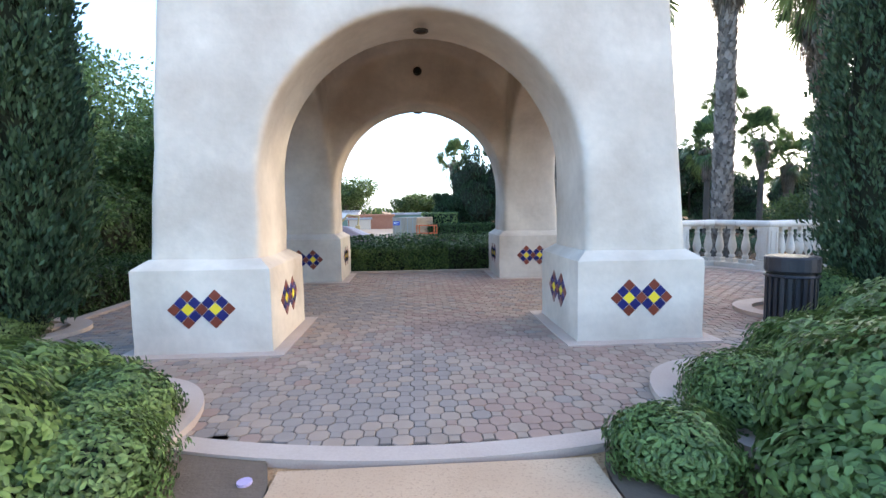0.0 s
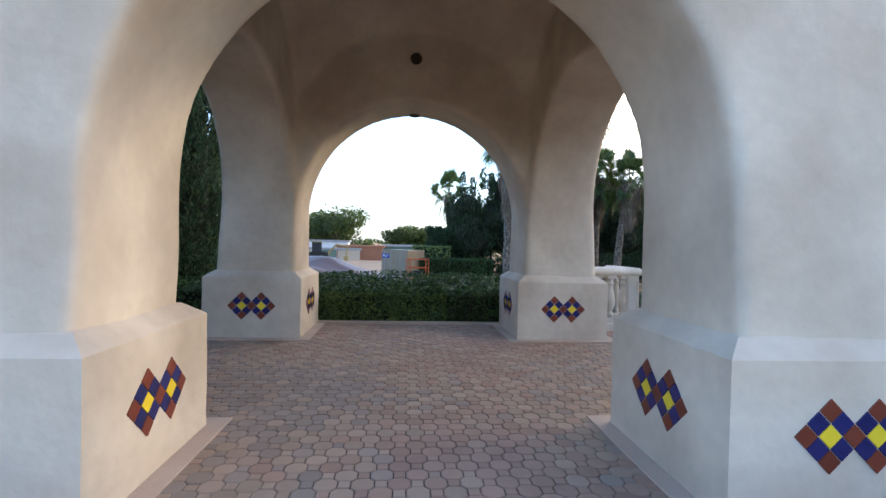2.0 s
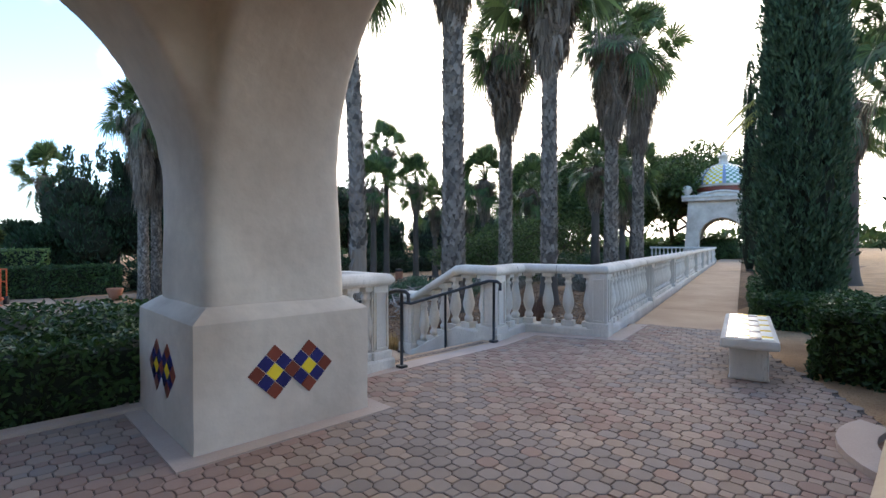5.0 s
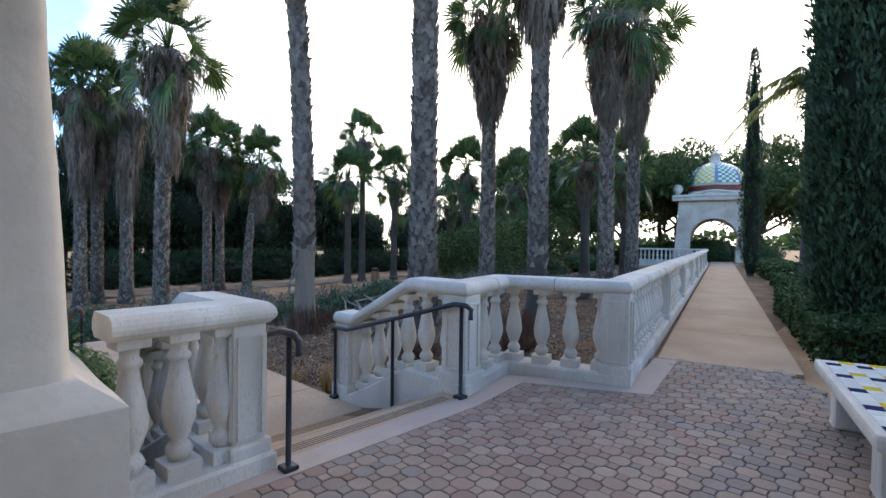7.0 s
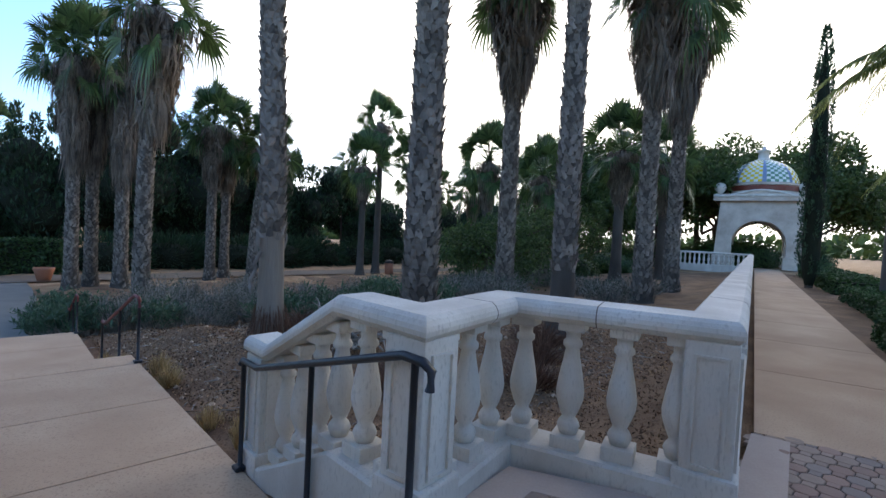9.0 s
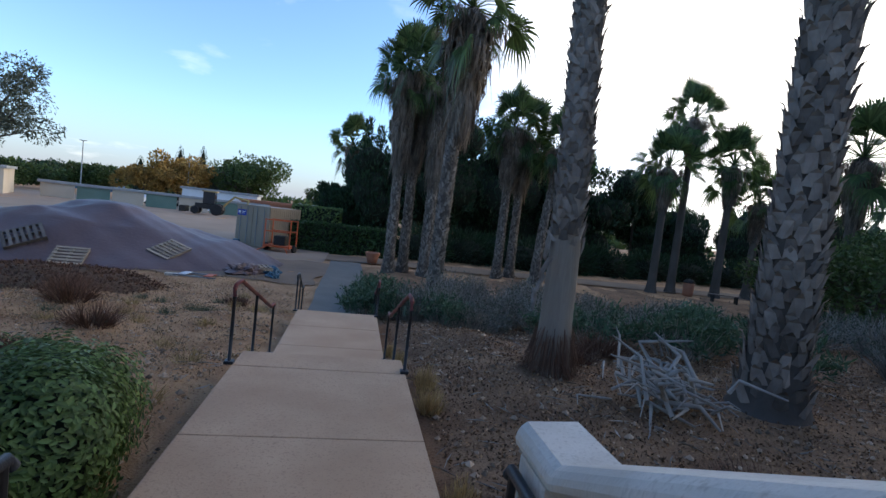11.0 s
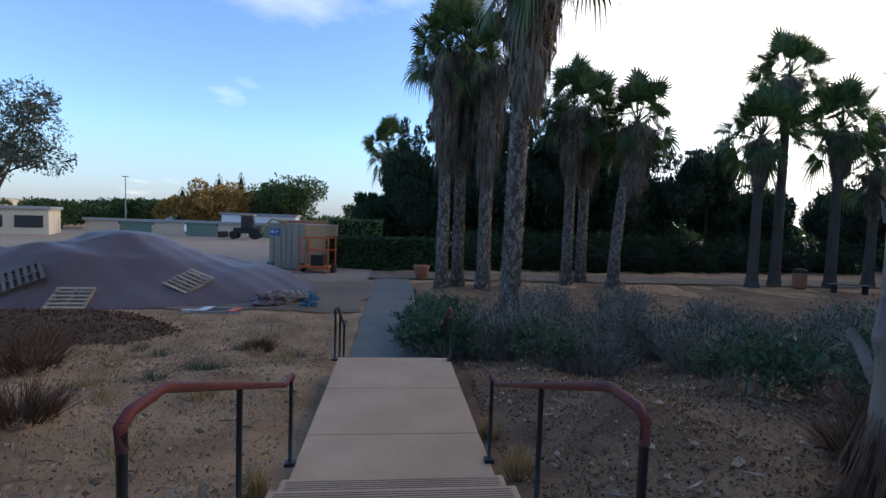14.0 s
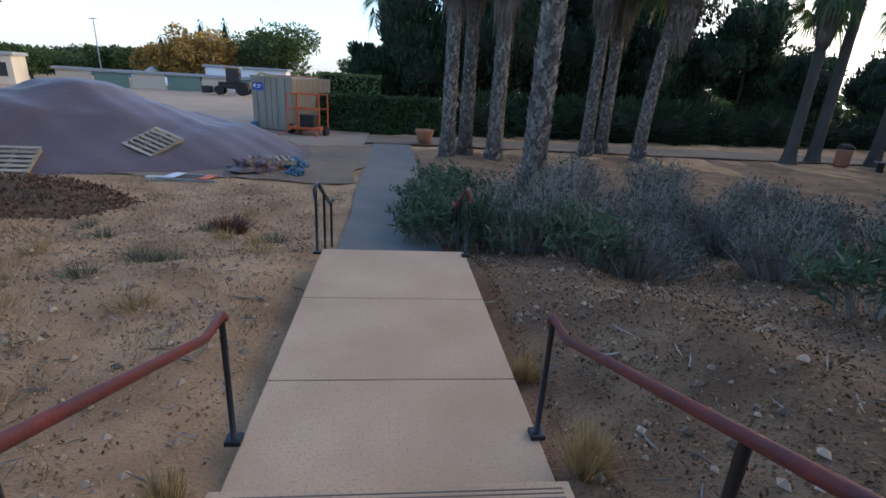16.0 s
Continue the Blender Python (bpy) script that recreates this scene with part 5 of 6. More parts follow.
# ---- brush and litter on the slope ----
def sticks(name, x, y, spread, h, n, seed, label, material=None, bend=0.5, width=0.012, cat="shrub", leafs=0, leaf_mat=None, leaf=0.07, wide=0.35):
    """A shrub of many thin stems rising from the ground, with sparse leaves."""
    g = np.random.default_rng(seed)
    z = float(land(x, y)) - 0.03
    ob = thing(name, label, cat, m=pose(x, y, z))
    V, F, tips = [], [], []
    for k in range(n):
        a, q = g.uniform(0, 2 * math.pi), g.uniform(0, 1) ** 0.5
        p0 = Vector((math.cos(a) * q * spread * 0.45, math.sin(a) * q * spread * 0.45, 0))
        top = Vector((math.cos(a) * q * spread * (1 - bend * 0.2) + g.normal(0, 0.12) * spread, math.sin(a) * q * spread + g.normal(0, 0.12) * spread, h * (1.05 - 0.5 * q * q) * g.uniform(0.6, 1.05)))
        mid = p0.lerp(top, 0.5) + Vector((g.normal(0, 0.06) * spread, g.normal(0, 0.06) * spread, 0.05 * h))
        s = Vector((-math.sin(a * 3), math.cos(a * 3), 0)) * width
        o = len(V)
        V += [p0 - s, p0 + s, mid + s * 0.7, mid - s * 0.7, top + s * 0.25, top - s * 0.25]
        F += [(o, o + 1, o + 2, o + 3), (o + 3, o + 2, o + 4, o + 5)]
        tips += [mid.lerp(top, t) for t in (0.3, 0.6, 0.85, 1.0)]
    raw("stem_mass", V, F, material or M_TWIG, ob)["kind"] = "stuff"
    if leafs:
        t = np.array([tuple(tips[i]) for i in g.integers(0, len(tips), leafs)]) + g.normal(0, 0.03, (leafs, 3))
        t[:, 2] = np.maximum(t[:, 2], 0.03)
        link("foliage", leaf_mesh("foliage", t, np.tile((0, 0, 0.7), (leafs, 1)), leaf, leaf_mat or M_SAGE, seed, wide), None, ob)
    return ob


g0 = np.random.default_rng(77)
SAGE = [(8.3, 17.7, 0.8, 0.8), (9.2, 19.3, 1.0, 1.0), (10.6, 19.2, 0.9, 1.1), (12.0, 19.8, 1.0, 0.9), (14.0, 18.6, 1.0, 0.9), (6.6, 19.8, 0.8, 1.0), (6.9, 18.6, 0.9, 0.95), (7.9, 19.6, 1.0, 1.2), (8.9, 18.6, 0.8, 0.8), (7.0, 21.2, 0.9, 0.8), (9.8, 20.2, 1.1, 1.25), (11.2, 18.6, 1.0, 0.95), (12.6, 17.6, 1.0, 0.7), (13.2, 20.0, 1.1, 1.0), (11.0, 22.0, 1.2, 0.9), (15.0, 19.0, 1.2, 0.8), (11.6, 15.4, 0.9, 0.65), (15.6, 15.6, 1.1, 0.75), (8.6, 23.6, 1.2, 1.0), (17.0, 20.5, 1.4, 0.9), (18.8, 17, 1.4, 0.85), (9.9, 17.0, 1.0, 0.85), (14.2, 22.8, 1.2, 0.8), (20.5, 20.0, 1.4, 1.0), (22, 16, 1.4, 0.9), (13.8, 17.2, 1.0, 0.85), (17.2, 14.6, 1.1, 0.8), (20.0, 13.2, 1.2, 0.8), (14.4, 12.2, 0.9, 0.7), (17.8, 11.0, 1.0, 0.7), (21.5, 11.8, 1.1, 0.8), (8.2, 21.0, 1.0, 1.1), (9.9, 24.5, 1.2, 0.9), (12.4, 24.6, 1.2, 0.8)]
for k, (x, y, s, h) in enumerate(SAGE):
    sticks("grey_shrub", x, y, s * (0.8 + 0.45 * g0.uniform()), h * (0.85 + 0.5 * g0.uniform()), 420, 300 + k, "grey-green half-dry shrub with many bare stems", leafs=1200, leaf=0.075)
for k, (x, y) in enumerate([(5.5, 19.7), (5.75, 20.9), (6.0, 19.3), (5.7, 22.2), (6.1, 23.6), (5.9, 21.6), (9.4, 15.2), (9.9, 14.4), (6.45, 18.9), (6.5, 20.2), (7.6, 17.9), (6.7, 22.3), (7.4, 19.0), (12.4, 14.6), (11.6, 14.0), (12.9, 15.6), (13.6, 14.2), (10.8, 13.2), (12.0, 12.4)]):
    sticks("rosette_shrub", x, y, 0.8, 0.85, 60, 330 + k, "low fleshy green rosette shrub", leafs=900, leaf_mat=M_AGAVE, leaf=0.16, wide=0.22)
for k, (x, y, s, h) in enumerate([(0.6, 15.4, 0.7, 0.5), (-0.8, 17.5, 0.9, 0.6), (8.6, 12.9, 0.6, 0.4), (2.0, 20, 0.5, 0.35), (-3.5, 14.5, 1.2, 0.9), (9.5, 13.5, 0.8, 0.4), (-2, 19.5, 0.8, 0.6), (9.3, 7.5, 0.6, 0.4), (8.0, 8.6, 0.6, 0.4), (10.4, 8.2, 0.6, 0.5), (11.6, 9.0, 0.7, 0.5), (-1.5, 12.4, 0.8, 0.5), (1.2, 12.0, 0.5, 0.35)]):
    sticks("brown_brush", x, y, s, h, 420, 350 + k, "low dry reddish-brown brush", M_BRUSH, width=0.007)
for k, (x, y, s) in enumerate([(6.02, 10.7, 0.22), (6.05, 11.3, 0.2), (6.0, 13.8, 0.22), (3.7, 13.6, 0.15), (5.98, 9.0, 0.18), (6.0, 8.2, 0.15), (5.95, 15.0, 0.15)]):
    sticks("dry_grass_tuft", x, y, s, 0.34, 260, 370 + k, "straw-yellow dry grass tuft at the walk's edge", M_STRAW, width=0.004, cat="grass")
for k in range(46):
    x, y = g0.uniform(-5, 3.3), g0.uniform(9, 22)
    sticks("weed_tuft", x, y, 0.3, 0.22, 110, 400 + k, "low grey-green weed tuft on dry ground", M_WEED if k % 2 else M_STRAW, width=0.005, cat="grass")
g1 = np.random.default_rng(5)
pn = 95000
px, py = g1.uniform(-9, 16, pn), 6.5 + 17 * g1.uniform(0, 1, pn) ** 1.25
keep = ~((px > 3.75) & (px < 5.95) & (py < 33)) & ((py > line_y(px) + 0.25))
px, py = px[keep], py[keep]
pc = np.stack([px, py, land(px, py) + 0.004], 1)
litter = link("ground_litter", leaf_mesh("ground_litter", pc, np.tile((0, 0, 0.15), (len(pc), 1)), 0.037, mat("leaf_litter", (0.23, 0.122, 0.062), (0.52, 0.32, 0.175), 6, 40, 0.95, 0, island=0.6), 6, 0.5, 0, 1.0), None)
tagged(litter, "fallen dry leaves and twigs on the ground", "leaf litter", kind="stuff")
mn = 85000
mx, my = 6.0 + 12 * g1.uniform(0, 1, mn) ** 1.25, 5.0 + 16.5 * g1.uniform(0, 1, mn) ** 1.2
keep = my > line_y(mx) + 0.25
mx, my = mx[keep], my[keep]
mulch = link("bark_mulch", leaf_mesh("bark_mulch", np.stack([mx, my, land(mx, my) + 0.008], 1), np.tile((0, 0, 0.12), (len(mx), 1)), 0.037, mat("dark_bark_chip", (0.08, 0.044, 0.025), (0.22, 0.13, 0.072), 6, 40, 0.95, 0, island=0.7), 16, 0.45, 0, 1.0), None)
tagged(mulch, "dark brown bark mulch strewn under the palms", "mulch", kind="stuff")
cn = 22000
cx, cy = g1.uniform(-7, 3.6, cn), 9 + 15 * g1.uniform(0, 1, cn)
patch = np.sin(cx * 1.7 + 0.8 * np.sin(cy)) * np.sin(cy * 1.1 + cx * 0.4) > g1.uniform(-0.7, 0.9, cn)
cx, cy = cx[patch], cy[patch]
chips = link("fallen_chip_litter", leaf_mesh("fallen_chip_litter", np.stack([cx, cy, land(cx, cy) + 0.008], 1), np.tile((0, 0, 0.12), (len(cx), 1)), 0.045, mat("red_brown_chip", (0.20, 0.11, 0.06), (0.40, 0.24, 0.135), 6, 40, 0.95, 0, island=0.6), 17, 0.4, 0, 1.0), None)
tagged(chips, "patches of red-brown plant litter on dry ground", "leaf litter", kind="stuff")
dn = 46000
dx, dy = g1.uniform(-8, 3.7, dn), 8.5 + 17 * g1.uniform(0, 1, dn)
tuft = np.sin(dx * 2.3 + 1.1 * np.sin(dy * 1.3)) * np.sin(dy * 1.9 + dx * 0.7) + 0.5 * np.sin(dx * 6.1 + dy * 4.3) > g1.uniform(-0.6, 1.3, dn)
dx, dy = dx[tuft], dy[tuft]
straw = link("dead_grass", leaf_mesh("dead_grass", np.stack([dx, dy, land(dx, dy) - 0.004], 1), np.tile((0, 0, 0.75), (len(dx), 1)), 0.11, mat("dead_grass_blade", (0.30, 0.19, 0.105), (0.50, 0.36, 0.21), 3, 30, 0.95, 0, island=0.45, translucent=0.2), 18, 0.07, 0, 0.6), None)
tagged(straw, "sparse dead grass stubble on dry ground", "grass", kind="stuff")
tn = 2600
tx, ty = g1.uniform(-6, 14, tn), 6.8 + 13 * g1.uniform(0, 1, tn) ** 1.3
keep = ~((tx > 3.7) & (tx < 6.0)) & (ty > line_y(tx) + 0.4)
tx, ty = tx[keep], ty[keep]
td = g1.normal(0, 1, (len(tx), 3)) * np.array([1, 1, 0.03])
tagged(link("fallen_twigs", leaf_mesh("fallen_twigs", np.stack([tx, ty, land(tx, ty) + 0.012], 1), td * 3, 0.24, M_TWIG, 12, 0.05, 0, 0.02), None), "fallen grey twigs on the dry ground", "twigs", kind="stuff")
sn = 15000
qx, qy = g1.uniform(-8, 15, sn), 7 + 16 * g1.uniform(0, 1, sn) ** 1.2
keep = ~((qx > 3.75) & (qx < 5.95)) & (qy > line_y(qx) + 0.3)
qx, qy = qx[keep], qy[keep]
V, F = [], []
base_o = [(1, 0, 0), (0, 1, 0), (-1, 0, 0), (0, -1, 0), (0, 0, 0.8), (0, 0, -0.6)]
for x, y, zq in zip(qx, qy, land(qx, qy)):
    s = 0.012 + 0.035 * g1.uniform() ** 3
    o = len(V)
    for b in base_o:
        V.append((x + b[0] * s * g1.uniform(0.7, 1.3), y + b[1] * s * g1.uniform(0.7, 1.3), zq + b[2] * s + s * 0.3))
    F += [(o, o + 1, o + 4), (o + 1, o + 2, o + 4), (o + 2, o + 3, o + 4), (o + 3, o, o + 4), (o + 1, o, o + 5), (o + 2, o + 1, o + 5), (o + 3, o + 2, o + 5), (o, o + 3, o + 5)]
tagged(raw("gravel", V, F, mat("gravel_stone", (0.25, 0.17, 0.11), (0.44, 0.32, 0.22), 9, 60, 0.9, 0.1, island=0.6)), "scattered gravel and pebbles on dry ground", "gravel", kind="stuff")
# the heap of bleached roots
heap = thing("branch_heap", "heap of bleached grey roots and branches on the ground", "branches", m=pose(8.6, 10.6, float(land(8.6, 10.6))))
for k in range(70):
    a = g1.uniform(0, 2 * math.pi)
    p = Vector((g1.normal(0, 0.24), g1.normal(0, 0.24), 0.02 + 0.35 * g1.uniform()))
    d = Vector((math.cos(a), math.sin(a), g1.uniform(-0.3, 0.75))) * g1.uniform(0.3, 0.7)
    k1 = p + d * 0.5 + Vector((g1.normal(0, 0.11), g1.normal(0, 0.11), 0.10))
    q = p + d
    q.z = max(q.z, 0.02)
    r = g1.uniform(0.012, 0.035)
    raw("branch", *tube([p, k1, q], r, 6, [r, r * 0.8, r * 0.35]), M_TWIG, heap, smooth=True)


# ---- the covered mound and the yard ----
MC = (-6.3, 29.2)


def mound_h(x, y):
    x, y = np.asarray(x, float), np.asarray(y, float)
    u, v = (x - MC[0]) / 8.3, (y - MC[1]) / 5.4
    q = np.sqrt(u * u + v * v)
    h = np.interp(q, [0, 0.25, 0.55, 0.85, 1.0], [1.0, 0.97, 0.7, 0.22, 0.0])
    h = h * (1.8 + 0.25 * np.sin(x * 0.9 + 0.4) + 0.12 * np.sin(y * 1.3 + x))
    fold = 0.06 * np.sin(x * 2.1 + y * 1.1) * np.sin(y * 1.7 - x * 0.7) + 0.05 * np.clip(np.sin(1.9 * x + 0.8 * y + 1.5 * np.sin(0.9 * y)), 0.6, 1) + 0.04 * np.clip(np.sin(2.7 * y - 1.3 * x + np.sin(1.7 * x)), 0.7, 1)
    return np.where(q < 1.0, h + fold * np.clip(h, 0, 1), -0.1)


mg = np.linspace(-1.04, 1.04, 110)
MX, MY = np.meshgrid(MC[0] + mg * 8.3, MC[1] + mg * 5.4)
MZ = land(MX, MY) + mound_h(MX, MY)
mi = np.arange(MX.size).reshape(MX.shape)
mq = np.stack([mi[:-1, :-1], mi[:-1, 1:], mi[1:, 1:], mi[1:, :-1]], -1).reshape(-1, 4)
mound = raw("covered_mound", np.stack([MX, MY, MZ], -1).reshape(-1, 3), mq, M_TARP, smooth=True)
tagged(mound, "earth mound under a wrinkled brown tarpaulin", "mound")
heapx, heapy = np.meshgrid(np.linspace(-1, 1, 40), np.linspace(-1, 1, 40))
hz = np.clip(1 - heapx ** 2 - heapy ** 2, -0.05, 1) * 0.55
hz = hz + 0.05 * np.sin(heapx * 19) * np.sin(heapy * 17)
hX, hY = -3.3 + heapx * 3.0, 21.6 + heapy * 1.5
hi = np.arange(1600).reshape(40, 40)
hq = np.stack([hi[:-1, :-1], hi[:-1, 1:], hi[1:, 1:], hi[1:, :-1]], -1).reshape(-1, 4)
tagged(raw("mulch_heap", np.stack([hX, hY, land(hX, hY) + hz - 0.08], -1).reshape(-1, 3), hq, mat("wood_chips", (0.14, 0.085, 0.05), (0.24, 0.15, 0.09), 5, 60, 0.95, 0.8, c3=(0.07, 0.04, 0.025), dist=0.04), smooth=True), "low heap of brown wood chips before the mound", "mulch heap", kind="stuff")
hc = np.stack([hX.ravel(), hY.ravel(), (land(hX, hY) + hz - 0.06).ravel()], 1)
hc = np.repeat(hc[hz.ravel() > 0.02], 5, 0)
hc = hc + np.random.default_rng(8).normal(0, 0.04, hc.shape) * np.array([1, 1, 0.2])
tagged(link("wood_chips", leaf_mesh("wood_chips", hc, np.tile((0, 0, 0.4), (len(hc), 1)), 0.09, M_BRUSH, 9, 0.4), None), "loose wood chips on the heap", "wood chips", kind="stuff")


def pallet(x, y, rot, tilt, lift=0.06, wood=None, label="weathered wooden pallet lying on the tarpaulin"):
    e = 0.3
    z = float(land(x, y) + np.maximum(mound_h(x, y), 0))
    sx = float(mound_h(x + e, y) - mound_h(x - e, y)) / (2 * e)
    sy = float(mound_h(x, y + e) - mound_h(x, y - e)) / (2 * e)
    nrm = Vector((-sx, -sy, 1)).normalized()
    q = Vector((0, 0, 1)).rotation_difference(nrm).to_matrix().to_4x4()
    ob = thing("pallet", label, "pallet", "pallets on the mound", m=Matrix.Translation((x, y, z + lift)) @ q @ pose(0, 0, 0, 0, 0, rot))
    for k in range(7):
        part("slat", bx(-0.6 + 0.183 * k, -0.6 + 0.183 * k + 0.1, -0.5, 0.5, 0.05, 0.07, 0.003), wood or M_PALLET, ob)
    for yy in (-0.46, 0, 0.46):
        part("stringer", bx(-0.6, 0.6, yy - 0.03, yy + 0.03, -0.05, 0.05, 0.003), wood or M_PALLET, ob)
    for xx in (-0.55, 0, 0.55):
        part("bottom_slat", bx(xx - 0.05, xx + 0.05, -0.5, 0.5, -0.07, -0.05), wood or M_PALLET, ob)
    return ob


pallet(-1.95, 26.2, 65, 0)
pallet(-4.5, 24.35, 100, 0)
pallet(-6.2, 24.9, 35, 0, wood=M_OLDWOOD, label="dark weathered wooden pallet lying on the tarpaulin")
pallet(1.25, 26.3, 20, 0, 0.25)
pallet(-7.8, 23.95, 95, 0, wood=M_BLUEP, label="blue plastic pallet lying on the tarpaulin")
pallet(-7.8, 31.0, 10, 0)
barrier = thing("barricade", "folded white and orange barricade lying on the ground", "barricade", m=pose(-0.3, 24.4, float(land(-0.3, 24.4)) + 0.05, 0, 0, -8))
for yy in (-0.3, 0.3):
    part("side_rail", bx(-0.75, 0.75, yy - 0.03, yy + 0.03, 0.0, 0.05, 0.006), M_GREY, barrier)
for xx, mt in ((-0.45, M_WHITE), (0.42, M_ORANGE)):
    part("board", bx(xx - 0.13, xx + 0.13, -0.3, 0.3, 0.052, 0.075, 0.004), mt, barrier)


def crumpled(name, x, y, rx, ry, h, seed, material, label):
    """A heap of folded sheet."""
    bm = bmesh.new()
    bmesh.ops.create_icosphere(bm, subdivisions=4, radius=1)
    for v in bm.verts:
        n = v.co.copy()
        k = 0.8 + 0.35 * abs(noise.noise(n * 2.1 + Vector((seed, 0, 0)))) * 2 - 0.2 * abs(noise.noise(n * 5.0 + Vector((0, seed, 0))))
        v.co = Vector((n.x * rx * k, n.y * ry * k, max(-0.03, n.z * h * k)))
    ob = part(name, bm, material)
    ob.matrix_world = pose(x, y, float(land(x, y)) + 0.02, 0, 0, 20 * seed)
    return tagged(ob, label, "tarpaulin")


crumpled("folded_tarpaulin", 1.0, 25.7, 0.9, 0.6, 0.45, 3, M_TARP, "crumpled brown tarpaulin at the end of the mound")
crumpled("folded_tarpaulin", 1.9, 26.6, 0.5, 0.35, 0.35, 5, M_BLUEP, "crumpled blue tarpaulin at the end of the mound")
crumpled("folded_tarpaulin", 2.1, 25.4, 0.3, 0.25, 0.2, 7, M_BLUEP, "small crumpled blue sheet on the dirt")
blk = thing("concrete_block", "pale concrete block holding the tarpaulin down", "block", m=pose(-1.2, 24.4, float(land(-1.2, 24.4) + mound_h(-1.2, 24.4))))
part("block_body", bx(-0.2, 0.2, -0.1, 0.1, 0, 0.2, 0.02), M_STONE, blk)

cont = thing("shipping_container", "tan steel shipping container with closed doors and blue sign", "container", m=pose(-0.95, 36.2, -1.83, 0, 0, -28))
part("body", bx(-1.2, 1.2, 0, 3.0, 0.12, 2.5, 0.02), M_CONT, cont)
for k in range(2):
    d = part("door", bx(-1.16 + 1.17 * k, -0.02 + 1.17 * k, -0.06, 0, 0.2, 2.42, 0.015), M_CONT, cont)
    for j in range(2):
        raw("lock_rod", *tube([(-0.85 + 1.17 * k + 0.5 * j, -0.09, 0.2), (-0.85 + 1.17 * k + 0.5 * j, -0.09, 2.42)], 0.022, 6), M_GREY, d)
    for zz in (0.75, 1.3, 1.85):
        part("door_rib", bx(-1.1 + 1.17 * k, -0.1 + 1.17 * k, -0.075, -0.06, zz, zz + 0.06), M_CONT, d)
for zz, nm in ((0.1, "sill"), (2.42, "header")):
    part(nm, bx(-1.22, 1.22, -0.08, 0.05, zz, zz + 0.1, 0.01), M_CONT, cont)
for k in range(14):
    part("side_rib", bx(1.2, 1.225, 0.1 + 0.2 * k, 0.2 + 0.2 * k, 0.2, 2.4), M_CONT, cont)
sg = part("sign", bx(-1.08, -0.45, -0.09, -0.076, 1.85, 2.2), M_BLUES, cont, "blue sign with white marks")
for a in ((-1.0, -0.85, 1.98, 2.12), (-0.8, -0.52, 2.06, 2.1), (-0.8, -0.6, 1.96, 2.0)):
    part("sign_mark", bx(a[0], a[1], -0.094, -0.09, a[2], a[3]), M_WHITE, sg)
bag = thing("blue_sack", "pale blue sack leaning on the container", "sack", m=pose(-1.75, 36.0, -1.84, 0, 0, -28))
part("sack_body", bx(-0.2, 0.2, -0.1, 0.1, 0, 0.45, 0.06), M_BLUEP, bag)

rack = thing("orange_trailer", "orange steel frame trailer standing by the container", "trailer", m=pose(0.75, 34.6, -1.83, 0, 0, -15))
for x in (-0.75, 0.75):
    for y in (0, 1.0):
        raw("upright", *tube([(x, y, 0.25), (x, y, 1.85)], 0.035, 6), M_ORANGE, rack)
for z in (0.35, 1.2, 1.85):
    for y in (0, 1.0):
        raw("cross_bar", *tube([(-0.78, y, z), (0.78, y, z)], 0.035, 6), M_ORANGE, rack)
part("deck", bx(-0.8, 0.8, -0.05, 1.05, 0.3, 0.4, 0.01), M_ORANGE, rack)
part("engine_box", bx(-0.3, 0.4, 0.2, 0.8, 0.4, 0.95, 0.05), M_DARK, rack)
for x in (-0.85, 0.85):
    v, f = lathe([(0.05, -0.08), (0.22, -0.08), (0.24, 0), (0.22, 0.08), (0.05, 0.08)], 16)
    o = raw("wheel", v, f, M_RUBBER, rack)
    o.matrix_local = pose(x, 0.5, 0.24, 0, 90, 0)
for x in (-0.5, 0.5):
    raw("outrigger", *tube([(x, 0, 0.35), (x * 2.0, -0.7, 0.02)], 0.03, 6), M_ORANGE, rack)
pot = thing("terracotta_pot", "large terracotta pot under the palms", "pot", m=pose(6.2, 33.6, -1.84))
raw("pot_body", *lathe([(0.25, 0), (0.36, 0.45), (0.42, 0.6), (0.42, 0.68), (0.36, 0.68), (0.33, 0.5)], 18), M_REDC, pot, smooth=True)


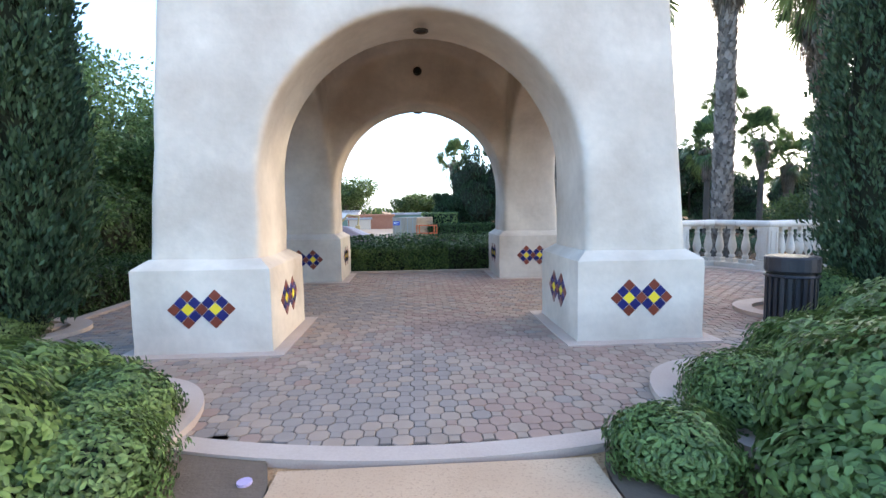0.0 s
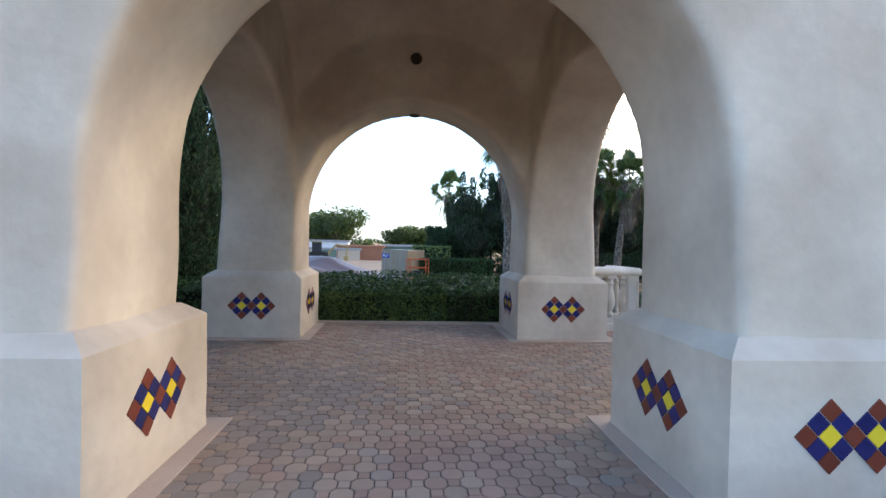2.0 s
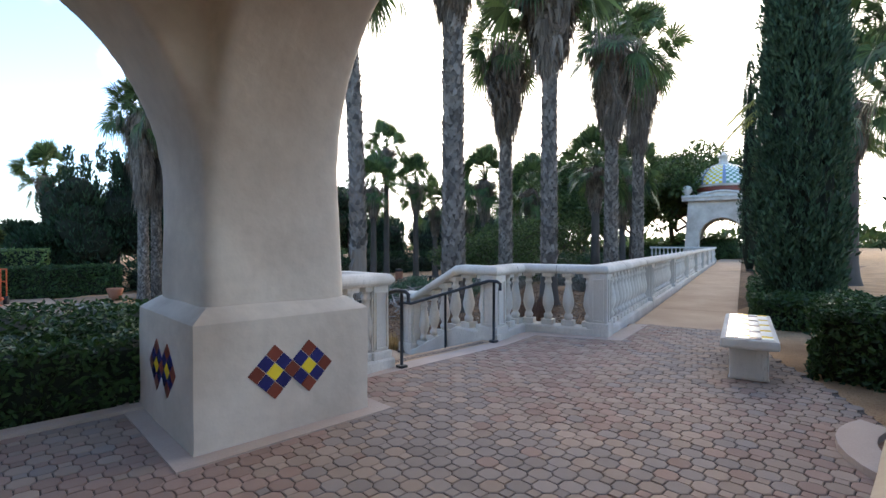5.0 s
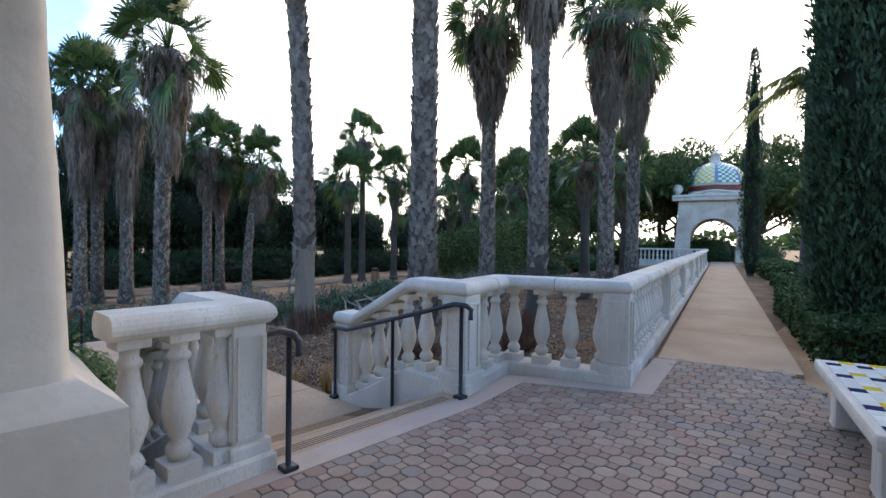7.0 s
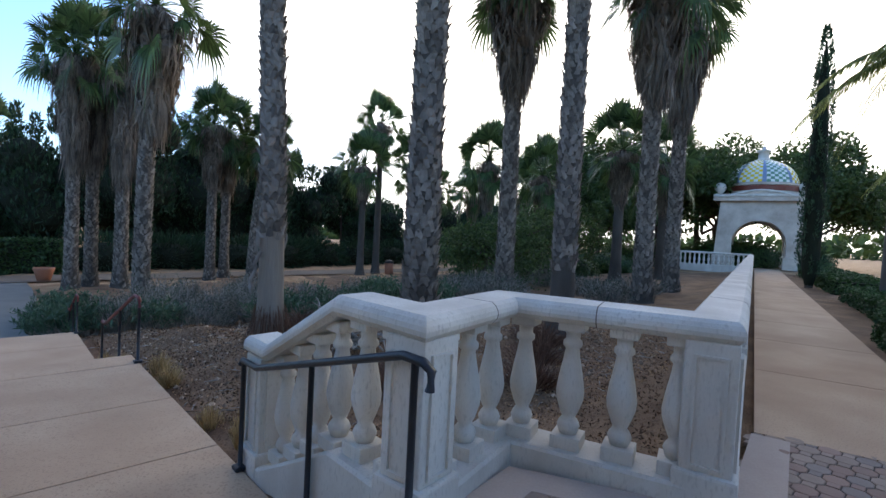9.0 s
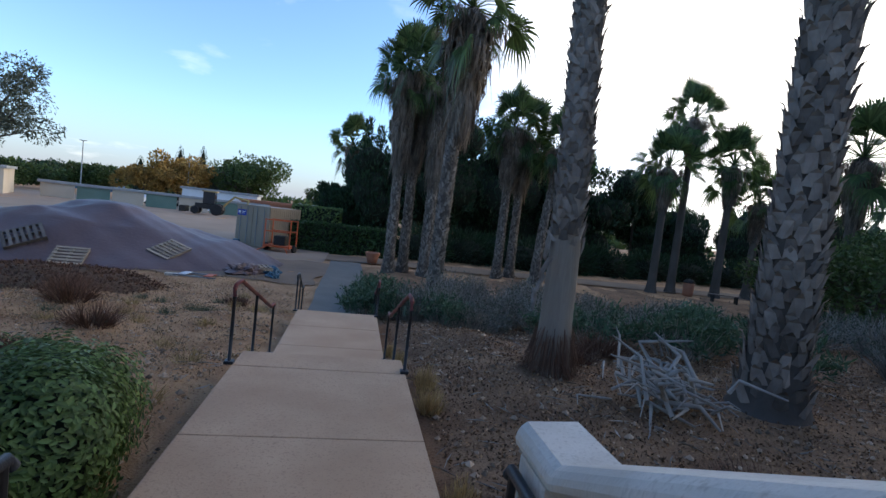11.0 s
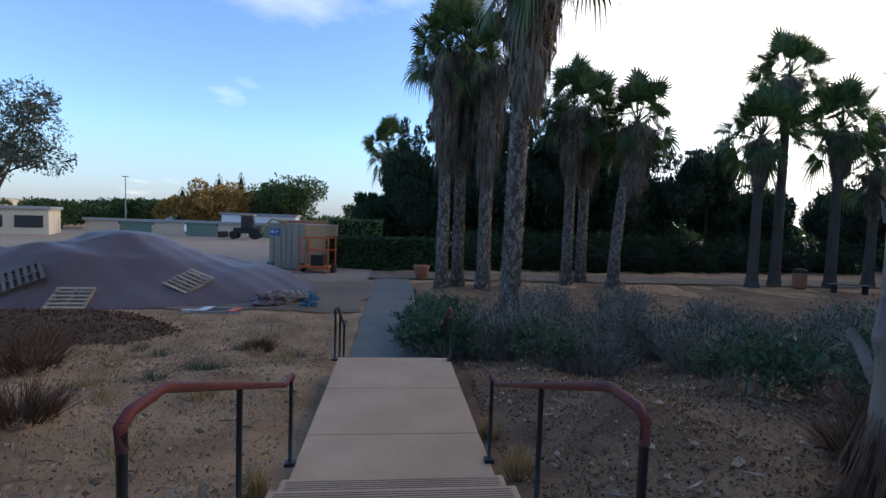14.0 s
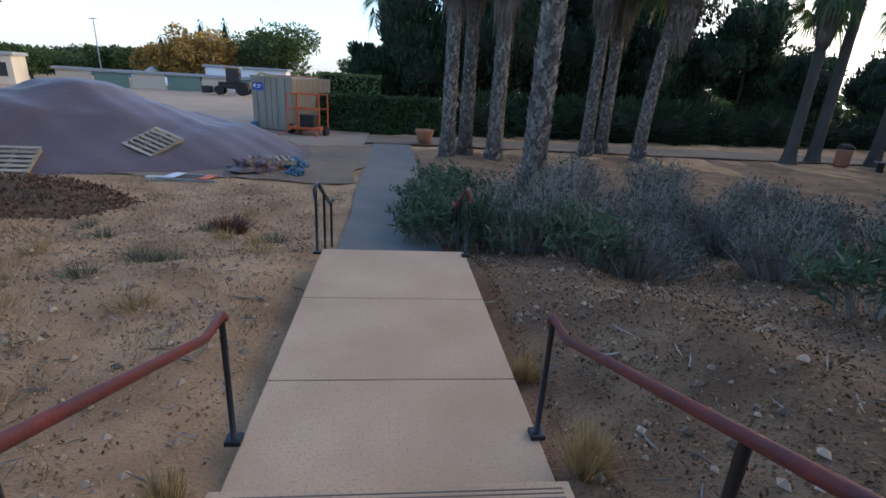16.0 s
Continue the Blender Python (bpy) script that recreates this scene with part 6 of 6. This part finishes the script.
def car(x, y, rot, paint, label, truck=False):
    ob = thing("parked_car", label, "car", "parked cars", m=pose(x, y, float(land(x, y)) + 0.05, 0, 0, rot))
    bm = bmesh.new()
    if truck:
        prof = [(-2.5, 0.35), (-2.5, 0.95), (-0.3, 1.0), (0.0, 1.65), (1.1, 1.65), (1.6, 1.05), (2.5, 0.95), (2.55, 0.4)]
    else:
        prof = [(-2.1, 0.35), (-2.15, 0.8), (-1.7, 0.95), (-1.1, 1.42), (0.4, 1.45), (1.05, 0.98), (2.0, 0.82), (2.1, 0.4)]
    a = [bm.verts.new((px_, -0.85, pz_)) for px_, pz_ in prof]
    b = [bm.verts.new((px_, 0.85, pz_)) for px_, pz_ in prof]
    bm.faces.new(a)
    bm.faces.new(b[::-1])
    for k in range(len(prof)):
        k2 = (k + 1) % len(prof)
        bm.faces.new((a[k2], a[k], b[k], b[k2]))
    bmesh.ops.recalc_face_normals(bm, faces=bm.faces[:])
    bmesh.ops.bevel(bm, geom=bm.edges[:], offset=0.06, segments=2, affect="EDGES")
    part("body", bm, paint, ob)
    x0, x1 = (0.05, 1.0) if truck else (-1.05, 0.4)
    for sy in (-1, 1):
        part("side_window", bx(x0, x1, sy * 0.86 - 0.01, sy * 0.86 + 0.01, 1.02, 1.36, 0.01), M_GLASS, ob)
    for wx in (-1.35, 1.35):
        for sy in (-1, 1):
            v, f = lathe([(0.06, -0.1), (0.3, -0.1), (0.33, 0), (0.3, 0.1), (0.06, 0.1)], 16)
            o = raw("wheel", v, f, M_RUBBER, ob)
            o.matrix_local = pose(wx, sy * 0.8, 0.33, 90, 0, 0)
    return ob


car(43, 47, 8, M_WHITE, "white pickup truck parked beyond the palms", True)
for k, (x, y, r) in enumerate([(19.5, 52, 5), (24.5, 52.5, 8), (30, 52, 5), (14, 53, 0)]):
    car(x, y, r, (M_GREY, M_WHITE, M_BLUEB, M_WHITE)[k], "parked car seen beneath the dark trees")
for k in range(9):
    car(-28 + 3.0 * k, 90 + (k % 3), 80 + 5 * (k % 2), (M_WHITE, M_GREY, M_WHITE, M_BLUEB, M_GREY)[k % 5], "parked car at the far edge of the yard")

loo = thing("portable_toilet", "blue portable toilet cabin with a pale roof at the car park", "portable toilet", m=pose(47.5, 47.6, float(land(47.5, 47.6)), 0, 0, -40))
part("cabin", bx(-0.55, 0.55, -0.55, 0.55, 0.0, 2.1, 0.04), mat("blue_cabin", (0.03, 0.10, 0.28), (0.05, 0.14, 0.34), 2, 30, 0.5, 0.1), loo)
part("door", bx(-0.4, 0.4, -0.575, -0.55, 0.15, 1.95, 0.01), M_BLUES, loo)
part("roof", bx(-0.6, 0.6, -0.6, 0.6, 2.1, 2.3, 0.08), M_WHITE, loo)
can = thing("litter_bin", "brown round litter bin under the far palms", "bin", m=pose(25.6, 32.2, float(land(25.6, 32.2))))
raw("drum", *lathe([(0.24, 0.0), (0.3, 0.1), (0.32, 0.8), (0.3, 0.84)], 18), M_REDC, can, smooth=True)
raw("lid", *lathe([(0.33, 0.82), (0.34, 0.9), (0.2, 1.02), (0.08, 1.05)], 18), M_DARK, can, smooth=True)
seat2 = thing("park_bench", "low dark slatted bench without a back in the park", "bench", m=pose(27.0, 30.8, float(land(27.0, 30.8)), 0, 0, -20))
for yy in (-0.16, 0.0, 0.16):
    part("slat", bx(-0.9, 0.9, yy - 0.06, yy + 0.06, 0.42, 0.46, 0.006), M_OLDWOOD, seat2)
for xx in (-0.65, 0.65):
    part("leg", bx(xx - 0.04, xx + 0.04, -0.2, 0.2, 0.0, 0.42, 0.01), M_DARK, seat2)

hoe = thing("backhoe", "backhoe loader parked on the far side of the yard", "backhoe", m=pose(-13.5, 72, float(land(-13.5, 72)) + 0.1, 0, 0, 5))
part("chassis", bx(-1.6, 1.7, -0.6, 0.6, 0.7, 1.4, 0.1), M_DARK, hoe)
part("cab", bx(-0.7, 0.7, -0.7, 0.7, 1.4, 2.9, 0.06), M_GLASS, hoe)
part("cab_roof", bx(-0.85, 0.85, -0.8, 0.8, 2.9, 3.05, 0.04), M_YELM, hoe)
for wx, wr in ((1.0, 0.75), (-1.5, 0.5)):
    for sy in (-0.85, 0.85):
        v, f = lathe([(0.1, -0.2), (wr - 0.08, -0.2), (wr, -0.1), (wr, 0.1), (wr - 0.08, 0.2), (0.1, 0.2)], 18)
        o = raw("wheel", v, f, M_RUBBER, hoe)
        o.matrix_local = pose(wx, sy, wr, 90, 0, 0)
raw("boom", *tube([(1.6, 0, 1.2), (2.9, 0, 2.6), (4.6, 0, 2.3)], 0.16, 6), M_YELM, hoe)
raw("dipper", *tube([(4.6, 0, 2.4), (4.4, 0, 0.9)], 0.13, 6), M_YELM, hoe)
part("bucket", bx(4.0, 4.7, -0.4, 0.4, 0.15, 0.9, 0.08), M_YELM, hoe)
part("loader_bucket", bx(-3.3, -2.5, -1.0, 1.0, 0.15, 0.9, 0.1), M_DARK, hoe)
raw("loader_arm", *tube([(-0.8, 0.6, 1.4), (-2.6, 0.6, 0.6)], 0.1, 6), M_YELM, hoe)


def block_building(name, x, y, w, d, h, rot, wall, label, windows=0, roof=None, z=None):
    z = float(land(x, y)) - 0.3 if z is None else z
    ob = thing(name, label, "building", m=pose(x, y, z, 0, 0, rot))
    part("wall", bx(-w / 2, w / 2, 0, d, 0, h, 0.02), wall, ob)
    part("roof", bx(-w / 2 - 0.25, w / 2 + 0.25, -0.25, d + 0.25, h, h + 0.35, 0.03), roof or M_GREY, ob)
    for k in range(windows):
        xx = -w / 2 + w * (k + 0.5) / windows
        win = part("window", bx(xx - w / windows * 0.36, xx + w / windows * 0.36, -0.06, 0.02, h * 0.35, h * 0.78), M_GLASS, ob)
    return ob


block_building("storage_unit", -8.0, 82, 8, 3, 2.6, 0, M_REDC, "rust-brown storage container at the yard's edge", roof=M_REDC)
block_building("storage_unit", 0.5, 84, 9, 3, 2.8, 0, M_GREEN, "grey-green site cabin at the yard's edge", 4)
block_building("storage_unit", 6.5, 84, 5, 3, 2.8, 0, M_WHITE, "pale site cabin at the yard's edge", 1)
block_building("storage_unit", -16.0, 86, 11, 3, 3.4, 0, M_WHITE, "white storage unit behind the backhoe")
block_building("low_building", -41, 66, 14, 8, 3.2, 25, M_BUILD, "low beige building with carport openings", 4)
for k in range(7):
    block_building("fence_panel", -33 + 3.9 * k, 76 + 0.6 * k, 3.7, 0.12, 2.1, 8, M_GREEN if k % 2 else M_BUILD, "screened site fence panel", roof=M_GREY)
far = block_building("far_building", -75, 160, 20, 14, 5, 12, M_BLUEB, "distant blue and beige college building with sawtooth roof", 6, M_BUILD)
for k in range(4):
    o = raw("sawtooth", *extrude([(0, 0), (4, 0), (0, 1.8)], 0, 12), M_BUILD, far)
    o.matrix_local = pose(-9 + 4.6 * k, 1, 5.35) @ pose(0, 0, 0, 90, 0, 0) @ Matrix.Diagonal((1, 1, -1, 1))
block_building("far_building", -150, 170, 60, 18, 7, 10, M_BUILD, "distant low beige building among trees", 8)
for x, y, h in [(-40, 95, 9), (-30, 100, 8), (-24, 96, 7.5), (-45, 70, 10)]:
    o = thing("street_lamp", "slender grey lamp post in the distance", "lamp post", "distant lamp posts", m=pose(x, y, float(land(x, y))))
    raw("pole", *tube([(0, 0, 0), (0, 0, h)], 0.09, 6, [0.11, 0.06]), M_GREY, o)
    part("lamp_head", bx(-0.5, 0.5, -0.15, 0.15, h, h + 0.12, 0.03), M_GREY, o)
for k, (x, y, h, sp, mt) in enumerate([(-26, 98, 8.5, 4.6, M_AUTUMN), (-31, 97, 6, 3.4, M_AUTUMN), (-42, 104, 5.5, 3.5, M_OLIVE), (-52, 108, 4, 4, M_OLIVE),
                                       (-15, 100, 10, 6, M_OLIVE), (1, 108, 6.5, 5, M_OLIVE), (-21, 112, 8.5, 5, M_SAGE), (15, 110, 6, 6, M_OLIVE), (24, 112, 6, 6, M_OLIVE), (-74, 128, 5, 5, M_OLIVE), (-50, 92, 4, 3.5, M_OLIVE), (-70, 140, 6, 5, M_CYP), (36, 105, 10, 8, M_OLIVE), (-20, 118, 10, 6, M_OLIVE)]):
    tree(x, y, h, sp, 8000, 500 + k, "distant tree with an autumn-gold crown" if mt is M_AUTUMN else "distant leafy green tree", mt, 0.55, 0.36, 0.15, name="distant_tree")
for k, (x, y, h) in enumerate([(-33, 118, 12), (-37, 121, 10.5), (-30, 123, 13), (-24, 120, 10), (-41, 119, 9)]):
    cypress(x, y, float(land(x, y)), h, 1.5, 3500, 540 + k, "distant dark green conifer behind the works yard")
g2 = np.random.default_rng(31)
P, D = [], []
for k in range(190):
    a = g2.uniform(-2.2, 2.2)
    dd = g2.uniform(170, 420)
    c = np.array([dd * math.sin(a), dd * math.cos(a), 0.0])
    c[2] = float(land(c[0], c[1])) + 1.5 if c[1] > 0 else 1.5
    p, d = lumpy(g2, 160, (11, 11, 3.6), 9, 0.6)
    P.append(p + c)
    D.append(d)
tagged(link("far_woods", leaf_mesh("far_woods", np.concatenate(P), np.concatenate(D), 3.0, M_OLIVE, 32, 0.6), None), "distant line of trees along the horizon", "woods", kind="stuff")

# ---- far pavilion ----
FP = Vector((48.4, 14.6))
fpav = thing("far_pavilion", "white stucco arched pavilion with a tiled dome", "pavilion", m=pose(FP.x, FP.y, 0, 0, 0, 13.8))
link("shell", SHELL, M_STUCCO, fpav)
for sx in (-1, 1):
    for sy in (-1, 1):
        link("pedestal", PED, M_STUCCO, fpav, m=pose(sx * pm, sy * pm, 0))
part("cornice", bx(-3.05, 3.05, -3.05, 3.05, 5.3, 5.5, 0.06), M_STONE, fpav)
raw("drum", *lathe([(2.5, 5.5), (2.5, 5.75), (2.4, 5.8), (2.4, 6.25), (2.52, 6.3), (2.52, 6.42), (2.2, 6.45)], 40), M_STUCCO, fpav, smooth=False)
dome = raw("dome", *lathe([(2.38 * math.cos(w), 6.42 + 1.95 * math.sin(w)) for w in np.linspace(0, 1.5, 14)], 48), M_GROUT, fpav, smooth=True)
for gore in range(8):
    V, F, slots = [], [], []
    mats = [M_TILE_W, M_TILE_Y if gore % 2 else M_TILE_W, M_TILE_W if gore % 2 else M_TILE_G, M_TILE_S]
    for ring in range(14):
        w0, w1 = 0.03 + ring * 0.1, 0.03 + ring * 0.1 + 0.094
        for k in range(7):
            s0, s1 = (gore + (k + 0.04) / 7) * math.pi / 4, (gore + (k + 0.96) / 7) * math.pi / 4
            o = len(V)
            for q in (1.0, 1.012):
                for w, a in ((w0, s0), (w0, s1), (w1, s1), (w1, s0)):
                    V.append((2.39 * q * math.cos(w) * math.cos(a), 2.39 * q * math.cos(w) * math.sin(a), 6.42 + 1.96 * q * math.sin(w)))
            F += [(o + 4, o + 5, o + 6, o + 7), (o, o + 1, o + 5, o + 4), (o + 1, o + 2, o + 6, o + 5), (o + 2, o + 3, o + 7, o + 6), (o + 3, o, o + 4, o + 7)]
            slots += [3 if k == 0 else (2 if (k + ring) % 2 else 1)] * 5
    gm = bpy.data.meshes.new("dome_gore")
    gm.from_pydata(V, [], F)
    for q in mats:
        gm.materials.append(q)
    gm.polygons.foreach_set("material_index", slots)
    link("dome_gore", gm, None, dome)
raw("lattice_band", *lathe([(2.42, 5.85), (2.44, 5.87), (2.44, 6.22), (2.42, 6.24)], 48), M_TILE_R, fpav)
arch_pts = [(-3.05 + 6.1 * k / 24, 5.35 + 0.42 * max(0.0, math.cos((k / 24 - 0.5) * math.pi * 1.5)) ** 1.0) for k in range(25)]
for turn in range(4):
    V = [(x, -2.98, 5.0) for x, z in arch_pts] + [(x, -2.98, z) for x, z in arch_pts] + [(x, -2.72, 5.0) for x, z in arch_pts] + [(x, -2.72, z) for x, z in arch_pts]
    F = []
    for k in range(24):
        F += [(k, k + 1, 25 + k + 1, 25 + k), (50 + k + 1, 50 + k, 75 + k, 75 + k + 1), (25 + k, 25 + k + 1, 75 + k + 1, 75 + k)]
    raw("parapet", V, F, M_STUCCO, fpav).matrix_local = pose(0, 0, 0, 0, 0, 90 * turn)
    o = raw("parapet_moulding", *tube([(x, -2.98, z) for x, z in arch_pts], 0.09, 8), M_STONE, fpav)
    o.matrix_local = pose(0, 0, 0, 0, 0, 90 * turn)
raw("finial", *lathe([(0.62, 8.25), (0.62, 8.4), (0.42, 8.46), (0.36, 8.6), (0.36, 9.0), (0.52, 9.06), (0.52, 9.16), (0.2, 9.24), (0.05, 9.5)], 16), M_STONE, fpav, smooth=True)
for sx, sy in ((-1, -1), (-1, 1), (1, -1), (1, 1)):
    o = raw("ball_ornament", *lathe([(0.15, 5.5), (0.2, 5.6), (0.36, 5.8), (0.42, 6.0), (0.34, 6.25), (0.1, 6.4)], 14), M_STONE, fpav, smooth=True)
    o.matrix_local = pose(sx * 2.65, sy * 2.65, 0)
fb = thing("balustrade", "pale balustrade before the far pavilion", "balustrade")
p0 = Vector(along(37.5, 0.1))
p1 = p0 + N * 5.0
rail_run(fb, [(p0.x, p0.y, 0), (p1.x, p1.y, 0)], [16])

# ---- bench, bin, small things ----
bench = thing("bench", "cast stone bench with a patterned tile seat on the plaza", "bench", m=pose(6.9, 2.82, 0, 0, 0, 13.8))
seat = part("seat", bx(-0.98, 0.98, -0.25, 0.25, 0.36, 0.46, 0.03), M_STONE, bench)
for k in range(18):
    for j in range(4):
        mt = ("w", "y", "b", "w")[(k + 2 * j) % 4] if (k + j) % 2 else "w"
        part("seat_tile", bx(-0.92 + 0.1025 * k, -0.92 + 0.1025 * k + 0.096, -0.2 + 0.1 * j, -0.2 + 0.1 * j + 0.094, 0.458, 0.466), {"w": M_TILE_W, "y": M_TILE_Y, "b": M_TILE_B}[mt], seat)
for x in (-0.62, 0.62):
    bm = bx(-0.11, 0.11, -0.19, 0.19, 0.0, 0.36, 0.03)
    for v in bm.verts:
        k = 1 - 0.4 * math.sin(math.pi * min(1, max(0, v.co.z / 0.36)))
        v.co.y *= k
    o = part("leg", bm, M_STONE, bench)
    o.matrix_local = pose(x, 0, 0)
tb = thing("litter_bin", "dark slatted metal litter bin among the bushes", "bin", m=pose(4.15, 0.3, 0))
raw("liner", *lathe([(0.2, 0.02), (0.22, 0.78), (0.2, 0.8)], 20), M_DARK, tb)
for k in range(22):
    w = 2 * math.pi * k / 22
    part("slat", bx(0.235, 0.25, -0.02, 0.02, 0.05, 0.62), M_BLACK, tb).matrix_local = pose(0, 0, 0, 0, 0, math.degrees(w))
for z in (0.05, 0.62, 0.82):
    raw("hoop", *tube([(0.255 * math.cos(w), 0.255 * math.sin(w), z) for w in np.linspace(0, 2 * math.pi, 25)], 0.018, 6), M_BLACK, tb)
raw("rim", *lathe([(0.255, 0.66), (0.27, 0.68), (0.27, 0.82), (0.235, 0.84)], 24), M_BLACK, tb)
cup = thing("bottle_cap", "small lilac ring lying on the soil", "litter", m=pose(-1.05, -2.36, -0.012))
raw("ring_body", *lathe([(0.02, 0), (0.04, 0.0), (0.04, 0.015), (0.02, 0.015)], 14), mat("lilac_plastic", (0.4, 0.3, 0.45), (0.5, 0.4, 0.55), 9, 40, 0.5, 0), cup)
for k, (dx, dz, tilt) in enumerate([(-0.29, 1.45, 12), (-0.27, 1.7, -10), (-0.31, 1.2, 22), (-0.24, 1.85, 8), (-0.33, 1.0, 35), (0.26, 1.75, -20)]):
    v, f = joined([tube([(0, 0, 0.17), (-0.03, 0, 0.05), (-0.05, 0.02, -0.08), (-0.02, 0.02, -0.17)], 0.03, 6, [0.03, 0.035, 0.03, 0.008])])
    o = raw("peeling_base", v, f, M_BOOT, P1, "curled grey leaf base peeling from the trunk")
    o.matrix_local = pose(dx * 1.0, -0.12 + 0.05 * k, dz, 0, tilt, 20 * k)

# ---- plaza pavers ----
PT = 0.108


def octagon(h, c):
    return [(-h, -h + c), (-h + c, -h), (h - c, -h), (h, -h + c), (h, h - c), (h - c, h), (-h + c, h), (-h, h - c)]


def paver_mesh(name, outline, material):
    n = len(outline)
    v = [(x, y, -0.03) for x, y in outline] + [(x, y, -0.004) for x, y in outline] + [(x * 0.91, y * 0.91, 0.0) for x, y in outline]
    f = [tuple(range(2 * n, 3 * n))] + [(i, (i + 1) % n, n + (i + 1) % n, n + i) for i in range(n)] + [(n + i, n + (i + 1) % n, 2 * n + (i + 1) % n, 2 * n + i) for i in range(n)]
    me = bpy.data.meshes.new(name)
    me.from_pydata(v, [], f)
    me.materials.append(material)
    return me, v, f


BIG, SMALL = octagon(0.0665, 0.031), [(-0.0345, -0.0345), (0.0345, -0.0345), (0.0345, 0.0345), (-0.0345, 0.0345)]
PM = [[paver_mesh("paver", o, m) for m in M_PAVE] for o in (BIG, SMALL)]
g3 = np.random.default_rng(11)
plaza = tagged(new("paving"), "tumbled octagonal and square concrete pavers in rose and grey", "paving", kind="structure")
rest = [([], []) for _ in M_PAVE]
count = 0
cells = [(i, j) for j in range(-52, 30) for i in range(-46, 90)]
for i, j in cells:
    x, y = i * PT, 3.0 + j * PT
    if not inside(x, y, plaza_outline):
        continue
    ax, ay = abs(x), abs(y - 3.04)
    if PA - 0.08 < ax < PO + 0.1 and PA - 0.08 < ay < PO + 0.1:
        continue
    kind = (i + j) % 2
    tone = noise.noise(Vector((x * 0.5, y * 0.5, 3))) + g3.normal(0, 0.26)
    mi3 = 0 if tone > 0.18 else (1 if tone > -0.25 else 2)
    me, v, f = PM[kind][mi3]
    m = pose(x, y, 0.0 + g3.normal(0, 0.0012), g3.normal(0, 0.5), g3.normal(0, 0.5), g3.normal(0, 1.2))
    if count < 300 and -1.4 < x < 1.4 and -1.9 < y < 1.2:
        o = link("paver", me, None, plaza, m=m)
        count += 1
    else:
        V, F = rest[mi3]
        o = len(V)
        V += [tuple(m @ Vector(q)) for q in v]
        F += [tuple(a + o for a in q) for q in f]
for (V, F), mt in zip(rest, M_PAVE):
    if V:
        o = raw("pavers", V, F, mt, plaza)
        o["kind"] = "stuff"
